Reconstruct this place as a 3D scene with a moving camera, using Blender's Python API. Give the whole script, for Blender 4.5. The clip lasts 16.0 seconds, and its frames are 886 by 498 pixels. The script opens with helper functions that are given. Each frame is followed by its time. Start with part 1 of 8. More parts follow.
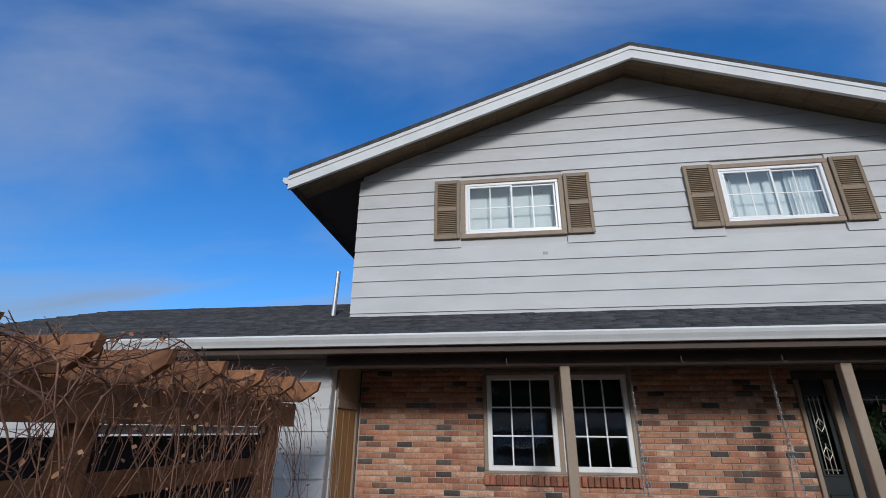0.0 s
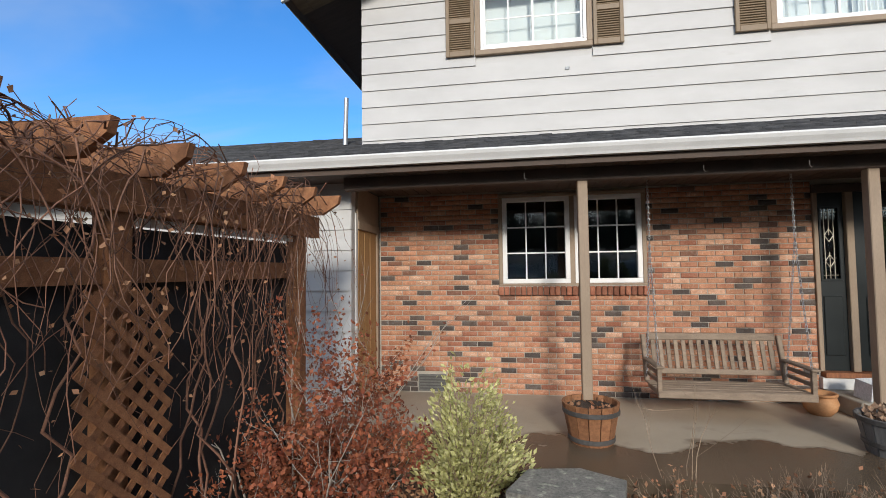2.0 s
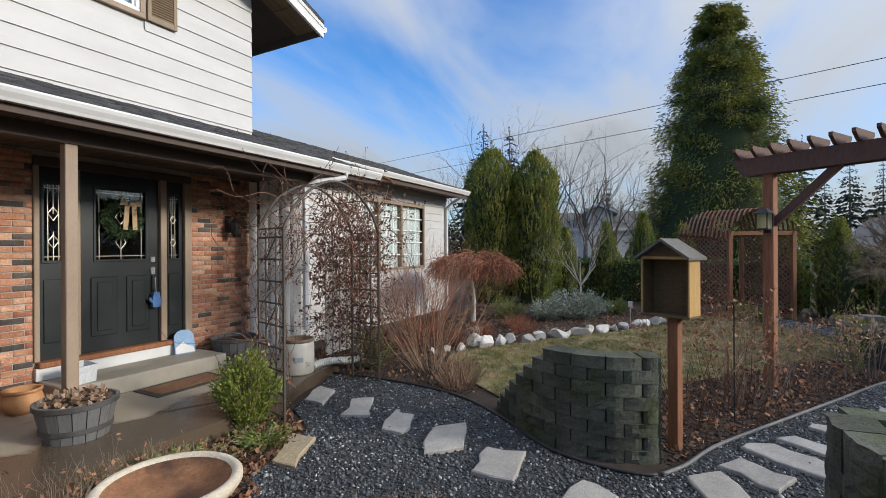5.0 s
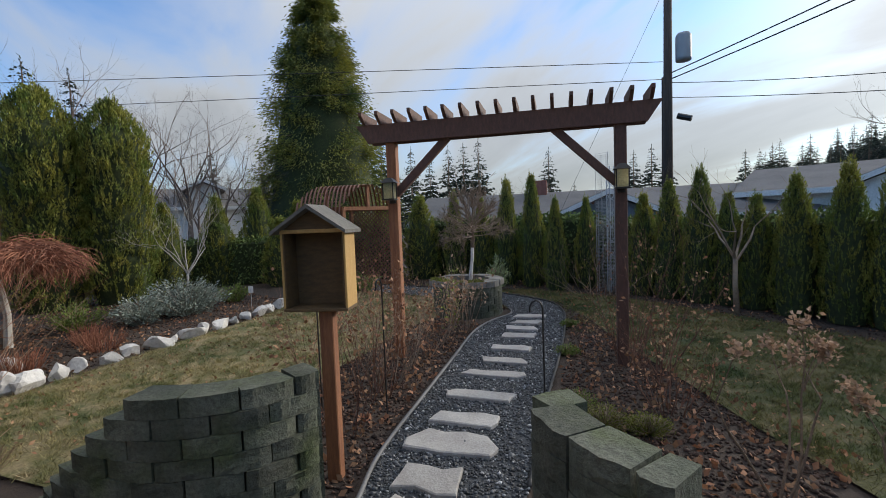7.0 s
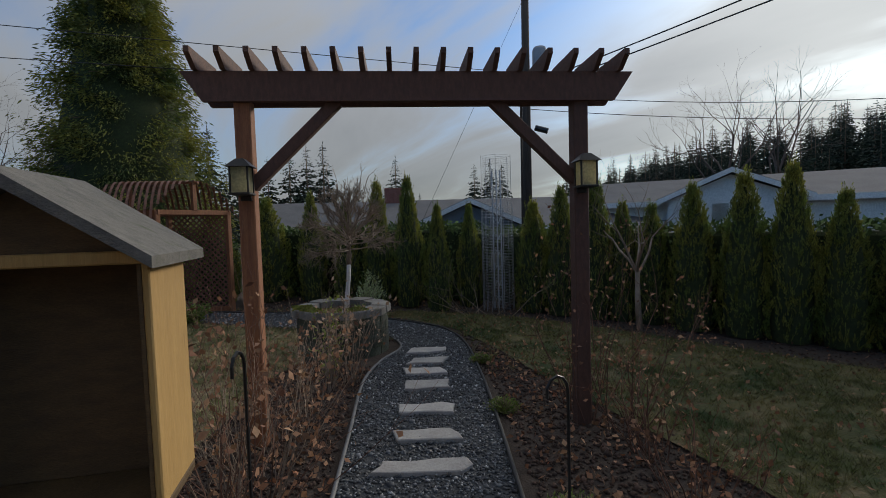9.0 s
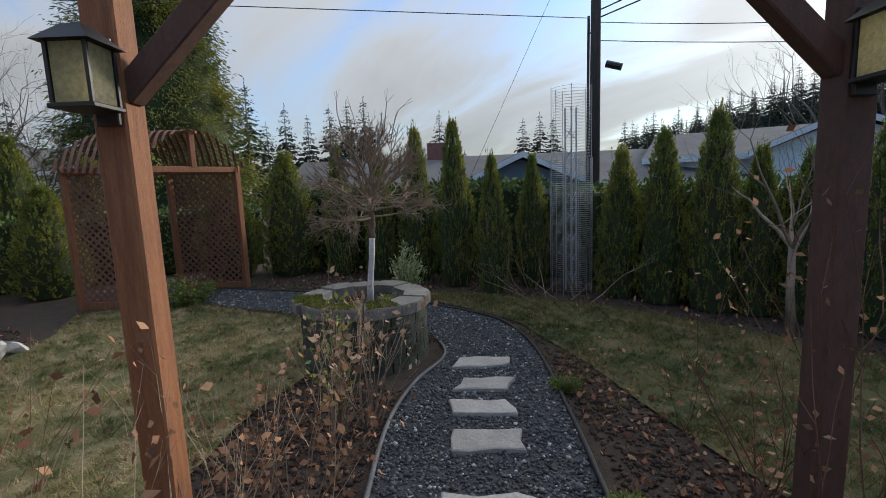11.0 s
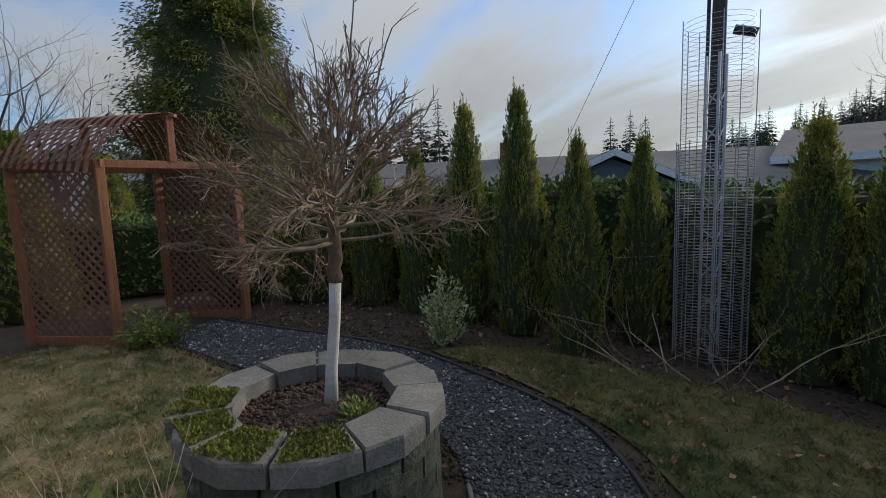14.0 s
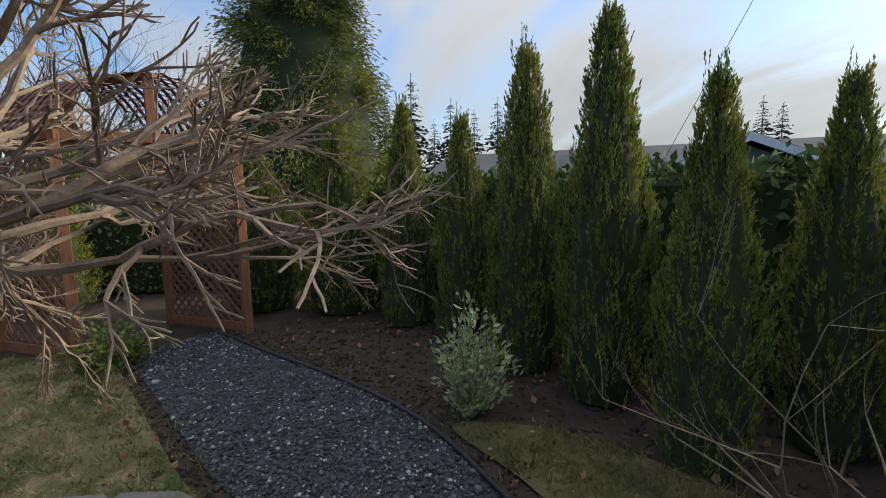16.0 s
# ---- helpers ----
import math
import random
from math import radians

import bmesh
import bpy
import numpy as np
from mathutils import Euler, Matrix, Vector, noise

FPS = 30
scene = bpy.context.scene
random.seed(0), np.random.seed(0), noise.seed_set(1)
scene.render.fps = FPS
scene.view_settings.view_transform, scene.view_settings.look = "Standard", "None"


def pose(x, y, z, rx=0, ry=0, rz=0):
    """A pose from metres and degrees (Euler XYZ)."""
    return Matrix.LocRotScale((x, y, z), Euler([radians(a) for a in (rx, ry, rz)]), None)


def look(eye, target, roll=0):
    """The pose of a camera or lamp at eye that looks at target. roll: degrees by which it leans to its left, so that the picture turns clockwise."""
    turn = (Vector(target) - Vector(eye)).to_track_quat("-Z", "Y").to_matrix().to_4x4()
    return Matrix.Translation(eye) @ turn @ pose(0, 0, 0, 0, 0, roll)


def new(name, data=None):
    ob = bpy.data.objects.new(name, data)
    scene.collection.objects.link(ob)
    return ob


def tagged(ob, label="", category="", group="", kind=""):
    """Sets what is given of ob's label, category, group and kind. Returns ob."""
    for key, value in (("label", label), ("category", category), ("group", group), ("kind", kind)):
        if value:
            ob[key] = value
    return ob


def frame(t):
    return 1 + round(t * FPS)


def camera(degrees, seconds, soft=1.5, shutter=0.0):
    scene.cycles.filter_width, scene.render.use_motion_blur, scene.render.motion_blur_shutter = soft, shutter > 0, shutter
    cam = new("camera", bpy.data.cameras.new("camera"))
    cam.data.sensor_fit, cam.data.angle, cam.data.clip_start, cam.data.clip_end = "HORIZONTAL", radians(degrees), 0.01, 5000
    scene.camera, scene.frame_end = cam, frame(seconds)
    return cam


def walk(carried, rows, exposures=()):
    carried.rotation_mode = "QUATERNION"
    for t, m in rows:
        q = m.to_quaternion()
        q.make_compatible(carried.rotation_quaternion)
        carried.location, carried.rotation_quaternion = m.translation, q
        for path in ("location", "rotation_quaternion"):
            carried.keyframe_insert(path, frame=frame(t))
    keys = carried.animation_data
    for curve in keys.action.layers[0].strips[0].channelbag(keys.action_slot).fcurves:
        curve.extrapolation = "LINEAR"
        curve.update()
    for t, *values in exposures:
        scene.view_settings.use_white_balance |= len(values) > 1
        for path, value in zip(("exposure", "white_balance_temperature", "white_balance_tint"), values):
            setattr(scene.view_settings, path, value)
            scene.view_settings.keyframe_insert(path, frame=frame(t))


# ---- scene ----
cam = camera(87.5, 16.0, 0.9)
METRES, EYE, TILT, LEAN, TURN = 11.2, 2.06, 0.0, 0.0, 8.0
ROWS = [
    (0.0, 0.0, 0.0, 0.0, -0.15, 21.4, -0.39),
    (0.5, -0.0027, 0.001, -0.0004, 3.88, 19.56, -0.99),
    (1.0, -0.0026, 0.0046, -0.0043, 4.63, 13.95, -0.52),
    (1.5, -0.0034, 0.01, -0.0156, 3.97, 6.92, 0.48),
    (2.0, -0.0057, 0.0125, -0.0247, 1.39, 2.67, 0.72),
    (2.5, -0.0028, 0.0162, -0.0257, -5.66, 1.46, 0.41),
    (3.0, 0.0077, 0.0182, -0.0275, -17.49, 2.09, 0.02),
    (3.5, 0.0266, 0.014, -0.0289, -31.49, 2.81, -0.05),
    (4.0, 0.0529, 0.0049, -0.0274, -45.64, 2.16, 0.18),
    (4.5, 0.0765, -0.0056, -0.025, -57.23, 0.79, 0.52),
    (5.0, 0.1015, -0.0031, -0.0289, -69.65, -0.03, 0.31),
    (7.5, 0.269, 0.0015, -0.0341, -122.63, -3.91, 2.35),
    (8.0, 0.3128, -0.0095, -0.035, -128.14, -3.51, 1.84),
    (8.5, 0.3538, -0.0153, -0.0356, -133.95, -2.8, 1.03),
    (9.0, 0.3917, -0.0348, -0.0329, -134.88, -3.04, 1.71),
    (11.5, 0.5531, -0.174, -0.0358, -127.22, -8.14, 2.62),
    (12.0, 0.5771, -0.1977, -0.0342, -124.14, -6.35, 2.84),
    (12.5, 0.6014, -0.2163, -0.036, -122.09, -5.49, 3.47),
    (13.0, 0.6244, -0.2387, -0.0348, -120.46, -5.54, 3.98),
    (13.5, 0.6489, -0.2709, -0.0377, -120.09, -6.4, 2.98),
    (14.0, 0.6792, -0.2982, -0.0417, -119.69, -6.7, 2.07),
    (14.5, 0.7094, -0.3252, -0.0419, -117.48, -6.59, 1.64),
    (15.0, 0.7369, -0.3516, -0.043, -115.78, -6.7, 1.59),
    (15.5, 0.7679, -0.3775, -0.046, -113.55, -6.82, 1.56),
    (16.0, 0.8014, -0.4094, -0.0501, -107.77, -6.94, 1.09),
]
EXPOSURES = [(0.0, -0.52, 5950, 10), (1.4, -0.32, 6300, 10), (2.5, 0.28, 6750, 10), (3.0, 0.04, 6600, 10), (3.5, -0.1, 6450, 10), (4.0, -0.18, 6350, 10), (4.5, 0.05, 6500, 10), (5.2, 0.2, 6600, 10), (7.3, 0.1, 6850, 10), (8.2, -0.2, 7000, 10), (9.0, -0.65, 6900, 10), (9.6, -0.4, 7000, 10), (11.3, 0.1, 6900, 10), (13.0, -0.2, 7000, 10), (14.5, -0.05, 7150, 10), (16.0, 0.24, 7150, 10)]
walk(cam, [(t, pose(0, 0, EYE, TILT, LEAN, TURN) @ pose(METRES * x, METRES * y, METRES * z, 90 + pitch, roll, yaw)) for t, x, y, z, yaw, pitch, roll in ROWS], EXPOSURES)

# ---- world, sun ----
SUN_YAW, SUN_ELEV = 168.0, 20.0   # degrees: bearing clockwise from +y, height
sun = new("sun", bpy.data.lights.new("sun", "SUN"))
sun.data.energy, sun.data.angle, sun.data.color = 3.1, radians(11), (1.0, 0.94, 0.85)
sd = Vector((math.sin(radians(SUN_YAW)) * math.cos(radians(SUN_ELEV)), math.cos(radians(SUN_YAW)) * math.cos(radians(SUN_ELEV)), math.sin(radians(SUN_ELEV))))
sun.matrix_world = look(sd * 50, (0, 0, 0))
world = bpy.data.worlds.new("sky")
scene.world = world
world.use_nodes = True


def build_sky(nt):
    n, l = nt.nodes, nt.links
    n.clear()
    sky = n.new("ShaderNodeTexSky")
    sky.sky_type, sky.sun_disc, sky.sun_elevation, sky.sun_rotation = "NISHITA", False, radians(SUN_ELEV), radians(SUN_YAW)
    hs = n.new("ShaderNodeHueSaturation")
    hs.inputs["Saturation"].default_value, hs.inputs["Value"].default_value = 1.15, 1.35
    tint = n.new("ShaderNodeMix")
    tint.data_type, tint.blend_type = "RGBA", "MULTIPLY"
    tint.inputs["Factor"].default_value, tint.inputs["B"].default_value = 1, (0.74, 1.01, 1.4, 1)
    l.new(sky.outputs[0], tint.inputs["A"]), l.new(tint.outputs["Result"], hs.inputs["Color"])
    tc = n.new("ShaderNodeTexCoord")
    sep = n.new("ShaderNodeSeparateXYZ")
    l.new(tc.outputs["Generated"], sep.inputs[0])

    def m(op, a, b=None, c=None):
        q = n.new("ShaderNodeMath")
        q.operation = op
        for i, v in enumerate((a, b, c)):
            if v is None:
                continue
            if isinstance(v, (int, float)):
                q.inputs[i].default_value = v
            else:
                l.new(v, q.inputs[i])
        return q.outputs[0]

    up = m("ADD", m("MAXIMUM", sep.outputs[2], 0.0), 0.22)
    px, py = m("DIVIDE", sep.outputs[0], up), m("DIVIDE", sep.outputs[1], up)
    comb = n.new("ShaderNodeCombineXYZ")
    l.new(px, comb.inputs[0]), l.new(py, comb.inputs[1])
    mp = n.new("ShaderNodeMapping")
    mp.inputs["Scale"].default_value = (0.55, 1.5, 1)
    mp.inputs["Rotation"].default_value = (0, 0, radians(-30))
    l.new(comb.outputs[0], mp.inputs[0])
    nz = n.new("ShaderNodeTexNoise")
    nz.inputs["Scale"].default_value, nz.inputs["Detail"].default_value, nz.inputs["Roughness"].default_value, nz.inputs["Distortion"].default_value = 1.1, 6, 0.52, 0.5
    l.new(mp.outputs[0], nz.inputs["Vector"])
    nb = n.new("ShaderNodeTexNoise")
    nb.inputs["Scale"].default_value, nb.inputs["Detail"].default_value = 0.55, 3
    l.new(mp.outputs[0], nb.inputs["Vector"])
    # more cloud towards the low sun in the south, thin wisps in the north
    south = m("ADD", m("MULTIPLY", sep.outputs[1], -0.22), m("MULTIPLY", sep.outputs[0], 0.1))
    south = m("ADD", south, m("MULTIPLY", m("MAXIMUM", m("SUBTRACT", sep.outputs[2], 0.68), 0.0), 1.4))
    low = m("MULTIPLY", m("SUBTRACT", 0.35, m("MINIMUM", sep.outputs[2], 0.35)), 0.75)
    cover = m("ADD", m("ADD", m("ADD", m("ADD", m("MULTIPLY", nz.outputs[0], 1.7), -0.35), m("MULTIPLY", nb.outputs[0], 0.35)), south), low)
    mr = n.new("ShaderNodeMapRange")
    mr.interpolation_type = "SMOOTHSTEP"
    mr.inputs["From Min"].default_value, mr.inputs["From Max"].default_value, mr.inputs["To Max"].default_value = 0.34, 1.08, 0.93
    l.new(cover, mr.inputs["Value"])
    # cloud colour: greyer in its thick parts, brighter round the sun
    dot = n.new("ShaderNodeVectorMath")
    dot.operation = "DOT_PRODUCT"
    l.new(tc.outputs["Generated"], dot.inputs[0])
    dot.inputs[1].default_value = sd
    near = m("POWER", m("MAXIMUM", dot.outputs["Value"], 0.0), 14.0)
    shade = m("MULTIPLY", m("ADD", m("MULTIPLY", nz.outputs[0], -5.0), 7.0), m("ADD", m("MULTIPLY", m("MAXIMUM", sep.outputs[2], 0.0), 1.5), 0.68))
    val = m("MULTIPLY", m("ADD", shade, m("MULTIPLY", near, 3.0)), 1.0)
    cc = n.new("ShaderNodeCombineColor")
    l.new(m("MULTIPLY", val, 0.95), cc.inputs[0]), l.new(m("MULTIPLY", val, 1.0), cc.inputs[1]), l.new(m("MULTIPLY", val, 1.05), cc.inputs[2])
    mix = n.new("ShaderNodeMix")
    mix.data_type = "RGBA"
    l.new(mr.outputs[0], mix.inputs["Factor"]), l.new(hs.outputs[0], mix.inputs["A"]), l.new(cc.outputs[0], mix.inputs["B"])
    bg = n.new("ShaderNodeBackground")
    bg.inputs[1].default_value = 0.12
    out = n.new("ShaderNodeOutputWorld")
    l.new(mix.outputs["Result"], bg.inputs[0]), l.new(bg.outputs[0], out.inputs[0])


build_sky(world.node_tree)


# ---- materials ----
def mat(name, a, b, scale=4.0, rough=(0.7, 0.9), bump=0.3, bscale=60.0, stretch=(1, 1, 1), rnd=0.0, island=0.0, metal=0.0, spots=None, fine=0.25, spec=0.5, both=False, trans=0.0):
    """Two colours mixed by a broad noise, fine grain in value and relief, and a spread from piece to piece."""
    mt = bpy.data.materials.new(name)
    mt.use_nodes = True
    n, l = mt.node_tree.nodes, mt.node_tree.links
    bs = n["Principled BSDF"]
    geo = n.new("ShaderNodeNewGeometry")
    mp = n.new("ShaderNodeMapping")
    mp.inputs["Scale"].default_value = stretch
    l.new(geo.outputs["Position"], mp.inputs[0])
    n1 = n.new("ShaderNodeTexNoise")
    n1.inputs["Scale"].default_value, n1.inputs["Detail"].default_value, n1.inputs["Roughness"].default_value = scale, 5, 0.6
    n2 = n.new("ShaderNodeTexNoise")
    n2.inputs["Scale"].default_value, n2.inputs["Detail"].default_value, n2.inputs["Roughness"].default_value = bscale, 4, 0.65
    l.new(mp.outputs[0], n1.inputs["Vector"]), l.new(mp.outputs[0], n2.inputs["Vector"])
    rp = n.new("ShaderNodeValToRGB")
    rp.color_ramp.elements[0].position, rp.color_ramp.elements[1].position = 0.35, 0.65
    rp.color_ramp.elements[0].color, rp.color_ramp.elements[1].color = (*a, 1), (*b, 1)
    l.new(n1.outputs[0], rp.inputs[0])
    col = rp.outputs[0]
    if spots:
        sc, lo, hi, sp = spots
        n3 = n.new("ShaderNodeTexNoise")
        n3.inputs["Scale"].default_value, n3.inputs["Detail"].default_value = sc, 6
        l.new(mp.outputs[0], n3.inputs["Vector"])
        mr3 = n.new("ShaderNodeMapRange")
        mr3.inputs["From Min"].default_value, mr3.inputs["From Max"].default_value = lo, hi
        l.new(n3.outputs[0], mr3.inputs["Value"])
        mx = n.new("ShaderNodeMix")
        mx.data_type = "RGBA"
        mx.inputs["B"].default_value = (*sp, 1)
        l.new(mr3.outputs[0], mx.inputs["Factor"]), l.new(col, mx.inputs["A"])
        col = mx.outputs["Result"]
    hsv = n.new("ShaderNodeHueSaturation")
    v = n.new("ShaderNodeMapRange")
    v.inputs["To Min"].default_value, v.inputs["To Max"].default_value = 1 - fine, 1 + fine
    v.inputs["From Min"].default_value, v.inputs["From Max"].default_value = 0.25, 0.75
    l.new(n2.outputs[0], v.inputs["Value"])
    value = v.outputs[0]
    for amount, src in ((rnd, "o"), (island, "i")):
        if amount:
            r = n.new("ShaderNodeObjectInfo").outputs["Random"] if src == "o" else geo.outputs["Random Per Island"]
            w = n.new("ShaderNodeMapRange")
            w.inputs["To Min"].default_value, w.inputs["To Max"].default_value = 1 - amount, 1 + amount
            l.new(r, w.inputs["Value"])
            q = n.new("ShaderNodeMath")
            q.operation = "MULTIPLY"
            l.new(value, q.inputs[0]), l.new(w.outputs[0], q.inputs[1])
            value = q.outputs[0]
    l.new(value, hsv.inputs["Value"]), l.new(col, hsv.inputs["Color"])
    l.new(hsv.outputs[0], bs.inputs["Base Color"])
    rr = n.new("ShaderNodeMapRange")
    rr.inputs["To Min"].default_value, rr.inputs["To Max"].default_value = rough
    l.new(n1.outputs[0], rr.inputs["Value"]), l.new(rr.outputs[0], bs.inputs["Roughness"])
    bs.inputs["Metallic"].default_value = metal
    bs.inputs["Specular IOR Level"].default_value = spec
    if bump:
        bp = n.new("ShaderNodeBump")
        bp.inputs["Strength"].default_value, bp.inputs["Distance"].default_value = bump, 0.01
        l.new(n2.outputs[0], bp.inputs["Height"]), l.new(bp.outputs[0], bs.inputs["Normal"])
    if trans:
        tr = n.new("ShaderNodeBsdfTranslucent")
        ms = n.new("ShaderNodeMixShader")
        ms.inputs[0].default_value = trans
        l.new(hsv.outputs[0], tr.inputs[0]), l.new(bs.outputs[0], ms.inputs[1]), l.new(tr.outputs[0], ms.inputs[2])
        l.new(ms.outputs[0], n["Material Output"].inputs[0])
    return mt


def brick_mat(name, per_object):
    """Mixed orange, pink and charcoal bricks, picked piece by piece."""
    mt = mat(name, (.475, .272, .182), (.365, .184, .114), 14, (.8, .95), .5, 90, fine=.34, spots=(34, .56, .72, (.52, .41, .33)))
    n, l = mt.node_tree.nodes, mt.node_tree.links
    hsv = [q for q in n if q.type == "HUE_SAT"][0]
    src = hsv.inputs["Color"].links[0].from_socket
    r = n.new("ShaderNodeObjectInfo").outputs["Random"] if per_object else n.new("ShaderNodeNewGeometry").outputs["Random Per Island"]
    rp = n.new("ShaderNodeValToRGB")
    rp.color_ramp.interpolation = "CONSTANT"
    cols = [(0, (.85, .7, .62)), (.1, (1, .9, .8)), (.3, (1.15, 1.0, .9)), (.5, (.95, .78, .7)), (.62, (1.3, 1.35, 1.35)), (.74, (.75, .55, .5)), (.84, (.26, .36, .46)), (.9, (.17, .24, .32)), (.96, (.5, .45, .45))]
    rp.color_ramp.elements[0].color = (*cols[0][1], 1)
    rp.color_ramp.elements[1].position, rp.color_ramp.elements[1].color = cols[1][0], (*cols[1][1], 1)
    for p, c in cols[2:]:
        e = rp.color_ramp.elements.new(p)
        e.color = (*c, 1)
    l.new(r, rp.inputs[0])
    mx = n.new("ShaderNodeMix")
    mx.data_type, mx.blend_type = "RGBA", "MULTIPLY"
    mx.inputs["Factor"].default_value = 1
    l.new(src, mx.inputs["A"]), l.new(rp.outputs[0], mx.inputs["B"]), l.new(mx.outputs["Result"], hsv.inputs["Color"])
    return mt


def glass_mat(name, tint=(.9, .95, .95)):
    mt = bpy.data.materials.new(name)
    mt.use_nodes = True
    n, l = mt.node_tree.nodes, mt.node_tree.links
    n.clear()
    tr, gl, lw, mx, out, pw, ma = (n.new("ShaderNode" + k) for k in ("BsdfTransparent", "BsdfGlossy", "LayerWeight", "MixShader", "OutputMaterial", "Math", "Math"))
    tr.inputs[0].default_value = (*tint, 1)
    gl.inputs["Roughness"].default_value = 0.02
    pw.operation, ma.operation = "POWER", "MULTIPLY_ADD"
    pw.inputs[1].default_value, ma.inputs[1].default_value, ma.inputs[2].default_value = 4.0, 0.8, 0.07
    lw.inputs[0].default_value = 0.5
    l.new(lw.outputs["Facing"], pw.inputs[0]), l.new(pw.outputs[0], ma.inputs[0])
    nz, bp = n.new("ShaderNodeTexNoise"), n.new("ShaderNodeBump")
    nz.inputs["Scale"].default_value = 3.0
    bp.inputs["Strength"].default_value, bp.inputs["Distance"].default_value = 0.08, 0.02
    l.new(nz.outputs[0], bp.inputs["Height"]), l.new(bp.outputs[0], gl.inputs["Normal"])
    l.new(ma.outputs[0], mx.inputs[0]), l.new(tr.outputs[0], mx.inputs[1]), l.new(gl.outputs[0], mx.inputs[2]), l.new(mx.outputs[0], out.inputs[0])
    return mt


M = {}
M["siding"] = mat("white_siding", (.5, .497, .49), (.56, .557, .55), 1.3, (.55, .7), .12, 120, (1, 1, 3), fine=.05, rnd=.03, spots=(2.5, .66, .85, (.45, .44, .42)))
M["trim_white"] = mat("white_trim", (.6, .6, .59), (.67, .67, .66), 3, (.4, .55), .05, 80, fine=.05)
M["vinyl"] = mat("white_vinyl", (.8, .8, .8), (.83, .83, .82), 3, (.3, .4), .02, 60, fine=.02)
M["tan"] = mat("tan_paint", (.27, .2, .14), (.33, .25, .18), 4, (.55, .75), .15, 90, (1, 1, .3), fine=.12)
M["shutter"] = mat("brown_shutter_paint", (.2, .145, .09), (.25, .18, .115), 5, (.5, .65), .1, 90, fine=.1)
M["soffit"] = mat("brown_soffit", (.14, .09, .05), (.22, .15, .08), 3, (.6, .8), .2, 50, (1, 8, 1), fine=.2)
# darker brown than the soffit above, for ceilings, fascias and eave undersides
M["soffit_dark"] = mat("dark_brown_soffit", (.06, .04, .03), (.09, .06, .045), 3, (.6, .8), .2, 50, (1, 8, 1), fine=.2)
M["shingle"] = mat("asphalt_shingle", (.035, .037, .042), (.065, .066, .07), 8, (.85, .95), .6, 220, island=.35, fine=.45)
M["brick"] = brick_mat("brick", True)
M["brick_far"] = brick_mat("brick_joined", False)
M["rowlock"] = mat("red_brick", (.36, .15, .09), (.27, .1, .06), 12, (.8, .95), .5, 90, rnd=.3, fine=.3)
M["mortar"] = mat("mortar", (.36, .33, .28), (.43, .39, .34), 10, (.9, .95), .5, 150, fine=.2)
M["concrete"] = mat("wet_concrete", (.42, .355, .275), (.35, .3, .23), .9, (.6, .8), .12, 120, fine=.12, spots=(3, .62, .75, (.3, .25, .19)))
def wet_front(mt, y0, y1, colour):
    """Rain-wet concrete outside the drip line of the eave: darker and glossy, with a ragged edge."""
    n, l = mt.node_tree.nodes, mt.node_tree.links
    bs = n["Principled BSDF"]
    geo, sp, nz, ad, mr = (n.new("ShaderNode" + k) for k in ("NewGeometry", "SeparateXYZ", "TexNoise", "Math", "MapRange"))
    nz.inputs["Scale"].default_value, nz.inputs["Detail"].default_value = 1.6, 4
    ad.operation = "MULTIPLY_ADD"
    ad.inputs[1].default_value = -1.5
    mr.inputs["From Min"].default_value, mr.inputs["From Max"].default_value = y0, y1
    mr.inputs["To Min"].default_value, mr.inputs["To Max"].default_value = 1, 0
    l.new(geo.outputs["Position"], sp.inputs[0]), l.new(geo.outputs["Position"], nz.inputs["Vector"])
    l.new(nz.outputs[0], ad.inputs[0]), l.new(sp.outputs[1], ad.inputs[2]), l.new(ad.outputs[0], mr.inputs["Value"])
    for socket, wet in (("Base Color", (*colour, 1)), ("Roughness", 0.22)):
        mx = n.new("ShaderNodeMix")
        src = bs.inputs[socket].links[0].from_socket
        kind = "RGBA" if socket == "Base Color" else "FLOAT"
        mx.data_type = kind
        a, b, r = (mx.inputs[6], mx.inputs[7], mx.outputs[2]) if kind == "RGBA" else (mx.inputs[2], mx.inputs[3], mx.outputs[0])
        b.default_value = wet
        l.new(mr.outputs[0], mx.inputs[0]), l.new(src, a), l.new(r, bs.inputs[socket])


wet_front(M["concrete"], 4.0, 4.12, (.1, .075, .052))
M["stoop"] = mat("dry_concrete", (.36, .33, .27), (.29, .265, .22), 3, (.75, .9), .2, 120, fine=.12)
M["black_door"] = mat("black_door_paint", (.012, .016, .017), (.017, .022, .023), 3, (.3, .4), .03, 80, fine=.1)
M["glass"] = glass_mat("window_glass")
# near-black colour stands in for the unlit interior behind the glass
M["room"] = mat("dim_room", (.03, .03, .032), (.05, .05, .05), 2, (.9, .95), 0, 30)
M["curtain"] = mat("white_curtain_and_reflection", (.75, .75, .74), (.82, .82, .81), 3, (.9, .95), .1, 60, (6, 6, .4), fine=.08, both=True)
M["lead"] = mat("grey_came", (.4, .37, .3), (.5, .46, .38), 30, (.3, .45), 0, 50, metal=1)
M["chrome"] = mat("worn_metal", (.5, .5, .5), (.62, .62, .6), 30, (.25, .4), .05, 90, metal=1)
M["gold_wood"] = mat("honey_wood", (.34, .19, .075), (.42, .25, .105), 6, (.55, .7), .25, 60, (6, 6, .35), fine=.2)
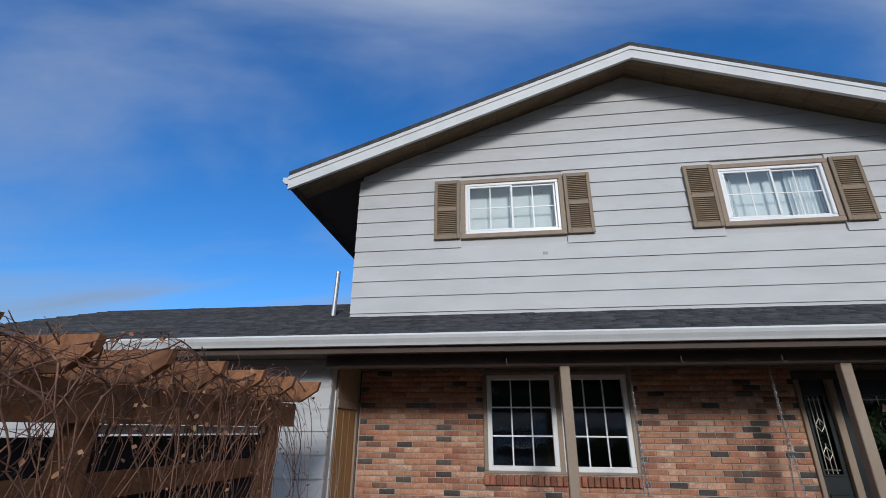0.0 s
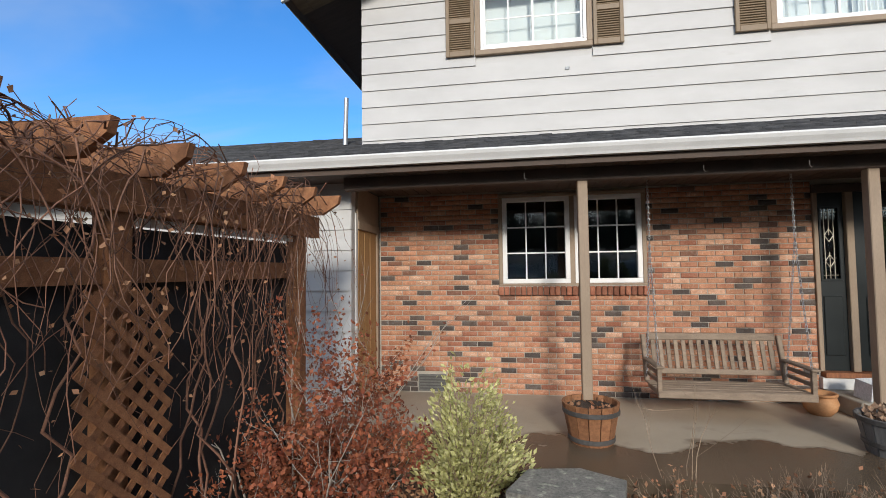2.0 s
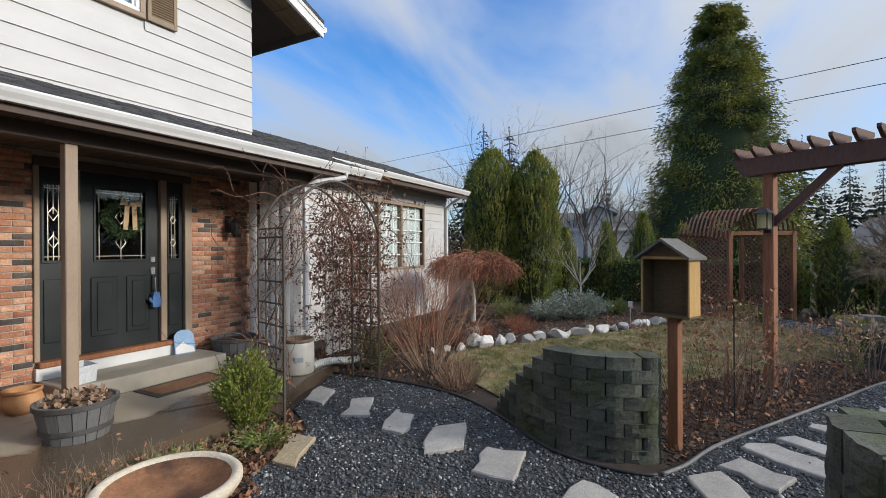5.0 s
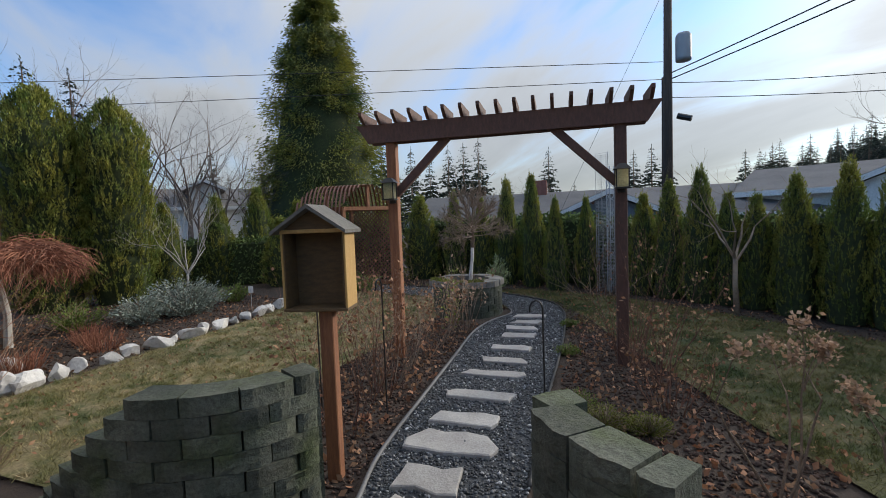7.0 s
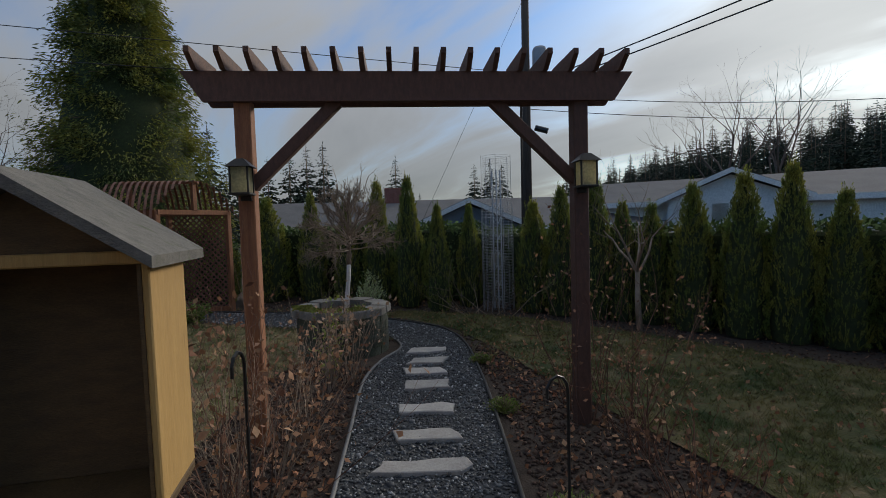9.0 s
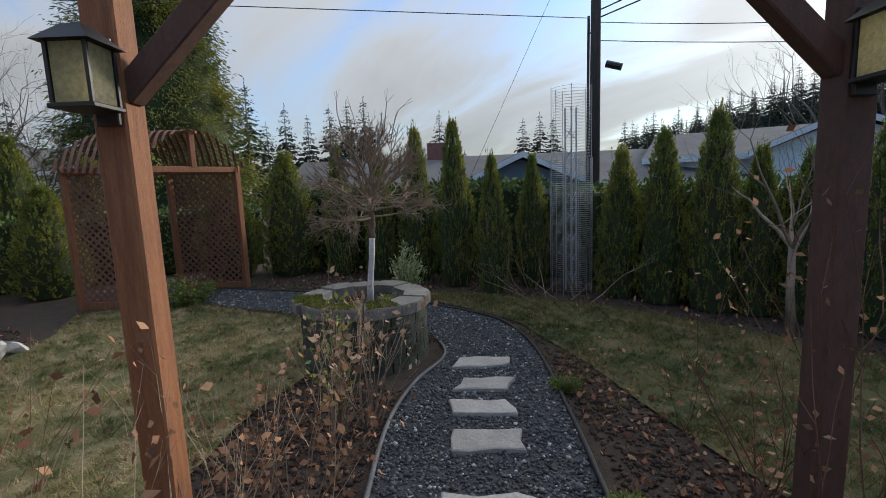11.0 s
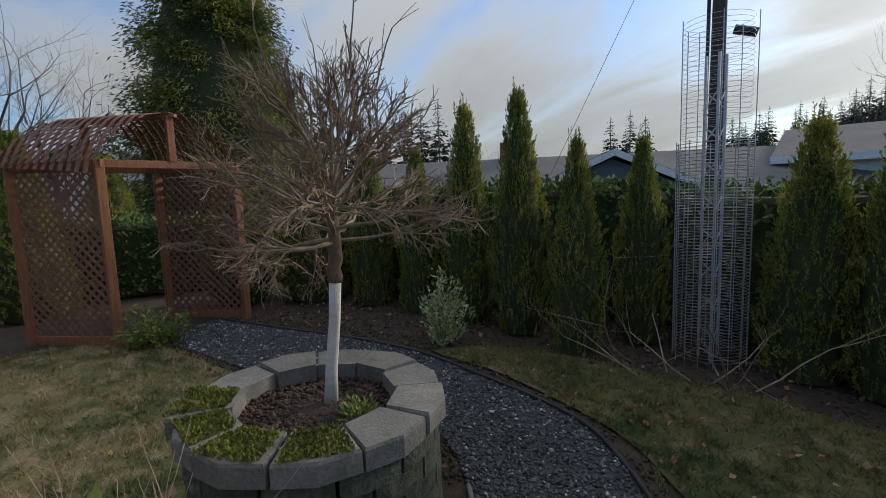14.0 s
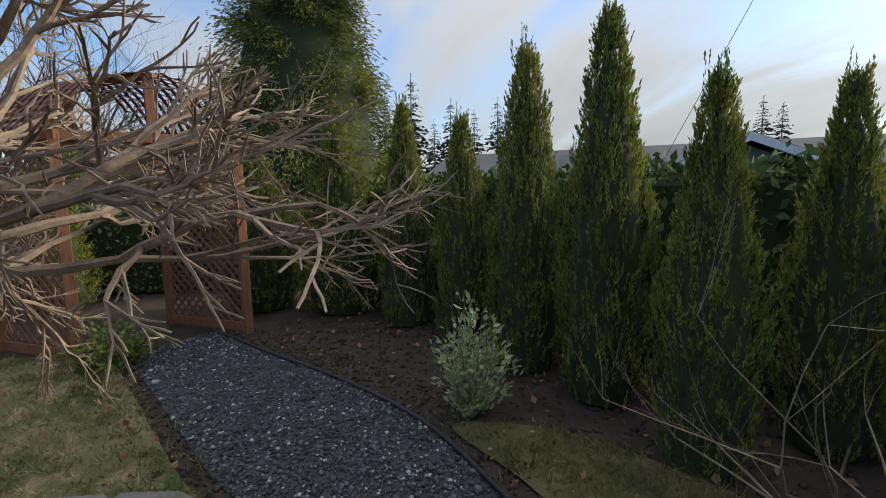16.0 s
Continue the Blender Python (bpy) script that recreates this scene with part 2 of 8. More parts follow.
M["cedar"] = mat("red_cedar", (.2, .075, .035), (.3, .125, .055), 7, (.65, .85), .35, 60, (6, 6, .5), fine=.3, rnd=.12)
M["cedar_dark"] = mat("dark_cedar", (.085, .042, .03), (.13, .064, .045), 7, (.65, .85), .35, 60, (5, 5, 2), fine=.3, rnd=.12)
M["old_cedar"] = mat("weathered_cedar", (.2, .083, .037), (.3, .138, .062), 8, (.75, .9), .4, 70, (3, 3, 3), fine=.35, rnd=.2)
M["bench"] = mat("grey_bench_wood", (.22, .165, .12), (.3, .23, .17), 7, (.75, .9), .3, 70, (1, 4, 4), fine=.25, rnd=.15)
M["lib_wood"] = mat("plywood_box", (.09, .055, .024), (.145, .088, .036), 5, (.6, .8), .25, 60, (2, 2, 8), fine=.25, spots=(5, .66, .74, (.07, .04, .02)))
M["grey_board"] = mat("weathered_grey_board", (.11, .105, .095), (.17, .16, .14), 7, (.75, .9), .35, 60, (6, 1, 6), fine=.3, spots=(5, .58, .72, (.08, .09, .05)))
M["lib_light"] = mat("fresh_pine", (.42, .25, .08), (.5, .31, .11), 6, (.6, .8), .25, 60, (7, 7, .5), fine=.15, spots=(9, .7, .75, (.14, .07, .03)))
M["lattice"] = mat("brown_lattice", (.16, .07, .045), (.22, .1, .065), 7, (.7, .85), .25, 70, fine=.25, island=.2)
M["screen"] = mat("black_shade_cloth", (.012, .012, .013), (.022, .022, .022), 5, (.85, .95), .2, 300, fine=.3)
M["stone"] = mat("pale_flagstone", (.33, .31, .29), (.42, .4, .37), 5, (.75, .9), .6, 50, rnd=.15, fine=.2)
M["stone_tan"] = mat("tan_flagstone", (.36, .28, .17), (.28, .24, .17), 5, (.75, .9), .6, 50, rnd=.15, fine=.25)
M["slab"] = mat("lichen_slab", (.12, .12, .11), (.22, .21, .19), 8, (.85, .95), .9, 50, fine=.45, spots=(14, .57, .68, (.32, .33, .27)))
M["rock"] = mat("white_quartz_rock", (.5, .48, .45), (.62, .6, .57), 4, (.7, .85), .5, 30, rnd=.15, fine=.2, spots=(6, .6, .75, (.22, .2, .17)))
M["block"] = mat("mossy_split_block", (.055, .064, .043), (.1, .104, .078), 5, (.85, .95), 1.0, 45, rnd=.3, fine=.45, spots=(3, .5, .72, (.05, .065, .02)))
M["cap"] = mat("grey_cap_block", (.15, .14, .125), (.21, .2, .18), 5, (.8, .95), .6, 60, rnd=.2, fine=.3, spots=(7, .58, .72, (.11, .12, .06)))
M["moss"] = mat("yellow_moss", (.24, .23, .04), (.12, .15, .025), 12, (.9, 1), .9, 60, fine=.4, rnd=.15)
M["soil"] = mat("dark_bark_soil", (.034, .023, .017), (.062, .043, .031), 5, (.9, 1), .9, 70, fine=.5)
M["mulch"] = mat("bark_chips", (.04, .024, .018), (.09, .052, .036), 6, (.85, .95), .4, 80, island=.5, fine=.2)
M["leaf_dead"] = mat("dead_leaves", (.24, .1, .055), (.38, .23, .13), 3, (.8, .95), .2, 60, island=.6, fine=.2, both=True, trans=.2)
M["lawn"] = mat("winter_turf", (.06, .075, .02), (.19, .155, .065), 1.7, (.9, 1), .9, 40, fine=.45, spots=(5, .47, .64, (.24, .19, .1)))
M["blade"] = mat("grass_blades", (.08, .115, .025), (.32, .26, .12), 1.7, (.7, .85), 0, 20, island=.5, fine=.1, both=True, trans=.25, spots=(5, .48, .64, (.44, .36, .2)))
# greener south turf, its colour also darkened for the hedge's shade
M["lawn_moss"] = mat("shaded_mossy_turf", (.035, .052, .013), (.12, .1, .038), 1.5, (.9, 1), .9, 40, fine=.45, spots=(5, .53, .7, (.16, .125, .065)))
M["blade_moss"] = mat("mossy_grass_blades", (.05, .085, .018), (.19, .16, .055), 1.5, (.7, .85), 0, 20, island=.5, fine=.1, both=True, trans=.25, spots=(5, .53, .7, (.27, .21, .11)))
M["box_leaf"] = mat("boxwood_leaves", (.15, .22, .035), (.32, .36, .07), 20, (.45, .65), .1, 60, island=.4, fine=.2, trans=.25)
M["gravel"] = mat("blue_grey_gravel_bed", (.03, .033, .037), (.065, .07, .075), 30, (.7, .9), 1.0, 110, fine=.5)
M["pebble"] = mat("crushed_gravel", (.036, .041, .047), (.09, .097, .105), 8, (.3, .75), .3, 90, island=.8, fine=.2)
M["chip_glint"] = mat("pale_chips_and_glints", (.3, .31, .32), (.45, .45, .45), 8, (.4, .7), .3, 90, island=.4, fine=.2)
M["edging"] = mat("grey_edging", (.12, .12, .12), (.17, .17, .17), 6, (.5, .7), .1, 60)
M["edging_black"] = mat("black_edging", (.02, .02, .02), (.03, .03, .03), 6, (.5, .7), .1, 60)
M["cypress"] = mat("arborvitae_foliage", (.115, .17, .037), (.28, .265, .05), 2.2, (.7, .9), .3, 30, island=.55, fine=.2, trans=.35)
# dark fill whose colour stands in for shade deep inside crowns and hedges
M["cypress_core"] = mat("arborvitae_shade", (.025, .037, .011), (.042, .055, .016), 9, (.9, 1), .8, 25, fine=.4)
M["conifer"] = mat("cedar_foliage", (.055, .095, .026), (.27, .26, .04), .9, (.7, .9), .3, 15, island=.25, fine=.3, trans=.25)
M["fir"] = mat("far_fir_foliage", (.022, .034, .022), (.045, .06, .034), .6, (.85, .95), .2, 10, island=.4)
M["hedge"] = mat("hedge_foliage", (.075, .12, .03), (.13, .18, .045), 1.5, (.75, .9), .3, 30, island=.4, fine=.2)
M["twig"] = mat("tan_twigs", (.2, .145, .1), (.325, .245, .175), 9, (.75, .9), .35, 80, fine=.3, island=.3)
M["vine"] = mat("brown_vine_stems", (.105, .047, .03), (.22, .115, .075), 5, (.75, .9), .2, 80, fine=.25, island=.5)
M["red_leaf"] = mat("curled_red_brown_leaves", (.22, .055, .03), (.36, .13, .06), 4, (.6, .8), .1, 40, island=.6, fine=.2, trans=.3)
M["varieg"] = mat("variegated_leaves", (.36, .38, .1), (.66, .63, .36), 60, (.5, .7), .1, 80, island=.3, fine=.2, trans=.25)
M["silver_leaf"] = mat("grey_green_leaves", (.34, .41, .17), (.56, .6, .35), 30, (.5, .7), .1, 80, island=.35, fine=.2, trans=.25)
M["green_leaf"] = mat("green_leaves", (.1, .16, .03), (.2, .25, .05), 20, (.5, .7), .1, 60, island=.4, fine=.2, trans=.25)
M["blue_leaf"] = mat("silvery_juniper", (.17, .215, .175), (.3, .335, .28), 8, (.7, .85), .1, 40, island=.4, fine=.2)
M["bronze"] = mat("rust_weeping_twigs", (.2, .07, .04), (.32, .14, .08), 6, (.75, .9), .1, 60, island=.4, fine=.2)
M["bark"] = mat("brown_bark", (.13, .085, .055), (.22, .15, .1), 12, (.85, .95), .6, 60, (2, 2, 1), fine=.35)
M["pale_bark"] = mat("pale_tree_bark", (.4, .36, .31), (.5, .46, .41), 12, (.8, .9), .4, 60, (1, 1, 3), fine=.2)
M["white_bark"] = mat("whitewashed_trunk", (.58, .54, .5), (.68, .64, .6), 10, (.8, .9), .4, 60, (1, 1, 4), fine=.15)
M["iron"] = mat("rusted_iron", (.07, .066, .062), (.12, .095, .08), 25, (.6, .8), .3, 90, metal=.4, fine=.3)
M["galv"] = mat("galvanised_wire", (.42, .43, .44), (.52, .53, .54), 25, (.4, .55), .1, 90, metal=.7)
M["black"] = mat("black_metal", (.012, .012, .012), (.02, .02, .02), 15, (.35, .5), .05, 90)
M["lamp_glass"] = mat("frosted_lamp_glass", (.8, .77, .62), (.86, .83, .68), 10, (.4, .5), .05, 60, trans=.9)
M["bath"] = mat("tan_cast_stone", (.5, .43, .33), (.58, .51, .4), 8, (.8, .9), .4, 90, fine=.2, spots=(6, .6, .75, (.25, .17, .1)))
M["rust"] = mat("rust_stained_bowl", (.13, .05, .02), (.27, .13, .06), 5, (.7, .85), .4, 60, fine=.3, spots=(4, .5, .66, (.05, .022, .012)))
M["leaf_brown"] = mat("dark_withered_leaves", (.075, .038, .026), (.15, .085, .055), 3, (.8, .95), .2, 60, island=.5, fine=.2, trans=.2)
M["terracotta"] = mat("terracotta", (.42, .2, .085), (.5, .27, .13), 9, (.75, .9), .2, 70, fine=.15)
M["barrel_grey"] = mat("grey_resin_barrel", (.115, .115, .115), (.16, .16, .158), 8, (.5, .65), .2, 60, (6, 6, .4), fine=.2)
M["barrel_dark"] = mat("dark_band", (.05, .048, .046), (.075, .072, .07), 8, (.5, .65), .2, 60, fine=.2)
M["crock"] = mat("cream_stoneware", (.5, .48, .42), (.58, .56, .5), 6, (.3, .5), .05, 60, fine=.06, spots=(9, .62, .72, (.3, .27, .22)))
M["pvc"] = mat("white_corrugated_plastic", (.6, .6, .57), (.68, .68, .65), 9, (.4, .55), .05, 60)
M["coir"] = mat("rust_coir_mat", (.2, .1, .05), (.28, .15, .08), 14, (.95, 1), .9, 200, fine=.4)
M["dark_mat"] = mat("dark_mat_border", (.05, .042, .036), (.08, .065, .055), 20, (.9, 1), .6, 120)
M["wreath"] = mat("wreath_needles", (.02, .045, .015), (.04, .075, .025), 20, (.7, .85), .2, 60, island=.4)
M["burlap"] = mat("tan_ribbon", (.42, .3, .18), (.5, .37, .24), 30, (.85, .95), .3, 200)
M["blue_paint"] = mat("pale_blue_paint", (.18, .32, .52), (.26, .42, .62), 8, (.5, .65), .05, 60)
M["blue_cloth"] = mat("blue_felt", (.06, .14, .32), (.09, .19, .4), 20, (.9, 1), .2, 120)
M["clear_bin"] = mat("cloudy_plastic", (.5, .53, .55), (.58, .6, .62), 6, (.25, .4), .05, 50)
M["peel_white"] = mat("weathered_white_boards", (.62, .6, .57), (.72, .7, .67), 4, (.7, .85), .3, 60, (4, 4, 1), fine=.15, spots=(11, .64, .7, (.16, .12, .1)))
M["asphalt"] = mat("asphalt", (.045, .046, .048), (.06, .06, .062), 2, (.8, .9), .4, 120, fine=.3)
M["blue_grey_wall"] = mat("blue_grey_siding", (.12, .15, .18), (.145, .175, .205), 2, (.7, .8), .1, 30)
M["far_roof"] = mat("grey_far_roof", (.12, .115, .115), (.16, .155, .15), 1, (.85, .95), .3, 30)
M["far_white"] = mat("white_far_wall", (.6, .6, .58), (.68, .68, .66), 1, (.7, .8), .1, 20)
M["chimney"] = mat("red_chimney_brick", (.2, .08, .06), (.26, .11, .085), 6, (.85, .95), .3, 30)
M["creosote"] = mat("creosote_pole", (.045, .034, .028), (.075, .058, .048), 5, (.85, .95), .4, 40, (5, 5, .4), fine=.25)
M["grey_metal"] = mat("transformer_paint", (.25, .28, .31), (.3, .33, .36), 5, (.4, .5), .05, 40)
M["bare_far"] = mat("far_bare_twigs", (.1, .075, .062), (.15, .115, .095), 2, (.9, 1), 0, 20, island=.3)
M["bloom"] = mat("dry_hydrangea_heads", (.3, .19, .12), (.42, .29, .2), 20, (.85, .95), .2, 60, island=.4, trans=.25)
M["tower_blue"] = mat("pale_galvanised_steel", (.4, .45, .5), (.5, .55, .6), 12, (.4, .5), .05, 60, metal=.5)
M["vent"] = mat("grey_vent", (.1, .1, .095), (.14, .14, .13), 12, (.6, .7), .1, 60)


# ---- mesh helpers ----
class MB:
    """Collects vertices and faces of one mesh."""

    def __init__(self):
        self.v, self.f = [], []

    def add(self, verts, faces, m=None):
        k = len(self.v)
        self.v += [tuple(m @ Vector(p)) for p in verts] if m is not None else [tuple(p) for p in verts]
        self.f += [tuple(i + k for i in q) for q in faces]
        return self

    def box(self, x0, x1, y0, y1, z0, z1, b=0.0, m=None):
        if b <= 0:
            v = [(x, y, z) for x in (x0, x1) for y in (y0, y1) for z in (z0, z1)]
            return self.add(v, [(0, 1, 3, 2), (4, 6, 7, 5), (0, 4, 5, 1), (2, 3, 7, 6), (0, 2, 6, 4), (1, 5, 7, 3)], m)
        b = min(b, .45 * (x1 - x0), .45 * (y1 - y0), .45 * (z1 - z0))
        v, idx = [], {}
        for sx in (0, 1):
            for sy in (0, 1):
                for sz in (0, 1):
                    x, y, z = (x0, x1)[sx], (y0, y1)[sy], (z0, z1)[sz]
                    dx, dy, dz = (b, -b)[sx], (b, -b)[sy], (b, -b)[sz]
                    for a, p in enumerate(((x, y + dy, z + dz), (x + dx, y, z + dz), (x + dx, y + dy, z))):
                        idx[sx, sy, sz, a] = len(v)
                        v.append(p)
        f = []
        for s in (0, 1):
            f.append([idx[s, p, q, 0] for p, q in ((0, 0), (0, 1), (1, 1), (1, 0))][::1 if s == 0 else -1])
            f.append([idx[p, s, q, 1] for p, q in ((0, 0), (1, 0), (1, 1), (0, 1))][::1 if s == 0 else -1])
            f.append([idx[p, q, s, 2] for p, q in ((0, 0), (0, 1), (1, 1), (1, 0))][::1 if s == 0 else -1])
        for p in (0, 1):
            for q in (0, 1):
                f.append([idx[p, q, 0, 0], idx[p, q, 1, 0], idx[p, q, 1, 1], idx[p, q, 0, 1]])
                f.append([idx[p, 0, q, 0], idx[p, 1, q, 0], idx[p, 1, q, 2], idx[p, 0, q, 2]])
                f.append([idx[0, p, q, 1], idx[1, p, q, 1], idx[1, p, q, 2], idx[0, p, q, 2]])
                for s in (0, 1):
                    f.append([idx[p, q, s, a] for a in (0, 1, 2)])
        return self.add(v, f, m)

    def tube(self, pts, rads, n=6, cap=True):
        pts = [Vector(p) for p in pts]
        if isinstance(rads, (int, float)):
            rads = [rads] * len(pts)
        k = len(self.v)
        side = None
        for i, p in enumerate(pts):
            d = (pts[min(i + 1, len(pts) - 1)] - pts[max(i - 1, 0)])
            d = d.normalized() if d.length > 1e-9 else Vector((0, 0, 1))
            if side is None:
                side = d.orthogonal().normalized()
            else:
                side = (side - d * side.dot(d))
                side = side.normalized() if side.length > 1e-6 else d.orthogonal().normalized()
            w = d.cross(side)
            for j in range(n):
                a = 2 * math.pi * j / n
                self.v.append(tuple(p + (side * math.cos(a) + w * math.sin(a)) * rads[i]))
        for i in range(len(pts) - 1):
            for j in range(n):
                a, b = k + i * n + j, k + i * n + (j + 1) % n
                self.f.append((a, b, b + n, a + n))
        if cap:
            self.f.append(tuple(k + j for j in range(n))[::-1])
            self.f.append(tuple(k + (len(pts) - 1) * n + j for j in range(n)))
        return self

    def lathe(self, prof, n=24, c=(0, 0, 0), a0=0.0, a1=360.0):
        k = len(self.v)
        full = a1 - a0 >= 360
        cols = n if full else n + 1
        for r, z in prof:
            for j in range(cols):
                a = radians(a0 + (a1 - a0) * j / n)
                self.v.append((c[0] + r * math.cos(a), c[1] + r * math.sin(a), c[2] + z))
        for i in range(len(prof) - 1):
            for j in range(n):
                a, b = k + i * cols + j, k + i * cols + (j + 1) % cols
                self.f.append((a, b, b + cols, a + cols))
        return self

    def prism(self, poly, h0, h1, axis="z", m=None):
        """A polygon, given in the two other axes, drawn out along one axis."""
        def P(a, b, h):
            return {"z": (a, b, h), "y": (a, h, b), "x": (h, a, b)}[axis]
        n = len(poly)
        v = [P(a, b, h0) for a, b in poly] + [P(a, b, h1) for a, b in poly]
        f = [tuple(range(n))[::-1], tuple(range(n, 2 * n))] + [(i, (i + 1) % n, (i + 1) % n + n, i + n) for i in range(n)]
        return self.add(v, f, m)

    def mesh(self, name, material, smooth=False):
        me = bpy.data.meshes.new(name)
        me.from_pydata(self.v, [], self.f)
        if material:
            me.materials.append(M[material])
        if smooth:
            me.polygons.foreach_set("use_smooth", [True] * len(me.polygons))
        return me


def np_mesh(name, verts, k, material):
    """A mesh of loose faces with k corners each, from an array of (faces * k, 3)."""
    verts = np.asarray(verts, np.float32).reshape(-1, 3)
    nv, nf = len(verts), len(verts) // k
    me = bpy.data.meshes.new(name)
    me.vertices.add(nv), me.loops.add(nv), me.polygons.add(nf)
    me.vertices.foreach_set("co", verts.ravel())
    me.loops.foreach_set("vertex_index", np.arange(nv, dtype=np.int32))
    me.polygons.foreach_set("loop_start", np.arange(0, nv, k, dtype=np.int32))
    me.update(calc_edges=True)
    me.materials.append(M[material])
    return me


def solid_mesh(name, shapes, faces, material):
    """A mesh of many small closed pieces: shapes (pieces, verts, 3), the same faces in each."""
    shapes = np.asarray(shapes, np.float32)
    p, nv = shapes.shape[:2]
    fa = np.asarray(faces, np.int32)
    me = bpy.data.meshes.new(name)
    idx = (fa[None] + (np.arange(p, dtype=np.int32) * nv)[:, None, None]).reshape(-1)
    me.vertices.add(p * nv), me.loops.add(len(idx)), me.polygons.add(p * len(fa))
    me.vertices.foreach_set("co", shapes.ravel())
    me.loops.foreach_set("vertex_index", idx)
    me.polygons.foreach_set("loop_start", np.arange(0, len(idx), fa.shape[1], dtype=np.int32))
    me.update(calc_edges=True)
    me.materials.append(M[material])
    return me


def thing(name, base=(0, 0, 0), label="", category="", group="", rz=0, kind=""):
    ob = new(name)
    ob.empty_display_size = 0.1
    ob.matrix_basis = pose(*base, 0, 0, rz)
    return tagged(ob, label, category, group, kind)


def part(name, mb, material, parent=None, label="", smooth=False, world=False, at=None):
    """One mesh under a thing or a part; world: its places are the world's."""
    me = mb.mesh(name, material, smooth) if isinstance(mb, MB) else mb
    ob = new(name, me)
    if at is not None:
        ob.matrix_basis = at
    if parent is not None:
        ob.parent = parent
        if world:
            m, q = Matrix.Identity(4), parent
            while q is not None:
                m = (q.matrix_parent_inverse @ q.matrix_basis) @ m
                q = q.parent
            ob.matrix_parent_inverse = m.inverted()
    if label:
        ob["label"] = label
    return ob


def leaf_quads(c, size, rng, up=0.3, aspect=2.0, direction=None, spread=1.0):
    """Diamond leaves at the places c (n, 3), each turned at random or along direction."""
    n = len(c)
    d = rng.normal(size=(n, 3))
    d[:, 2] += up * 2
    if direction is not None:
        d = d * spread + direction * 2.0
    d /= np.linalg.norm(d, axis=1, keepdims=True) + 1e-9
    s = np.cross(d, rng.normal(size=(n, 3)))
    s /= np.linalg.norm(s, axis=1, keepdims=True) + 1e-9
    L = (size * rng.uniform(.6, 1.3, n))[:, None]
    w = L / aspect
    nrm = np.cross(d, s)
    return np.stack([c, c + d * L * .45 + s * w * .5 + nrm * L * .08, c + d * L, c + d * L * .45 - s * w * .5 + nrm * L * .08], 1).reshape(-1, 3)


def branch(mb, rng, p, d, length, r, depth, tips, bend=.25, split=(2, 4), shrink=.68, up=.1, sides=5, segs=3, spread=.7):
    """A limb that forks on and on; the ends are gathered in tips."""
    pts, rads = [p.copy()], [r]
    q, dd = p.copy(), d.normalized()
    for i in range(segs):
        dd = (dd + Vector(rng.normal(size=3)) * bend * .5 + Vector((0, 0, up * .3))).normalized()
        q = q + dd * (length / segs)
        pts.append(q.copy())
        rads.append(r * (1 - .4 * (i + 1) / segs))
    mb.tube(pts, rads, sides, cap=False)
    if depth <= 0:
        tips.append((q, dd))
        return
    for i in range(int(rng.integers(split[0], split[1] + 1))):
        at = pts[-1] if i < 2 else pts[int(rng.integers(1, len(pts)))]
        nd = (dd + Vector(rng.normal(size=3)) * spread + Vector((0, 0, up))).normalized()
        branch(mb, rng, at, nd, length * shrink * rng.uniform(.75, 1.2), rads[-1] * .75, depth - 1, tips, bend, split, shrink, up, max(3, sides - 1), segs, spread)


# ---- the house ----
WALL = 6.33          # front of the brick and of the upper storey
PORCH = 0.15
EAVE = 4.72


def wall_cells(mb, x0, x1, z0, z1, y0, y1, holes):
    """A wall along x with openings (xa, xb, za, zb) cut right through."""
    xs = sorted({x0, x1, *[h[0] for h in holes], *[h[1] for h in holes]})
    zs = sorted({z0, z1, *[h[2] for h in holes], *[h[3] for h in holes]})
    for xa, xb in zip(xs, xs[1:]):
        for za, zb in zip(zs, zs[1:]):
            if not any(h[0] <= xa and xb <= h[1] and h[2] <= za and zb <= h[3] for h in holes):
                mb.box(xa, xb, y0, y1, za, zb)


house = thing("house", (2, 8, 0), "two-storey house with white lap siding above mixed orange brick", "house")
LOW_WIN = (-.30, 1.46, 1.60, 2.74)
DOOR = (3.42, 5.1, .34, 2.72)
UP_WINS = [(-.62, .92, 4.70, 5.68), (3.04, 4.56, 4.70, 5.68)]
brick_wall = part("brick_wall", MB(), "mortar", house, "orange, pink and charcoal brick wall", world=True)
mb = MB()
wall_cells(mb, -2.0, 6.2, 0, 2.86, WALL + .008, WALL + .2, [LOW_WIN, DOOR])
part("mortar_bed", mb, "mortar", brick_wall, world=True)

# upper wall: sheathing and lap boards
RX, RZ, RS = 2.03, 7.53, .362        # ridge place, height and roof slope
upper_wall = part("upper_wall", MB(), "siding", house, "white lap siding wall under the gable", world=True)
mb = MB()
wall_cells(mb, -2.2, 6.16, 3.3, 5.88, WALL + .01, WALL + .16, UP_WINS)
mb.prism([(-2.2, 5.88), (6.16, 5.88), (RX, 5.88 + (RX + 2.1) * RS)], WALL + .01, WALL + .16, "y")
mb.box(-2.2, -2.05, WALL + .16, 12, 3.0, 5.75), mb.box(6.01, 6.16, WALL + .16, 12, 3.0, 5.75), mb.box(-2.2, 6.16, 12, 12.15, 0, 5.75)
part("sheathing", mb, "siding", upper_wall, world=True)


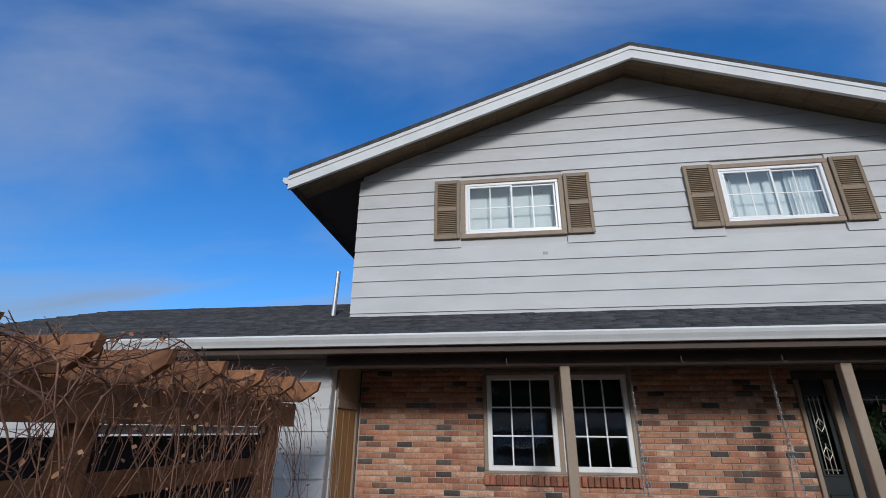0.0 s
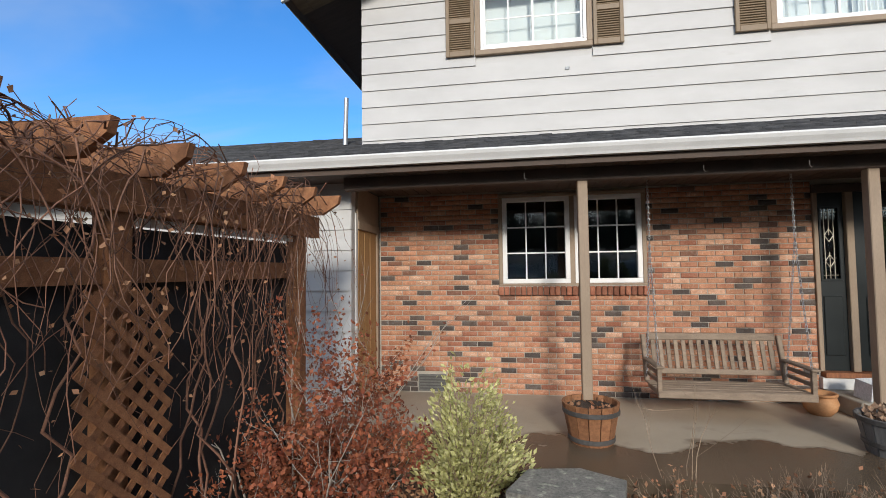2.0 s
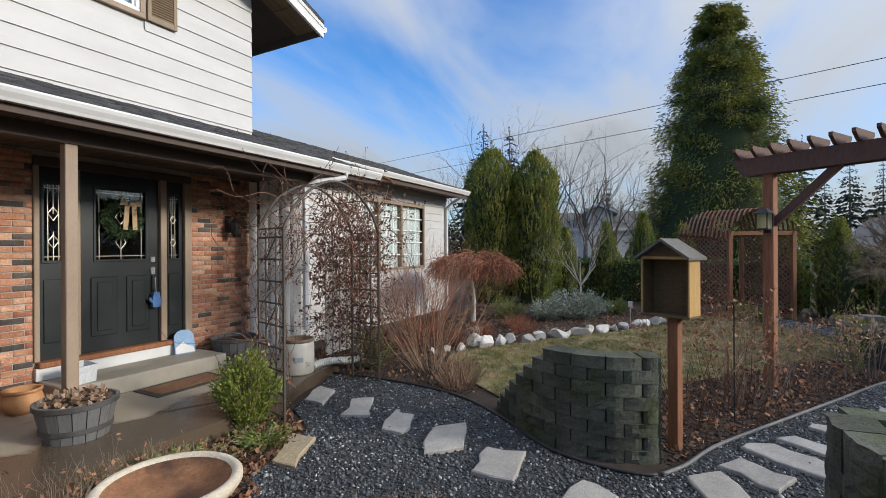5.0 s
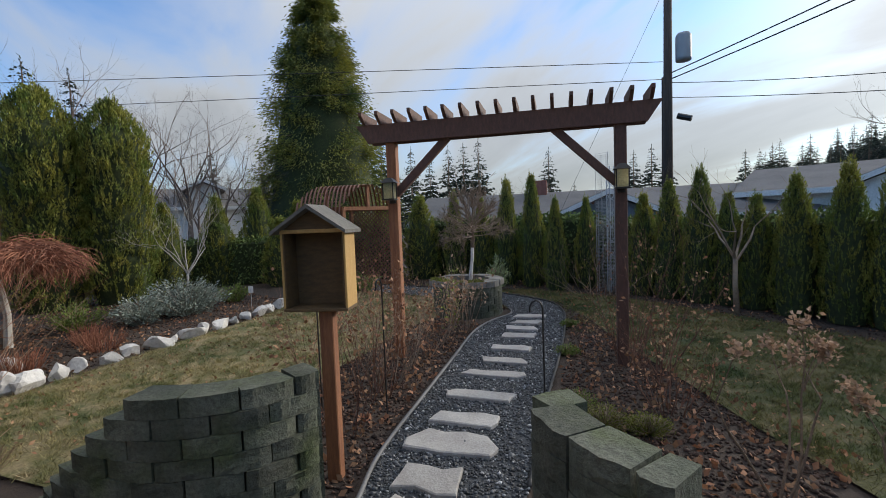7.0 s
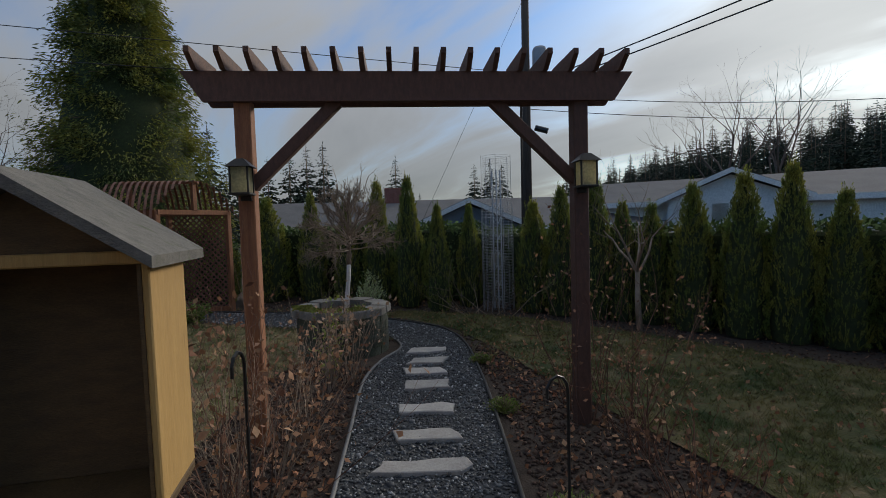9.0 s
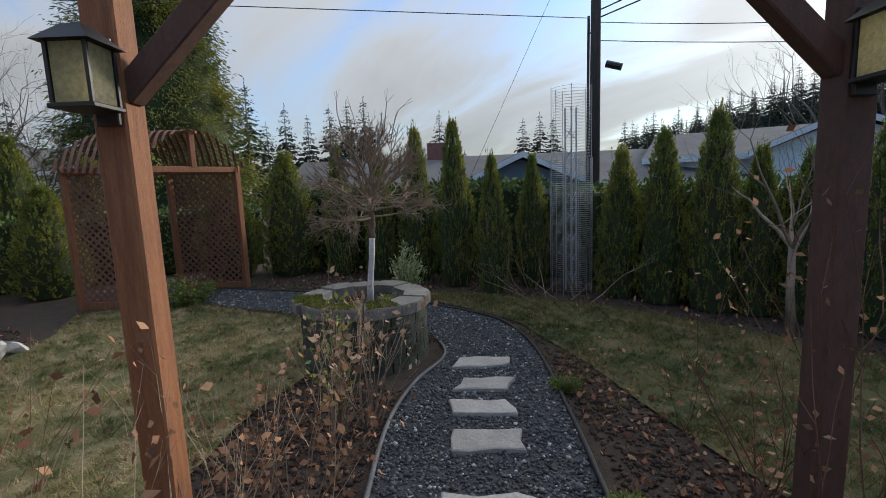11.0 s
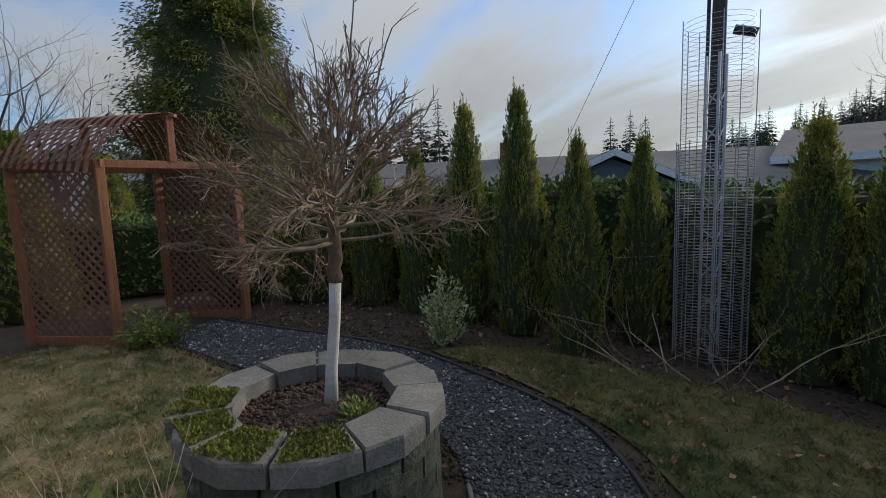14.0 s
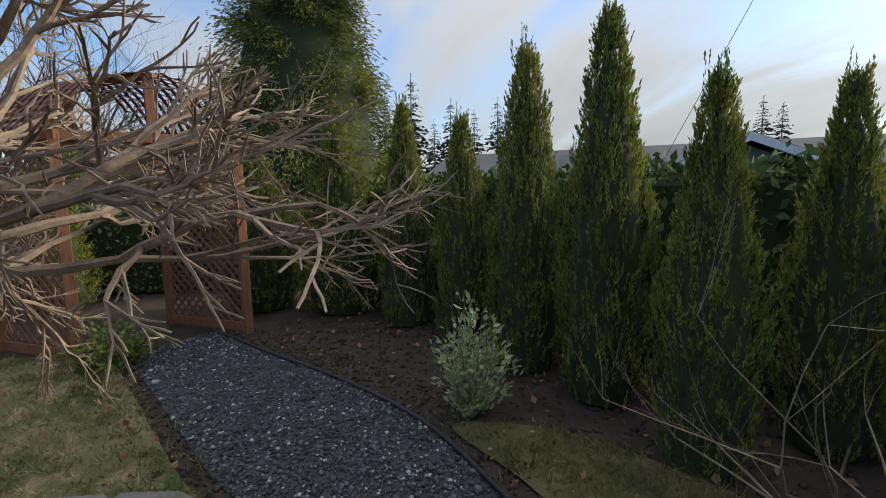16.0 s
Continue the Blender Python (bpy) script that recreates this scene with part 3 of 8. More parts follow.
def lap_board(x0, x1, z, h, y, t0=None, t1=None):
    """A wedge-shaped siding board; t0, t1: the ends of its upper edge, where a slope cuts it."""
    mb = MB()
    t0, t1 = x0 if t0 is None else t0, x1 if t1 is None else t1
    return mb.add([(t0, y - .004, z + h + .02), (t1, y - .004, z + h + .02), (x1, y - .024, z), (x0, y - .024, z), (x1, y + .006, z), (x0, y + .006, z), (t0, y + .006, z + h + .02), (t1, y + .006, z + h + .02)],
                  [(0, 3, 2, 1), (3, 5, 4, 2), (0, 6, 5, 3), (1, 2, 4, 7), (0, 1, 7, 6)])


z, H = 3.377, .2385
while z < 7.25:
    half, halt = (RZ - .12 - z) / RS, max(.05, (RZ - .12 - z - H) / RS)
    lim = [max(-2.24, RX - half), min(6.2, RX + half)]
    top = [max(-2.24, RX - halt), min(6.2, RX + halt)]
    if lim[1] - lim[0] > .3:
        spans, lo = [], lim[0]
        for w in UP_WINS:
            if w[2] < z + H - .01 and z + .01 < w[3]:
                spans.append((lo, w[0]))
                lo = w[1]
        spans.append((lo, lim[1]))
        for a, b in spans:
            part("board", lap_board(a, b, z, H, WALL, top[0] if a == lim[0] else a, top[1] if b == lim[1] else b), "siding", upper_wall, world=True)
    z += H
# small grey patch on the siding
part("patch", MB().box(.56, .62, WALL - .03, WALL - .02, 4.41, 4.45, .004), "grey_metal", upper_wall, "small grey cover plate", world=True)

# main gable roof
roof = part("roof", MB(), "shingle", house, "dark shingled gable roof with white bargeboards", world=True)
YF, HALF = 5.76, 5.2
for sgn in (-1, 1):
    e = RX + sgn * HALF
    zr, ze = RZ, RZ - HALF * RS
    mb = MB().prism([(RX, zr - .02), (e, ze - .02), (e, ze + .05), (RX, zr + .05)], YF - .03, 12.4, "y")
    part("roof_slope", mb, "shingle", roof, world=True)
    mb = MB().prism([(RX, zr - .24), (e, ze - .24), (e, ze - .02), (RX, zr - .02)], YF - .015, YF + .03, "y")
    part("bargeboard", mb, "trim_white", roof, "white bargeboard", world=True)
    mb = MB().prism([(RX, zr - .085), (e, ze - .085), (e, ze - .023), (RX, zr - .023)], YF - .028, YF - .015, "y")
    part("drip_trim", mb, "trim_white", roof, world=True)
    mb = MB().prism([(RX, zr - .10), (e, ze - .10), (e, ze - .07), (RX, zr - .07)], YF + .03, WALL + .02, "y")
    part("soffit", mb, "soffit", roof, "brown boarded soffit", world=True)
    for k in range(14):
        u = (k + .5) / 14
        x, zz = RX + sgn * HALF * u, RZ - HALF * RS * u
        part("lookout", MB().box(x - .012, x + .012, YF + .03, WALL, zz - .112, zz - .1), "soffit", roof, world=True)
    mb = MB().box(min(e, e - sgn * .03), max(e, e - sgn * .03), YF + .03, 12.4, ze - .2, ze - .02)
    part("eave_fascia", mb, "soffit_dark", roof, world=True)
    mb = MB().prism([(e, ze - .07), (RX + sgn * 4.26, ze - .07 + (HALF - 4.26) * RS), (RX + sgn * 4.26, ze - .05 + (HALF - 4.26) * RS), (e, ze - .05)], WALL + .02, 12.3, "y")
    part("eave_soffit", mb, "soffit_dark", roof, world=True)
    part("gutter", MB().prism([(e, ze - .03), (e + sgn * .1, ze - .03), (e + sgn * .1, ze - .09), (e + sgn * .05, ze - .14), (e, ze - .14)], YF, 12.4, "y"), "trim_white", roof, "white gutter", world=True)


def upper_window(w, curtains):
    x0, x1, z0, z1 = w
    y = WALL
    win = part("window", MB(), "vinyl", house, "white sliding window with brown trim and grids", world=True)
    mb = MB()
    t = .07
    mb.box(x0, x1, y - .045, y + .1, z1 - t, z1, .006), mb.box(x0, x1, y - .05, y + .1, z0, z0 + t, .006)
    mb.box(x0, x0 + t, y - .045, y + .1, z0 + t, z1 - t, .006), mb.box(x1 - t, x1, y - .045, y + .1, z0 + t, z1 - t, .006)
    part("trim", mb, "tan", win, "brown window trim", world=True)
    a0, a1, b0, b1 = x0 + t, x1 - t, z0 + t, z1 - t
    mb = MB()
    for q in ((a0, a1, b0, b0 + .045), (a0, a1, b1 - .045, b1), (a0, a0 + .045, b0 + .045, b1 - .045), (a1 - .045, a1, b0 + .045, b1 - .045)):
        mb.box(q[0], q[1], y - .03, y + .06, q[2], q[3], .006)
    part("frame", mb, "vinyl", win, world=True)
    xm = (a0 + a1) / 2
    for i, (s0, s1, yy) in enumerate(((a0 + .045, xm + .02, y - .012), (xm - .02, a1 - .045, y + .016))):
        sash = MB()
        c0, c1 = b0 + .045, b1 - .045
        for q in ((s0, s1, c0, c0 + .03), (s0, s1, c1 - .03, c1), (s0, s0 + .03, c0 + .03, c1 - .03), (s1 - .03, s1, c0 + .03, c1 - .03)):
            sash.box(q[0], q[1], yy - .012, yy + .012, q[2], q[3], .004)
        so = part("sash", sash, "vinyl", win, world=True)
        part("muntin", MB().box((s0 + s1) / 2 - .008, (s0 + s1) / 2 + .008, yy - .006, yy + .002, c0 + .03, c1 - .03), "vinyl", so, world=True)
        part("muntin", MB().box(s0 + .03, s1 - .03, yy - .0055, yy + .0015, (c0 + c1) / 2 - .008, (c0 + c1) / 2 + .008), "vinyl", so, world=True)
        g = part("pane", MB().box(s0 + .03, s1 - .03, yy + .003, yy + .007, c0 + .03, c1 - .03), "glass", so, world=True)
        g.visible_shadow = False
    # dark backing, curtains, and a white sheet that stands in for reflected sky
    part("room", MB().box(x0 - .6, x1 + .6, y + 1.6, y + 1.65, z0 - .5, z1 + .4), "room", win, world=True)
    if curtains:
        for c0, c1 in ((a0, a0 + .22), (a1 - .45, a1)):
            mb = MB()
            n = 24
            pts = [(c0 + (c1 - c0) * i / n, y + .14 + .018 * math.sin(i * 1.7)) for i in range(n + 1)]
            mb.add([(p, q, zz) for zz in (z0, z1) for p, q in pts], [(i, i + 1, i + n + 2, i + n + 1) for i in range(n)])
            part("curtain", mb, "curtain", win, "white gathered curtain", world=True)
    part("blind", MB().box(a0, a1, y + .19, y + .2, z0, z1), "curtain", win, "white sheet standing in for reflected sky", world=True)


def shutter(x0, x1, z0, z1):
    y = WALL - .03
    s = thing("shutter", ((x0 + x1) / 2, WALL, z0), "brown louvred window shutter on white siding", "shutter", "louvred shutters")
    mb = MB()
    e = .05
    mb.box(x0, x0 + e, y - .035, y, z0, z1, .005), mb.box(x1 - e, x1, y - .035, y, z0, z1, .005)
    zm = (z0 + z1) / 2
    for a, b in ((z0, z0 + .075), (zm - .035, zm + .035), (z1 - .06, z1)):
        mb.box(x0 + e, x1 - e, y - .033, y, a, b, .004)
    part("frame", mb, "shutter", s, world=True)
    part("backing", MB().box(x0 + e, x1 - e, y - .006, y, z0, z1), "shutter", s, world=True)
    for a, b in ((z0 + .075, zm - .035), (zm + .035, z1 - .06)):
        n = int((b - a) / .03)
        for i in range(n):
            zc = a + (i + .5) * (b - a) / n
            part("slat", MB().box(x0 + e, x1 - e, -.003, .003, -.016, .016, 0, pose(0, y - .018, zc, -35, 0, 0)), "shutter", s, world=True)


upper_window(UP_WINS[0], False)
upper_window(UP_WINS[1], True)
for a, b in ((-1.02, -.63), (.93, 1.31), (2.63, 3.03), (4.57, 4.96)):
    shutter(a, b, 4.70, 5.68)


def lower_window():
    x0, x1, z0, z1 = LOW_WIN
    y = WALL
    win = part("window", MB(), "vinyl", house, "white double window with white grids, dark inside", world=True)
    mb = MB()
    for q in ((x0 - .05, x1 + .05, z0 - .03, z0), (x0 - .05, x1 + .05, z1, z1 + .05), (x0 - .05, x0, z0, z1), (x1, x1 + .05, z0, z1)):
        mb.box(q[0], q[1], y - .02, y + .12, q[2], q[3], .006)
    part("trim", mb, "tan", win, "tan window trim", world=True)
    mid = (x0 + x1) / 2 + .02
    for s0, s1 in ((x0, mid - .03), (mid + .03, x1)):
        f = MB()
        for q in ((s0, s1, z0, z0 + .06), (s0, s1, z1 - .06, z1), (s0, s0 + .06, z0 + .06, z1 - .06), (s1 - .06, s1, z0 + .06, z1 - .06)):
            f.box(q[0], q[1], y - .012, y + .07, q[2], q[3], .006)
        so = part("sash", f, "vinyl", win, world=True)
        for i in (1, 2):
            xx, zz = s0 + .06 + (s1 - s0 - .12) * i / 3, z0 + .06 + (z1 - z0 - .12) * i / 3
            part("muntin", MB().box(xx - .009, xx + .009, y + .01, y + .022, z0 + .06, z1 - .06), "vinyl", so, world=True)
            part("muntin", MB().box(s0 + .06, s1 - .06, y + .0105, y + .0215, zz - .009, zz + .009), "vinyl", so, world=True)
        g = part("pane", MB().box(s0 + .06, s1 - .06, y + .025, y + .029, z0 + .06, z1 - .06), "glass", so, world=True)
        g.visible_shadow = False
    part("mullion", MB().box(mid - .03, mid + .03, y - .01, y + .06, z0, z1), "tan", win, world=True)
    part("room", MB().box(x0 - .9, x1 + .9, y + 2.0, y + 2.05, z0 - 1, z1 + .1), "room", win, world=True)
    # rowlock sill of bricks on edge
    sill = part("sill", MB().box(x0 - .06, x1 + .06, y - .02, y + .05, z0 - .135, z0 - .03), "mortar", win, world=True)
    n = 26
    w = (x1 - x0 + .12) / n
    me = MB().box(-w / 2 + .005, w / 2 - .005, -.06, .04, -.06, .05, .006).mesh("brick", "rowlock")
    for i in range(n):
        part("brick", me, None, sill, world=True, at=pose(x0 - .06 + (i + .5) * w, y, z0 - .085, 8, 0, 0))


lower_window()

# unseen floors and walls added to close the rooms, so the windows stay dark
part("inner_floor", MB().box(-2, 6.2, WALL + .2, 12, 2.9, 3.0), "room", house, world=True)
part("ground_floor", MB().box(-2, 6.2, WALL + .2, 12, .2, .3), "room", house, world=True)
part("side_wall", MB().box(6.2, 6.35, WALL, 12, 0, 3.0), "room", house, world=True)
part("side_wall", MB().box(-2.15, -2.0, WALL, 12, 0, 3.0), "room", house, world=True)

# crawl vent low in the bricks
vent = part("vent", MB().box(-1.46, -1.08, WALL - .012, WALL + .02, PORCH + .02, PORCH + .24, .004), "vent", brick_wall, "grey crawl-space vent", world=True)
for i in range(5):
    part("slat", MB().box(-1.44, -1.1, WALL - .022, WALL - .012, PORCH + .05 + i * .038, PORCH + .064 + i * .038), "barrel_dark", vent, world=True)


# front door with sidelights
def front_door():
    y = WALL + .03
    x0, x1, z0, z1 = DOOR
    d = part("front_door", MB(), "black_door", house, "black panelled front door with leaded glass and sidelights", world=True)
    mb = MB()
    for a, b in ((x0 - .02, x0 + .03), (3.75, 3.83), (4.74, 4.82), (x1 - .03, x1 + .07)):
        mb.box(a, b, WALL - .03, y + .1, z0 + .2, z1 - .06, .006)
    part("door_frame", mb, "tan", d, "tan door frame and mullions", world=True)
    part("head", MB().box(x0 - .02, x1 + .07, WALL - .025, y + .1, z1 - .06, z1 + .04, .006), "soffit_dark", d, world=True)
    part("threshold", MB().box(x0, x1, WALL - .09, y + .08, z0 + .135, z0 + .195, .008), "cedar", d, "reddish wooden threshold", world=True)
    part("riser", MB().box(x0 - .02, x1 + .02, WALL - .06, y + .08, z0, z0 + .135, .004), "trim_white", d, "white painted riser", world=True)
    # door leaf with a glazed opening
    ga, gb, ha, hb = 4.0, 4.58, 1.62, 2.48
    mb = MB()
    wall_cells(mb, 3.83, 4.74, z0 + .2, z1 - .06, y, y + .045, [(ga, gb, ha, hb)])
    leaf = part("door_leaf", mb, "black_door", d, world=True)
    for a, b in ((3.95, 4.24), (4.34, 4.62)):
        part("panel", MB().box(a, b, y - .014, y, z0 + .38, 1.42, .013), "black_door", leaf, world=True)
        part("panel_field", MB().box(a + .06, b - .06, y - .026, y - .014, z0 + .44, 1.36, .011), "black_door", leaf, world=True)
    glazing(leaf, ga, gb, ha, hb, y)
    for a, b in ((x0 + .03, 3.75), (4.82, x1 - .03)):
        mb = MB()
        wall_cells(mb, a, b, z0 + .2, z1 - .06, y, y + .045, [(a + .05, b - .05, 1.62, 2.48)])
        s = part("sidelight", mb, "black_door", d, "black sidelight with leaded glass", world=True)
        glazing(s, a + .05, b - .05, 1.62, 2.48, y)
        part("panel", MB().box(a + .05, b - .05, y - .012, y, z0 + .38, 1.42, .011), "black_door", s, world=True)
    # lock, handle
    part("deadbolt", MB().box(4.63, 4.69, y - .02, y, 1.58, 1.66, .008), "chrome", leaf, "steel keypad lock", world=True)
    part("lock_plate", MB().box(4.63, 4.69, y - .02, y, 1.42, 1.52, .008), "chrome", leaf, world=True)
    part("door_handle", MB().tube([(4.66, y - .01, 1.4), (4.66, y - .06, 1.38), (4.66, y - .06, 1.22), (4.66, y - .01, 1.2)], .012, 8), "chrome", leaf, world=True, smooth=True)
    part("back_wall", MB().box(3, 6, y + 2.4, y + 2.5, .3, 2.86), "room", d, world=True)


def glazing(parent, ga, gb, ha, hb, y):
    fr = MB()
    for q in ((ga - .02, gb + .02, ha - .02, ha + .01), (ga - .02, gb + .02, hb - .01, hb + .02), (ga - .02, ga + .01, ha, hb), (gb - .01, gb + .02, ha, hb)):
        fr.box(q[0], q[1], y - .012, y + .004, q[2], q[3], .005)
    part("glazing_bead", fr, "black_door", parent, world=True)
    g = part("pane", MB().box(ga, gb, y + .018, y + .024, ha, hb), "glass", parent, world=True)
    g.visible_shadow = False
    cm = MB()
    w, h, xm, zm = gb - ga, hb - ha, (ga + gb) / 2, (ha + hb) / 2
    lines = [((ga + .05, ha), (ga + .05, hb)), ((gb - .05, ha), (gb - .05, hb)), ((ga, ha + .05), (gb, ha + .05)), ((ga, hb - .05), (gb, hb - .05)), ((xm, ha), (xm, zm - .1)), ((xm, zm + .1), (xm, hb))]
    k = min(.06, w * .25)
    for zc in (ha + .22, zm + .1):
        lines += [((xm - k, zc), (xm, zc + k * 1.5)), ((xm, zc + k * 1.5), (xm + k, zc)), ((xm + k, zc), (xm, zc - k * 1.5)), ((xm, zc - k * 1.5), (xm - k, zc))]
    for (a, b), (c, e) in lines:
        cm.tube([(a, y + .016, b), (c, y + .016, e)], .005, 4)
    part("came", cm, "lead", parent, "brass came lines", world=True)


front_door()

# ---- low front roof over the porch, garage and wing ----
LR0, LR1, LZ, LS = -8.5, 13.1, 2.99, .35
LM, EAVE2 = 7.35, 5.8            # where the eave steps back over the wing
LZ2 = LZ + (EAVE2 - EAVE) * LS
low_roof = part("porch_roof", MB(), "shingle", house, "low dark shingle roof with white gutter", world=True)
mb = MB()
mb.prism([(EAVE - .04, LZ - .05), (8.8, LZ - .05 + (8.84 - EAVE) * LS), (8.8, LZ + (8.84 - EAVE) * LS), (EAVE - .04, LZ)], LR0, -2.2, "x")
mb.prism([(EAVE - .04, LZ - .05), (WALL, LZ - .05 + (WALL + .04 - EAVE) * LS), (WALL, LZ + (WALL + .04 - EAVE) * LS), (EAVE - .04, LZ)], -2.2, 6.16, "x")
mb.prism([(EAVE - .04, LZ - .05), (8.8, LZ - .05 + (8.84 - EAVE) * LS), (8.8, LZ + (8.84 - EAVE) * LS), (EAVE - .04, LZ)], 6.16, LM, "x")
mb.prism([(EAVE2 - .04, LZ2 - .05), (8.8, LZ - .05 + (8.84 - EAVE) * LS), (8.8, LZ + (8.84 - EAVE) * LS), (EAVE2 - .04, LZ2)], LM, LR1, "x")
zt = LZ + (8.84 - EAVE) * LS
for a, b in ((LR0, -2.2), (6.16, LR1)):
    mb.prism([(8.8, zt - .05), (13, zt - 1.52), (13, zt - 1.47), (8.8, zt)], a, b, "x")
part("roof_deck", mb, "shingle", low_roof, world=True)
rng = np.random.default_rng(3)
tabs = []
fa = [(0, 1, 2, 3), (4, 5, 1, 0), (5, 6, 2, 1), (7, 4, 0, 3)]
row = 0
yy = EAVE - .06
while yy < 8.6:
    x = LR0 + (row % 3) * .1
    while x < LR1:
        w = rng.uniform(.16, .34)
        if not (yy > WALL - .12 and -2.3 < x + w and x < 6.2) and not (x + w > LM and yy < EAVE2 - .1):
            t0 = rng.uniform(.012, .022)
            z0, z1 = LZ + (yy - EAVE + .04) * LS, LZ + (yy + .15 - EAVE + .04) * LS
            a = yy + rng.uniform(-.006, .006)
            tabs.append([(x, a, z0 + t0), (x + w - .006, a, z0 + t0), (x + w - .006, yy + .16, z1 + .004), (x, yy + .16, z1 + .004), (x, a, z0), (x + w - .006, a, z0), (x + w - .006, yy + .16, z1), (x, yy + .16, z1)])
            x += w
        else:
            x += w
    yy += .14
    row += 1
tagged(part("shingle_course", solid_mesh("shingle_course", tabs, fa, "shingle"), None, low_roof, "dark grey asphalt shingle tabs", world=True), kind="stuff")
prof = [(EAVE - .02, LZ - .01), (EAVE - .11, LZ - .01), (EAVE - .125, LZ - .03), (EAVE - .115, LZ - .06), (EAVE - .09, LZ - .1), (EAVE - .08, LZ - .125), (EAVE - .02, LZ - .125)]
part("gutter", MB().prism(prof, LR0, LM, "x"), "trim_white", low_roof, "white metal gutter", world=True)
part("gutter", MB().prism([(a + EAVE2 - EAVE, b + LZ2 - LZ) for a, b in prof], LM, LR1, "x"), "trim_white", low_roof, "white metal gutter", world=True)
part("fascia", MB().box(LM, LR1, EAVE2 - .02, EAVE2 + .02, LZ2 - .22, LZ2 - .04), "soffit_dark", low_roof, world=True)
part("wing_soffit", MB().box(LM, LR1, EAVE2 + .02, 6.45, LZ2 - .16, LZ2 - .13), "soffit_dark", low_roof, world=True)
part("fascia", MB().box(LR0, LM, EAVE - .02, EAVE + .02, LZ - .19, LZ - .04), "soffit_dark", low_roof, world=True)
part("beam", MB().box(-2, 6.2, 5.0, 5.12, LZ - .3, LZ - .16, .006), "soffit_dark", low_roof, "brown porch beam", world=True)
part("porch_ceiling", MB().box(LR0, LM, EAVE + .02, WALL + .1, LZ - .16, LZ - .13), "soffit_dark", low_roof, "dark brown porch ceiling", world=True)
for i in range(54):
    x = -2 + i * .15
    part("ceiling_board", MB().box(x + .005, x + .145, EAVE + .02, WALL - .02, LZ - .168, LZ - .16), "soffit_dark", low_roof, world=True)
for x in (-.02, 1.62, 2.5):
    part("hook", MB().tube([(x, EAVE + .0, LZ - .26), (x, EAVE, LZ - .3), (x + .015, EAVE, LZ - .325), (x + .03, EAVE, LZ - .31)], .004, 5), "iron", low_roof, "small metal hook", world=True)

# porch posts
for x in (.57, 3.2):
    p = thing("porch_post", (x, 5.06, PORCH), "square tan-painted wooden porch post", "post", "porch posts")
    part("shaft", MB().box(-.05, .05, -.05, .05, 0, LZ - .3 - PORCH, .007), "tan", p)
    part("base_block", MB().box(-.055, .055, -.055, .055, 0, .05, .006), "tan", p)

# garage front with side door
garage = part("garage_wall", MB(), "siding", house, "white boarded garage front beside a honey wood door", world=True)
GX, GY = -2.03, 5.30
part("core", MB().box(-8.4, GX - .02, GY + .03, GY + .2, 0, LZ - .13), "siding", garage, world=True)
z = .12
while z < LZ - .2:
    part("board", lap_board(-8.4, GX - .005, z, .24, GY + .03), "siding", garage, world=True)
    z += .24
z = .12
while z < LZ - .2:
    b = MB().box(GX - .03, GX - .002, GY + .03, GY + .17, z, z + .238, .004)
    part("board", b, "siding", garage, world=True)
    z += .24
part("corner_trim", MB().box(GX - .01, GX + .012, GY + .15, GY + .21, PORCH, LZ - .5, .004), "trim_white", garage, world=True)
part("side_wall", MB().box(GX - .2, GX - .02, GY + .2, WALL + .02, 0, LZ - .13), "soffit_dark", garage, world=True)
gd = part("side_door", MB().box(GX - .02, GX + .0, GY + .24, WALL - .06, PORCH + .01, 2.3, .003), "gold_wood", garage, "honey-coloured wooden side door", world=True)
for a in (GY + .24, GY + .46, GY + .68):
    part("door_board", MB().box(GX, GX + .012, a + .004, a + .2, PORCH + .02, 2.29, .004), "gold_wood", gd, world=True)
part("door_frame", MB().box(GX - .02, GX + .025, WALL - .07, WALL, PORCH, 2.36, .005), "tan", garage, world=True)
part("door_frame", MB().box(GX - .02, GX + .03, GY + .21, WALL, 2.3, 2.4, .005), "tan", garage, world=True)
part("header", MB().box(GX - .02, GX + .02, GY + .2, WALL, 2.4, LZ - .17), "tan", garage, world=True)

# wing on the east, with its window
WY = 6.42
wing = part("wing_wall", MB(), "siding", house, "white and pale grey boarded wing wall", world=True)
WWIN = (8.75, 11.66, 1.3, 2.8)
mb = MB()
wall_cells(mb, 6.2, 13.0, 0, LZ2 - .13, WY, WY + .2, [WWIN])
part("core", mb, "siding", wing, world=True)
part("end_wall", MB().box(12.8, 13, WY + .2, 12, 0, LZ2 - .13), "siding", wing, world=True)
z = .1
while z < LZ2 - .25:
    spans = [(6.25, WWIN[0] - .06), (WWIN[1] + .06, 13.01)] if z + .22 > WWIN[2] and z < WWIN[3] else [(6.25, 13.01)]
    for a, b in spans:
        part("board", lap_board(a, b, z, .2, WY), "siding", wing, world=True)
    z += .2
ww = part("window", MB(), "tan", wing, "wide window with tan frame and white grids", world=True)
mb = MB()
x0, x1, z0, z1 = WWIN
for q in ((x0 - .06, x1 + .06, z0 - .06, z0), (x0 - .06, x1 + .06, z1, z1 + .08), (x0 - .06, x0, z0, z1), (x1, x1 + .06, z0, z1), (9.67, 9.75, z0, z1), (10.6, 10.68, z0, z1)):
    mb.box(q[0], q[1], WY - .04, WY + .1, q[2], q[3], .006)
part("frame", mb, "tan", ww, world=True)
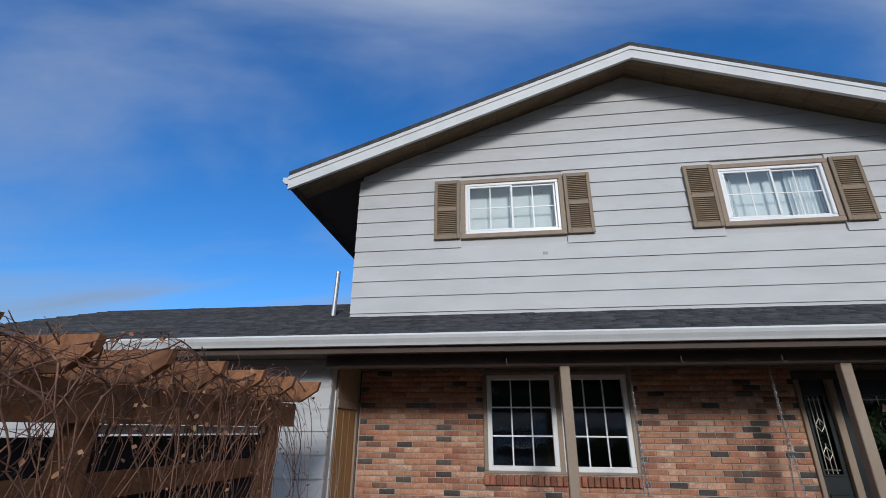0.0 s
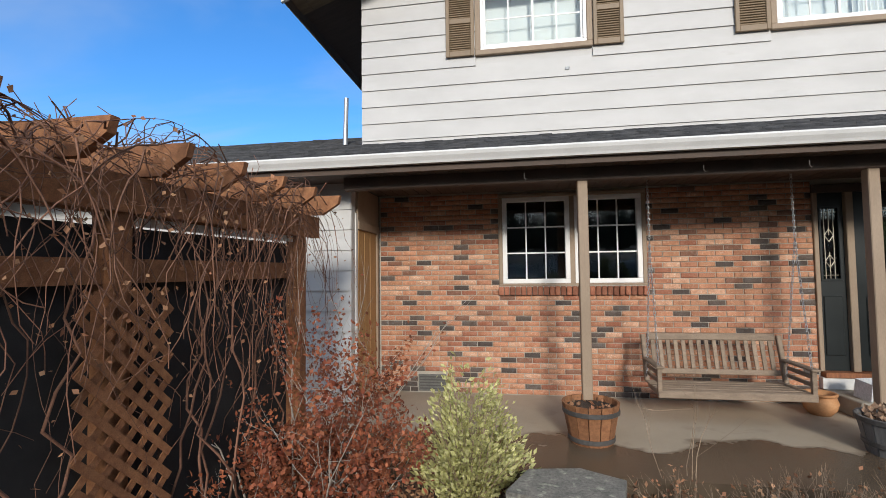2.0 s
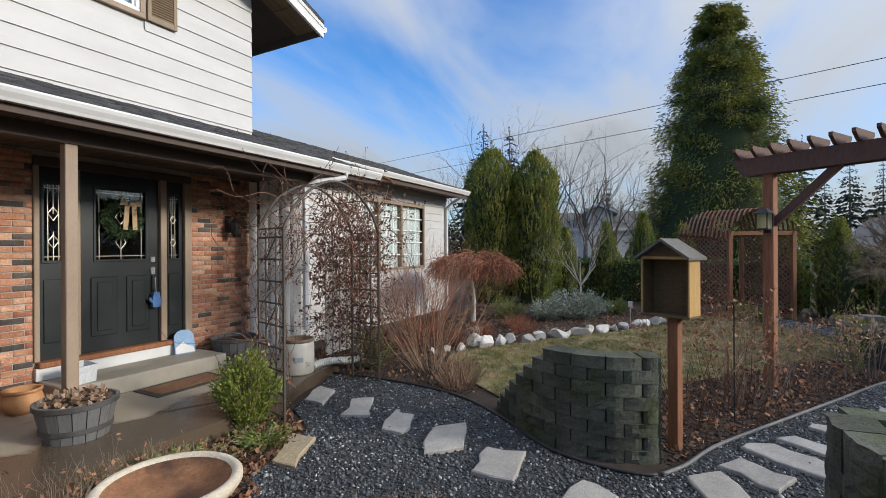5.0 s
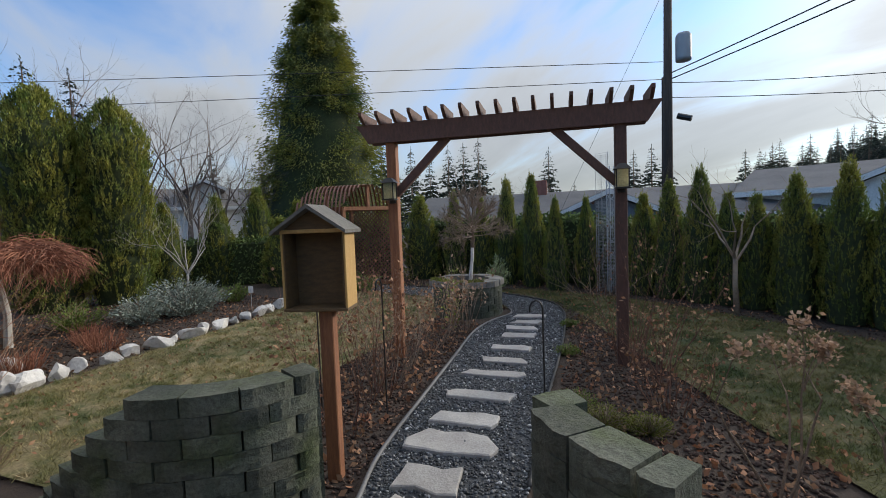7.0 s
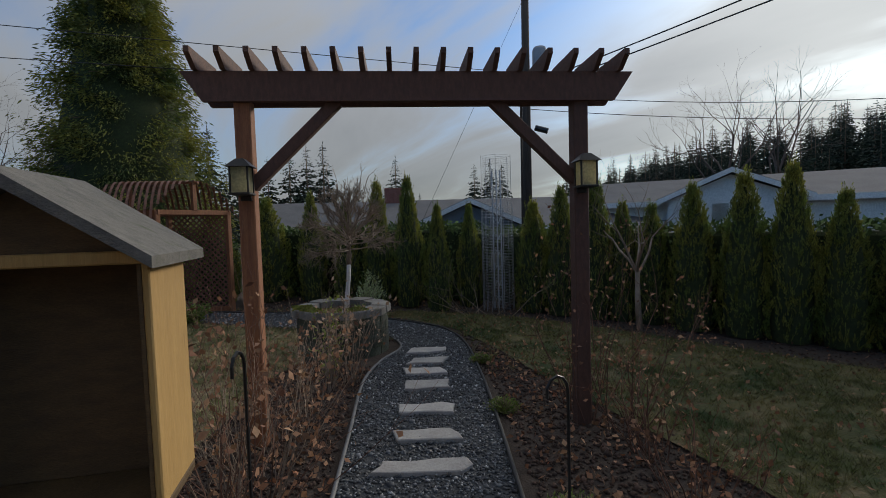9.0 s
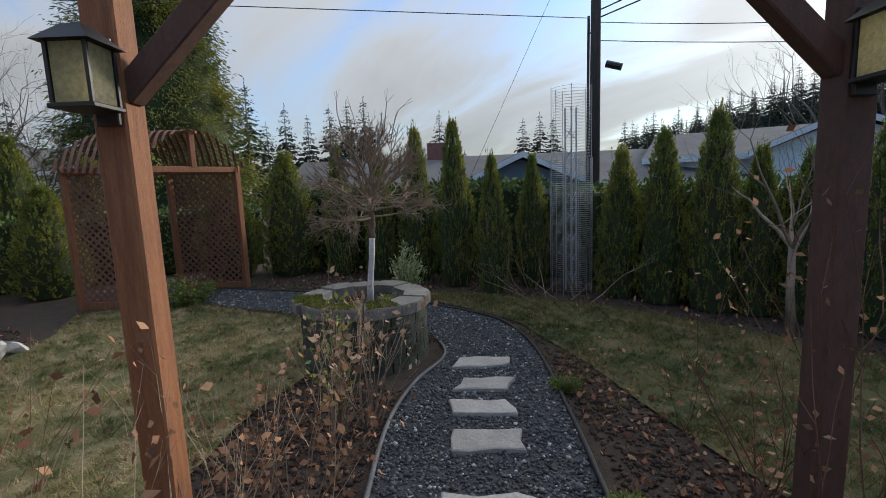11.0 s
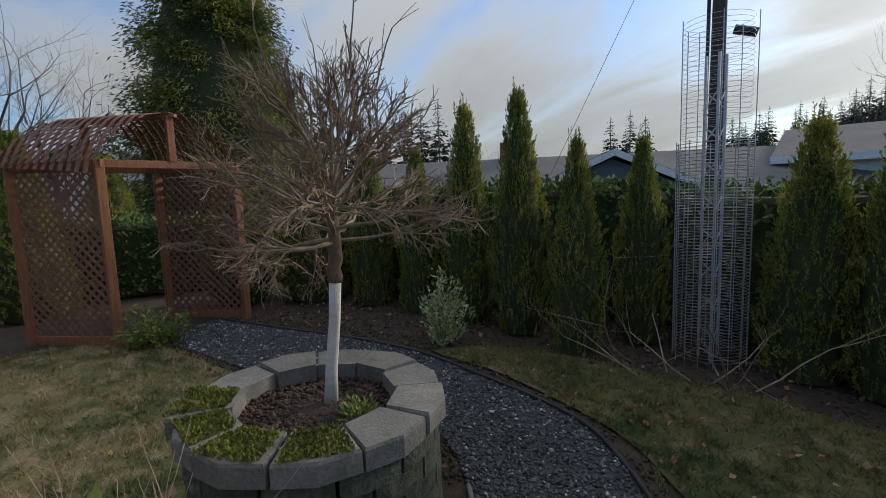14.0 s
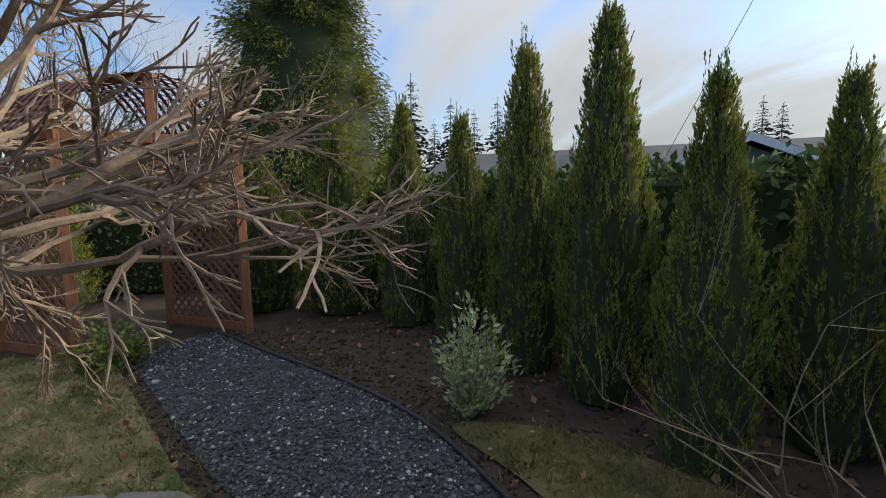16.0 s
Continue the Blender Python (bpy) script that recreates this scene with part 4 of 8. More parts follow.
for s0, s1 in ((x0, 9.67), (9.75, 10.6), (10.68, x1)):
    for i in (1, 2):
        xx = s0 + (s1 - s0) * i / 3
        part("muntin", MB().box(xx - .012, xx + .012, WY + .01, WY + .024, z0, z1), "vinyl", ww, world=True)
    for i in range(1, 5):
        zz = z0 + (z1 - z0) * i / 5
        part("muntin", MB().box(s0, s1, WY + .0105, WY + .0235, zz - .012, zz + .012), "vinyl", ww, world=True)
    g = part("pane", MB().box(s0, s1, WY + .028, WY + .033, z0, z1), "glass", ww, world=True)
    g.visible_shadow = False
part("room", MB().box(8, 12.7, WY + 2, WY + 2.1, 0, 2.8), "room", ww, world=True)
# added white sheet close behind the panes, in place of the sky's reflection
part("blind", MB().box(x0, x1, WY + .08, WY + .09, z0, z1), "curtain", ww, world=True)
# open screen of peeling white boards round the porch end, and the downspouts
screen = thing("porch_screen", (6.4, 5.4, 0), "open screen of peeling white vertical boards under vines", "screen")
for i in range(5):
    y = 5.24 + i * .235
    part("board", MB().box(-.056, .056, -.0125, .0125, .1, LZ - .2, .005), "peel_white", screen, world=True, at=pose(6.1, y, 0, 0, 0, -52))
for i in range(5):
    x = 6.55 + i * .165
    part("board", MB().box(x, x + .135, 5.1, 5.125, .1, LZ - .2, .005), "peel_white", screen, world=True)
for zz in (.35, 1.4, 2.5):
    part("rail", MB().box(6.16, 6.19, 5.13, 6.32, zz, zz + .08, .004), "peel_white", screen, world=True)
    part("rail", MB().box(6.5, 7.35, 5.126, 5.16, zz, zz + .08, .004), "peel_white", screen, world=True)
part("corner_post", MB().box(7.3, 7.39, 5.07, 5.16, 0, LZ - .16, .006), "peel_white", screen, world=True)
ds = thing("downspout", (5.98, 4.95, .6), "white downspout ending over the stoneware crock", "downspout")
part("pipe", MB().box(5.94, 6.02, 4.92, 4.98, .6, 2.62, .008), "trim_white", ds, world=True)
part("elbow", MB().tube([(5.98, 4.95, 2.6), (6.1, 4.85, 2.7), (6.5, EAVE - .06, 2.8), (6.5, EAVE - .07, 2.88)], .04, 8), "trim_white", ds, world=True)
ds2 = thing("downspout", (12.9, WY - .06, 0), "white downspout at the wing corner", "downspout")
part("pipe", MB().box(12.86, 12.94, WY - .1, WY - .03, 0, 2.9, .008), "trim_white", ds2, world=True)
part("elbow", MB().tube([(12.9, WY - .065, 2.88), (12.9, 6.2, 3.02), (12.9, EAVE2 - .06, LZ2 - .1)], .04, 8), "trim_white", ds2, world=True)
part("rain_chute", MB().box(-.09, .09, -.14, .14, -.012, .012, .004, pose(7.45, EAVE - .1, LZ - .08, 25, 12, 20)), "cedar", low_roof, "brown bracket board at the gutter end", world=True)


# porch slab, stoop
slab = thing("porch_slab", (2, 5, 0), "grey-tan concrete porch slab with wet patches", "slab", kind="structure")
mb = MB().prism([(-2.6, 6.4), (-2.6, 4.35), (-1.5, 4.15), (.2, 4.0), (2.0, 3.98), (3.3, 4.0), (4.6, 3.98), (5.3, 4.3), (6.2, 4.55), (6.2, 6.4)], -.05, PORCH)
part("slab", mb, "concrete", slab, world=True)
part("crack", MB().prism([(3.75, 4.72), (4.1, 4.55), (4.45, 4.42), (4.8, 4.2), (4.81, 4.215), (4.46, 4.435), (4.11, 4.565), (3.76, 4.735)], PORCH, PORCH + .003), "dark_mat", slab, world=True)
st = thing("stoop", (4.3, 5.95, PORCH), "low concrete step below the front door", "step", kind="structure")
part("step", MB().box(3.42, 5.25, 5.68, WALL, PORCH, .34, .012), "stoop", st, world=True)


# ---- ground ----
def sheet(name, poly, z, material, label, category, cells=0.0):
    """A level sheet over an outline, with a little swell."""
    bm = bmesh.new()
    bm.faces.new([bm.verts.new((x, y, z)) for x, y in poly])
    bm.normal_update()
    me = bpy.data.meshes.new(name)
    bm.to_mesh(me)
    bm.free()
    me.materials.append(M[material])
    return tagged(new(name, me), label, category, kind="structure")


def smooth_line(pts, n=8, closed=False):
    """A smooth run of points through the given ones."""
    out, k = [], len(pts)
    rng_ = range(k if closed else k - 1)
    for i in rng_:
        p = [Vector((*pts[(i + j) % k], 0)) if closed else Vector((*pts[min(max(i + j, 0), k - 1)], 0)) for j in (-1, 0, 1, 2)]
        for s in range(n):
            t = s / n
            q = .5 * ((2 * p[1]) + (p[2] - p[0]) * t + (2 * p[0] - 5 * p[1] + 4 * p[2] - p[3]) * t * t + (3 * p[1] - p[0] - 3 * p[2] + p[3]) * t ** 3)
            out.append((q.x, q.y))
    if not closed:
        out.append(tuple(pts[-1]))
    return out


def inside(poly, xy):
    """Which of the points xy (n, 2) lie within the outline."""
    x, y = xy[:, 0], xy[:, 1]
    hit = np.zeros(len(xy), bool)
    for (x0, y0), (x1, y1) in zip(poly, list(poly[1:]) + [poly[0]]):
        c = (y0 > y) != (y1 > y)
        hit ^= c & (x < (x1 - x0) * (y - y0) / (y1 - y0 + 1e-12) + x0)
    return hit


def scatter(poly, n, seed):
    r = np.random.default_rng(seed)
    p = np.array(poly)
    xy = r.uniform(p.min(0), p.max(0), (n, 2))
    return xy[inside(poly, xy)], r


gm = MB()
gm.add([(-400, -400, 0), (400, -400, 0), (400, 400, 0), (-400, 400, 0)], [(0, 1, 2, 3)])
tagged(new("ground", gm.mesh("ground", "soil")), "dark bark-covered garden soil", "ground", kind="structure")

LEFT_EDGE = smooth_line([(6.05, 4.5), (6.1, 3.5), (5.95, 2.55), (5.5, 1.8), (5.0, 1.15), (4.9, .5), (5.15, .22), (5.75, -.05), (6.65, -.6), (7.8, -1.32), (8.85, -1.98), (9.4, -2.5), (9.75, -3.0), (10.2, -3.2), (10.8, -3.25), (11.4, -2.95), (12.0, -2.45), (12.7, -2.0), (13.4, -1.55), (14.2, -1.0)])
RIGHT_EDGE = smooth_line([(4.75, 3.92), (4.35, 3.35), (3.55, 3.1), (3.3, 2.6), (3.75, 2.0), (4.0, 1.4), (3.7, .8), (3.0, .5), (2.7, .0), (3.3, -.35), (4.35, -.36), (5.0, -.85), (5.6, -1.25), (6.13, -1.62), (7.2, -2.4), (8.2, -3.1), (9.3, -3.8), (10.0, -4.1), (10.6, -4.17), (11.6, -3.9), (12.4, -3.6), (13.2, -3.05), (14.0, -2.35), (14.9, -1.6)])
PATH = LEFT_EDGE + RIGHT_EDGE[::-1]
sheet("gravel_path", PATH, .012, "gravel", "blue-grey crushed gravel garden path", "path")
rng = np.random.default_rng(11)
octa = np.array([(1, 0, 0), (0, 1, 0), (-1, 0, 0), (0, -1, 0), (0, 0, 1), (0, 0, -1)], float)
octf = [(0, 1, 4), (1, 2, 4), (2, 3, 4), (3, 0, 4), (1, 0, 5), (2, 1, 5), (3, 2, 5), (0, 3, 5)]


def pebbles(name, xy, r, size, z, material, label, parent=None):
    n = len(xy)
    s = size * r.lognormal(0, .35, (n, 1, 1)) * r.uniform(.6, 1.2, (n, 1, 3))
    sh = octa[None] * s + r.normal(0, .15, (n, 6, 3)) * s
    a = r.uniform(0, 6.28, n)
    c, q = np.cos(a)[:, None], np.sin(a)[:, None]
    out = sh.copy()
    out[..., 0], out[..., 1] = sh[..., 0] * c - sh[..., 1] * q, sh[..., 0] * q + sh[..., 1] * c
    out[..., 2] *= .75
    out[..., :2] += xy[:, None]
    out[..., 2] += z
    ob = new(name, solid_mesh(name, out, octf, material))
    return tagged(ob, label, "gravel", kind="stuff")


xy, r = scatter(PATH, 270000, 5)
pebbles("gravel", xy[:47000], r, .0122, .015, "pebble", "small angular blue-grey crushed stones")
# pale pieces serve as light chips and, by colour, as wet glints
pebbles("gravel_chips", xy[47000:50500], r, .0105, .021, "chip_glint", "scattered pale chips and painted wet glints among the darker gravel")


def edging(name, pts, material, label, h=.05):
    mb = MB()
    mb.tube([(x, y, h * .6) for x, y in pts], .016, 6)
    for (x0, y0), (x1, y1) in zip(pts, pts[1:]):
        d = Vector((x1 - x0, y1 - y0, 0)).normalized()
        s = Vector((-d.y, d.x, 0)) * .005
        a, b = Vector((x0, y0, 0)), Vector((x1, y1, 0))
        mb.add([a - s, b - s, b + s, a + s] + [p + Vector((0, 0, h * .6)) for p in (a - s, b - s, b + s, a + s)], [(0, 1, 5, 4), (2, 3, 7, 6), (4, 5, 6, 7)])
    return tagged(new(name, mb.mesh(name, material, True)), label, "edging")


edging("path_edging", LEFT_EDGE[:44], "edging_black", "black plastic lawn edging along the gravel")
edging("path_edging", LEFT_EDGE[44:104], "edging", "grey plastic edging along the gravel path")
edging("path_edging", RIGHT_EDGE[88:], "edging_black", "dark plastic edging along the gravel path")


def tufts(name, poly, count, material, seed, per=9, label="short thin winter grass in uneven tufts"):
    """Small tufts of leaning blades, thick and thin in patches."""
    xy, r = scatter(poly, count, seed)
    gap = np.array([noise.noise(Vector((x * 1.9, y * 1.9, seed))) + .6 * noise.noise(Vector((x * 6, y * 6, seed + 5))) for x, y in xy])
    xy = xy[gap > r.uniform(-.75, .35, len(xy))]
    xy = np.repeat(xy, per, 0)
    n = len(xy)
    xy = xy + r.normal(0, .017, (n, 2))
    h = r.gamma(4, .0075, n) + .01
    a = r.uniform(0, 6.28, n)
    lean = r.normal(0, .8, (n, 2)) * h[:, None]
    w = r.uniform(.002, .0042, n)
    base = np.column_stack([xy, np.full(n, .016)])
    side = np.column_stack([np.cos(a) * w, np.sin(a) * w, np.zeros(n)])
    tip = base + np.column_stack([lean, h])
    return tagged(new(name, np_mesh(name, np.stack([base - side, base + side, tip], 1), 3, material)), label, "grass", kind="stuff")


LAWN_N = smooth_line([(6.3, 2.3), (5.75, 1.4), (6.1, .75), (7.5, .35), (8.7, -.55), (9.6, -1.2), (10.1, -1.75), (10.9, -2.4), (11.4, -2.75), (12.0, -2.3), (12.7, -1.85), (13.4, -1.4), (14.2, -.8), (14.3, .3), (13.2, .5), (11.6, 1.25), (10.3, 2.15), (9.2, 2.85), (8.0, 3.55), (7.2, 3.3)], 6, True)
LAWN_S = smooth_line([(7.8, -3.6), (8.8, -3.95), (9.6, -4.15), (10.3, -4.3), (11.5, -4.1), (12.3, -3.8), (12.0, -4.55), (11.0, -5.2), (9.8, -5.7), (8.2, -6.0), (6.4, -6.2), (4.6, -6.4), (2.4, -6.2), (1.5, -4.0), (3.0, -2.6), (4.7, -2.75), (6.0, -3.1)], 6, True)
for i, (pl, nb) in enumerate(((LAWN_N, 26000), (LAWN_S, 26000))):
    sheet("lawn", pl, .02, ("lawn", "lawn_moss")[i], "thin mossy winter lawn with bare patches", "lawn")
    tufts("grass", pl, nb, ("blade", "blade_moss")[i], 20 + i)

# dead leaves and chips on the beds
BED_W = [(-1.6, 4.1), (-1.9, 1.6), (.2, 1.3), (1.2, 1.2), (3.0, .9), (3.85, 1.0), (3.95, 1.4), (3.7, 2.0), (3.25, 2.6), (3.5, 3.05), (4.3, 3.3), (4.7, 3.9), (2, 3.95), (0, 3.98)]
BED_N = [(6.1, 4.5), (6.15, 3.4), (6.0, 2.5), (6.4, 2.4), (7.3, 3.4), (8, 3.7), (9.3, 3.0), (11.6, 1.35), (13.2, .6), (16, 2), (16, 6), (12, 5.5), (6.2, 5.5)]
BED_P = [(5.2, .3), (6.6, -.5), (7.8, -1.25), (8.8, -1.9), (9.3, -2.4), (10.3, -1.6), (9.7, -1.1), (8.7, -.4), (7.5, .5), (6.1, .8)]
BED_S = [(5.0, -.95), (6.1, -1.7), (7.2, -2.5), (8.2, -3.2), (9.2, -3.9), (9.0, -4.3), (7.9, -3.8), (6.2, -3.4), (4.4, -3.0), (4.2, -1.4)]
BED_H = [(5, -6.2), (8.2, -5.9), (9.8, -5.6), (11.0, -5.1), (12.4, -4.1), (13.6, -2.9), (15, -1.9), (15.5, -3.5), (12, -6.6), (9, -7.6), (5, -7.6)]
for i, (pl, nl, nc) in enumerate(((BED_W, 9000, 12000), (BED_N, 2200, 8000), (BED_P, 1500, 7000), (BED_S, 1400, 7000), (BED_H, 900, 5000))):
    xy, r = scatter(pl, nl * 2, 40 + i)
    c = np.column_stack([xy, r.uniform(.01, .035, len(xy))])
    q = leaf_quads(c, .055, r, up=.15, aspect=1.5)
    q[:, 2] = np.maximum(q[:, 2], .006)
    tagged(new("fallen_leaves", np_mesh("fallen_leaves", q, 4, "leaf_dead")), "curled brown fallen leaves on the bed", "leaves", kind="stuff")
    xy, r = scatter(pl, nc * 2, 60 + i)
    ob = pebbles("bark_mulch", xy[:nc], r, .016, .006, "mulch", "dark brown bark chips")
    ob["category"] = "mulch"
# thin grass, chips and leaves on the strip between the path edging and the lawns
def strip(pts, w):
    """The band of width w to one side of a line."""
    out = []
    for i, (x, y) in enumerate(pts):
        (xa, ya), (xb, yb) = pts[max(i - 1, 0)], pts[min(i + 1, len(pts) - 1)]
        d = Vector((xb - xa, yb - ya)).normalized()
        out.append((x - d.y * w, y + d.x * w))
    return list(pts) + out[::-1]


for i, pl in enumerate((strip(RIGHT_EDGE[120:], -.4), strip(LEFT_EDGE[104:], .35))):
    tufts("verge_grass", pl, 2600, "blade_moss", 200 + i, 7, "sparse grass creeping over the path edge")
    xy, r = scatter(pl, 9000, 210 + i)
    ob = pebbles("bark_mulch", xy[:3500], r, .014, .008, "mulch", "dark crumbs of bark along the path edge")
    ob["category"] = "mulch"
    xy, r = scatter(pl, 800, 220 + i)
    q = leaf_quads(np.column_stack([xy, r.uniform(.015, .03, len(xy))]), .04, r, up=.1, aspect=1.5)
    q[:, 2] = np.maximum(q[:, 2], .012)
    tagged(new("fallen_leaves", np_mesh("fallen_leaves", q, 4, "leaf_dead")), "brown leaves caught along the path edge", "leaves", kind="stuff")
# leaves blown on the lawns
for i, pl in enumerate((LAWN_N, LAWN_S)):
    xy, r = scatter(pl, 2400, 80 + i)
    q = leaf_quads(np.column_stack([xy, r.uniform(.02, .04, len(xy))]), .045, r, up=.1, aspect=1.5)
    q[:, 2] = np.maximum(q[:, 2], .022)
    tagged(new("fallen_leaves", np_mesh("fallen_leaves", q, 4, "leaf_dead")), "brown leaves blown on the grass", "leaves", kind="stuff")


# flagstones
def flagstone(x, y, L, W, rz, seed, tan=False):
    r = np.random.default_rng(seed)
    raw = [(-1, -1), (-.35, -1), (.3, -1), (1, -1), (1.04, 0), (1, 1), (.4, 1), (-.2, 1), (-1, 1), (-1.05, .1)]
    n = len(raw)
    pts = [(L / 2 * (a + r.normal(0, .09)), W / 2 * (b + r.normal(0, .12))) for a, b in raw]
    slant = r.uniform(-.55, .55)
    pts = [(a + b * slant, b) for a, b in pts]
    mb = MB()
    h = .035
    v = [(a, b, 0) for a, b in pts] + [(a, b, h - .008) for a, b in pts] + [(a * .96, b * .93, h + r.uniform(-.003, .003)) for a, b in pts]
    f = [tuple(range(2 * n, 3 * n))] + [(i, (i + 1) % n, (i + 1) % n + n, i + n) for i in range(n)] + [(i + n, (i + 1) % n + n, (i + 1) % n + 2 * n, i + 2 * n) for i in range(n)]
    mb.add(v, f)
    ob = new("stepping_stone", mb.mesh("stepping_stone", "stone_tan" if tan else "stone"))
    ob.matrix_basis = pose(x, y, .012, 0, 0, rz)
    return tagged(ob, "tan irregular flagstone set in the bed" if tan else "pale grey irregular flagstone set in gravel", "stepping stone", "stepping stones")


for i, (x, y, L, W, a) in enumerate([(5.2, 3.95, .46, .26, 25), (5.1, 3.3, .5, .25, 28), (4.93, 2.68, .5, .26, 20), (4.83, 2.1, .62, .3, 22), (4.55, 1.48, .48, .34, 10), (4.25, .75, .55, .34, -5), (4.86, -.05, .55, .3, 115), (5.3, -.3, .42, .3, 140),
                                     (5.72, -.58, .62, .3, 142), (6.05, -.82, .55, .22, 146), (6.48, -1.13, .58, .2, 142), (7.0, -1.47, .58, .16, 144), (7.38, -1.76, .46, .2, 146), (7.8, -2.08, .5, .2, 140), (8.32, -2.44, .45, .26, 145), (8.69, -2.68, .46, .2, 142), (9.0, -2.94, .42, .22, 146), (9.41, -3.19, .46, .22, 146)]):
    flagstone(x, y, L, W, a - 90 if i > 5 else a, 100 + i)
flagstone(4.0, 3.13, .56, .24, 32, 140, True)
flagstone(2.5, 2.75, .4, .3, 10, 141, True)

# long slab and boulder in the front bed
sl = thing("stone_slab", (.2, 3.38, 0), "lichen-covered flat grey stone slab on a rock", "stone slab")
part("top", MB().prism([(-.4, -.18), (-.1, -.27), (.33, -.17), (.4, .08), (.12, .24), (-.25, .18)], .27, .36), "slab", sl)
part("support", MB().prism([(-.22, -.12), (.22, -.12), (.24, .12), (-.2, .13)], 0, .27), "slab", sl)


# ---- porch things ----
def staved_tub(name, base, r0, r1, h, wood, band, label, group="", bands=(.18, .78), soil="soil", n=18):
    t = thing(name, base, label, "planter", group)
    mb = MB()
    for i in range(n):
        a0, a1 = 2 * math.pi * (i + .04) / n, 2 * math.pi * (i + .96) / n
        for (ra, rb, za, zb) in ((r0, r1, 0, h),):
            v = []
            for z, r in ((0, r0), (h, r1)):
                for a in (a0, a1):
                    v += [(r * math.cos(a), r * math.sin(a), z), ((r - .022) * math.cos(a), (r - .022) * math.sin(a), z)]
            st = MB().add(v, [(0, 2, 6, 4), (1, 5, 7, 3), (0, 4, 5, 1), (2, 3, 7, 6), (4, 6, 7, 5), (0, 1, 3, 2)])
            part("stave", st, wood, t)
    for u in bands:
        r = r0 + (r1 - r0) * u
        part("band", MB().lathe([(r + .004, h * u - .022), (r + .009, h * u - .018), (r + .01, h * u + .018), (r + .004, h * u + .022)], 28), band, t)
    part("soil", MB().lathe([(r1 - .03, h * .86), (r1 * .5, h * .9), (.001, h * .92)], 18), soil, t)
    part("bottom", MB().lathe([(.001, .004), (r0 - .012, .004), (r0 - .012, .02)], 18), wood, t)
    return t


def dry_leaves(name, base, r, h, n, size, material, label, seed):
    rg = np.random.default_rng(seed)
    a, q = rg.uniform(0, 6.28, n), np.sqrt(rg.uniform(0, 1, n)) * r
    c = np.column_stack([q * np.cos(a), q * np.sin(a), rg.uniform(0, h, n) * (1 - (q / r) ** 2 * .6)])
    ob = new(name, np_mesh(name, leaf_quads(c, size, rg, .2, 1.5), 4, material))
    ob.matrix_basis = pose(*base)
    return tagged(ob, label, "dry leaves", kind="stuff")


staved_tub("wooden_tub", (.56, 4.78, PORCH), .2, .27, .37, "old_cedar", "barrel_dark", "weathered reddish wooden half-barrel planter on the porch", bands=(.12, .8), n=14)
dry_leaves("dry_plant", (.56, 4.78, PORCH + .3), .2, .06, 90, .05, "leaf_dead", "withered brown leaves in the wooden tub", 1)
staved_tub("barrel_planter", (3.13, 4.78, PORCH), .23, .3, .32, "barrel_grey", "barrel_dark", "grey resin half-barrel planter with dark bands", "grey barrel planters", bands=(.3, .93))
dry_leaves("dry_plant", (3.13, 4.78, PORCH + .27), .25, .13, 220, .06, "bloom", "dry tan plant remains in the grey planter", 2)
staved_tub("barrel_planter", (5.62, 6.0, PORCH), .24, .33, .33, "barrel_grey", "barrel_dark", "grey resin half-barrel planter with dark bands", "grey barrel planters", bands=(.3, .93))

pot = thing("terracotta_pot", (3.16, 5.92, PORCH), "round orange terracotta pot beside the step", "pot")
part("body", MB().lathe([(.001, 0), (.1, 0), (.15, .06), (.17, .13), (.15, .19), (.13, .21)], 28), "terracotta", pot, smooth=True)
part("rim", MB().lathe([(.128, .205), (.16, .21), (.163, .235), (.15, .24), (.125, .235), (.12, .17), (.001, .17)], 28), "terracotta", pot, smooth=True)

bin_ = thing("plastic_bin", (3.62, 5.86, .34), "cloudy clear plastic bin on the step", "bin")
mb = MB()
for q in ((-.1, .1, -.1, -.092, 0, .2), (-.1, .1, .092, .1, 0, .2), (-.1, -.092, -.092, .092, 0, .2), (.092, .1, -.092, .092, 0, .2), (-.1, .1, -.1, .1, 0, .006)):
    mb.box(*q, m=pose(0, 0, 0, 8, 0, 12))
part("tub", mb, "clear_bin", bin_)
part("contents", MB().box(-.09, .09, -.09, .09, .01, .1, .02, pose(0, 0, 0, 8, 0, 12)), "cedar", bin_)

dm = thing("door_mat", (4.5, 5.42, PORCH), "rust-coloured coir door mat with dark patterned border", "mat")
part("border", MB().box(-.46, .46, -.24, .24, 0, .012, .004), "dark_mat", dm)
part("field", MB().box(-.4, .4, -.18, .18, .01, .018, .004), "coir", dm)

sign = thing("painted_board", (4.98, 6.17, .34), "small arched pale blue board painted with white snow", "ornament")
arch = [(-.13, 0), (.13, 0), (.13, .22)] + [(.13 * math.cos(a), .22 + .1 * math.sin(a)) for a in [math.pi * i / 8 for i in range(1, 8)]] + [(-.13, .22)]
part("board", MB().prism(arch, -.012, .012, "y", pose(0, 0, 0, -12, 0, -8)), "blue_paint", sign)
part("snow_shape", MB().prism([(-.12, .01), (.12, .01), (.11, .08), (.03, .11), (-.02, .16), (-.07, .12), (-.12, .09)], -.016, -.012, "y", pose(0, 0, 0, -12, 0, -8)), "trim_white", sign)

wr = thing("wreath", (4.27, WALL - .03, 2.12), "green needle wreath with a tan burlap bow on the door", "wreath")
rg = np.random.default_rng(8)
a = rg.uniform(0, 6.28, 1500)
rr = .18 + rg.normal(0, .028, 1500)
c = np.column_stack([rr * np.cos(a), rg.normal(-.01, .02, 1500), rr * np.sin(a)])
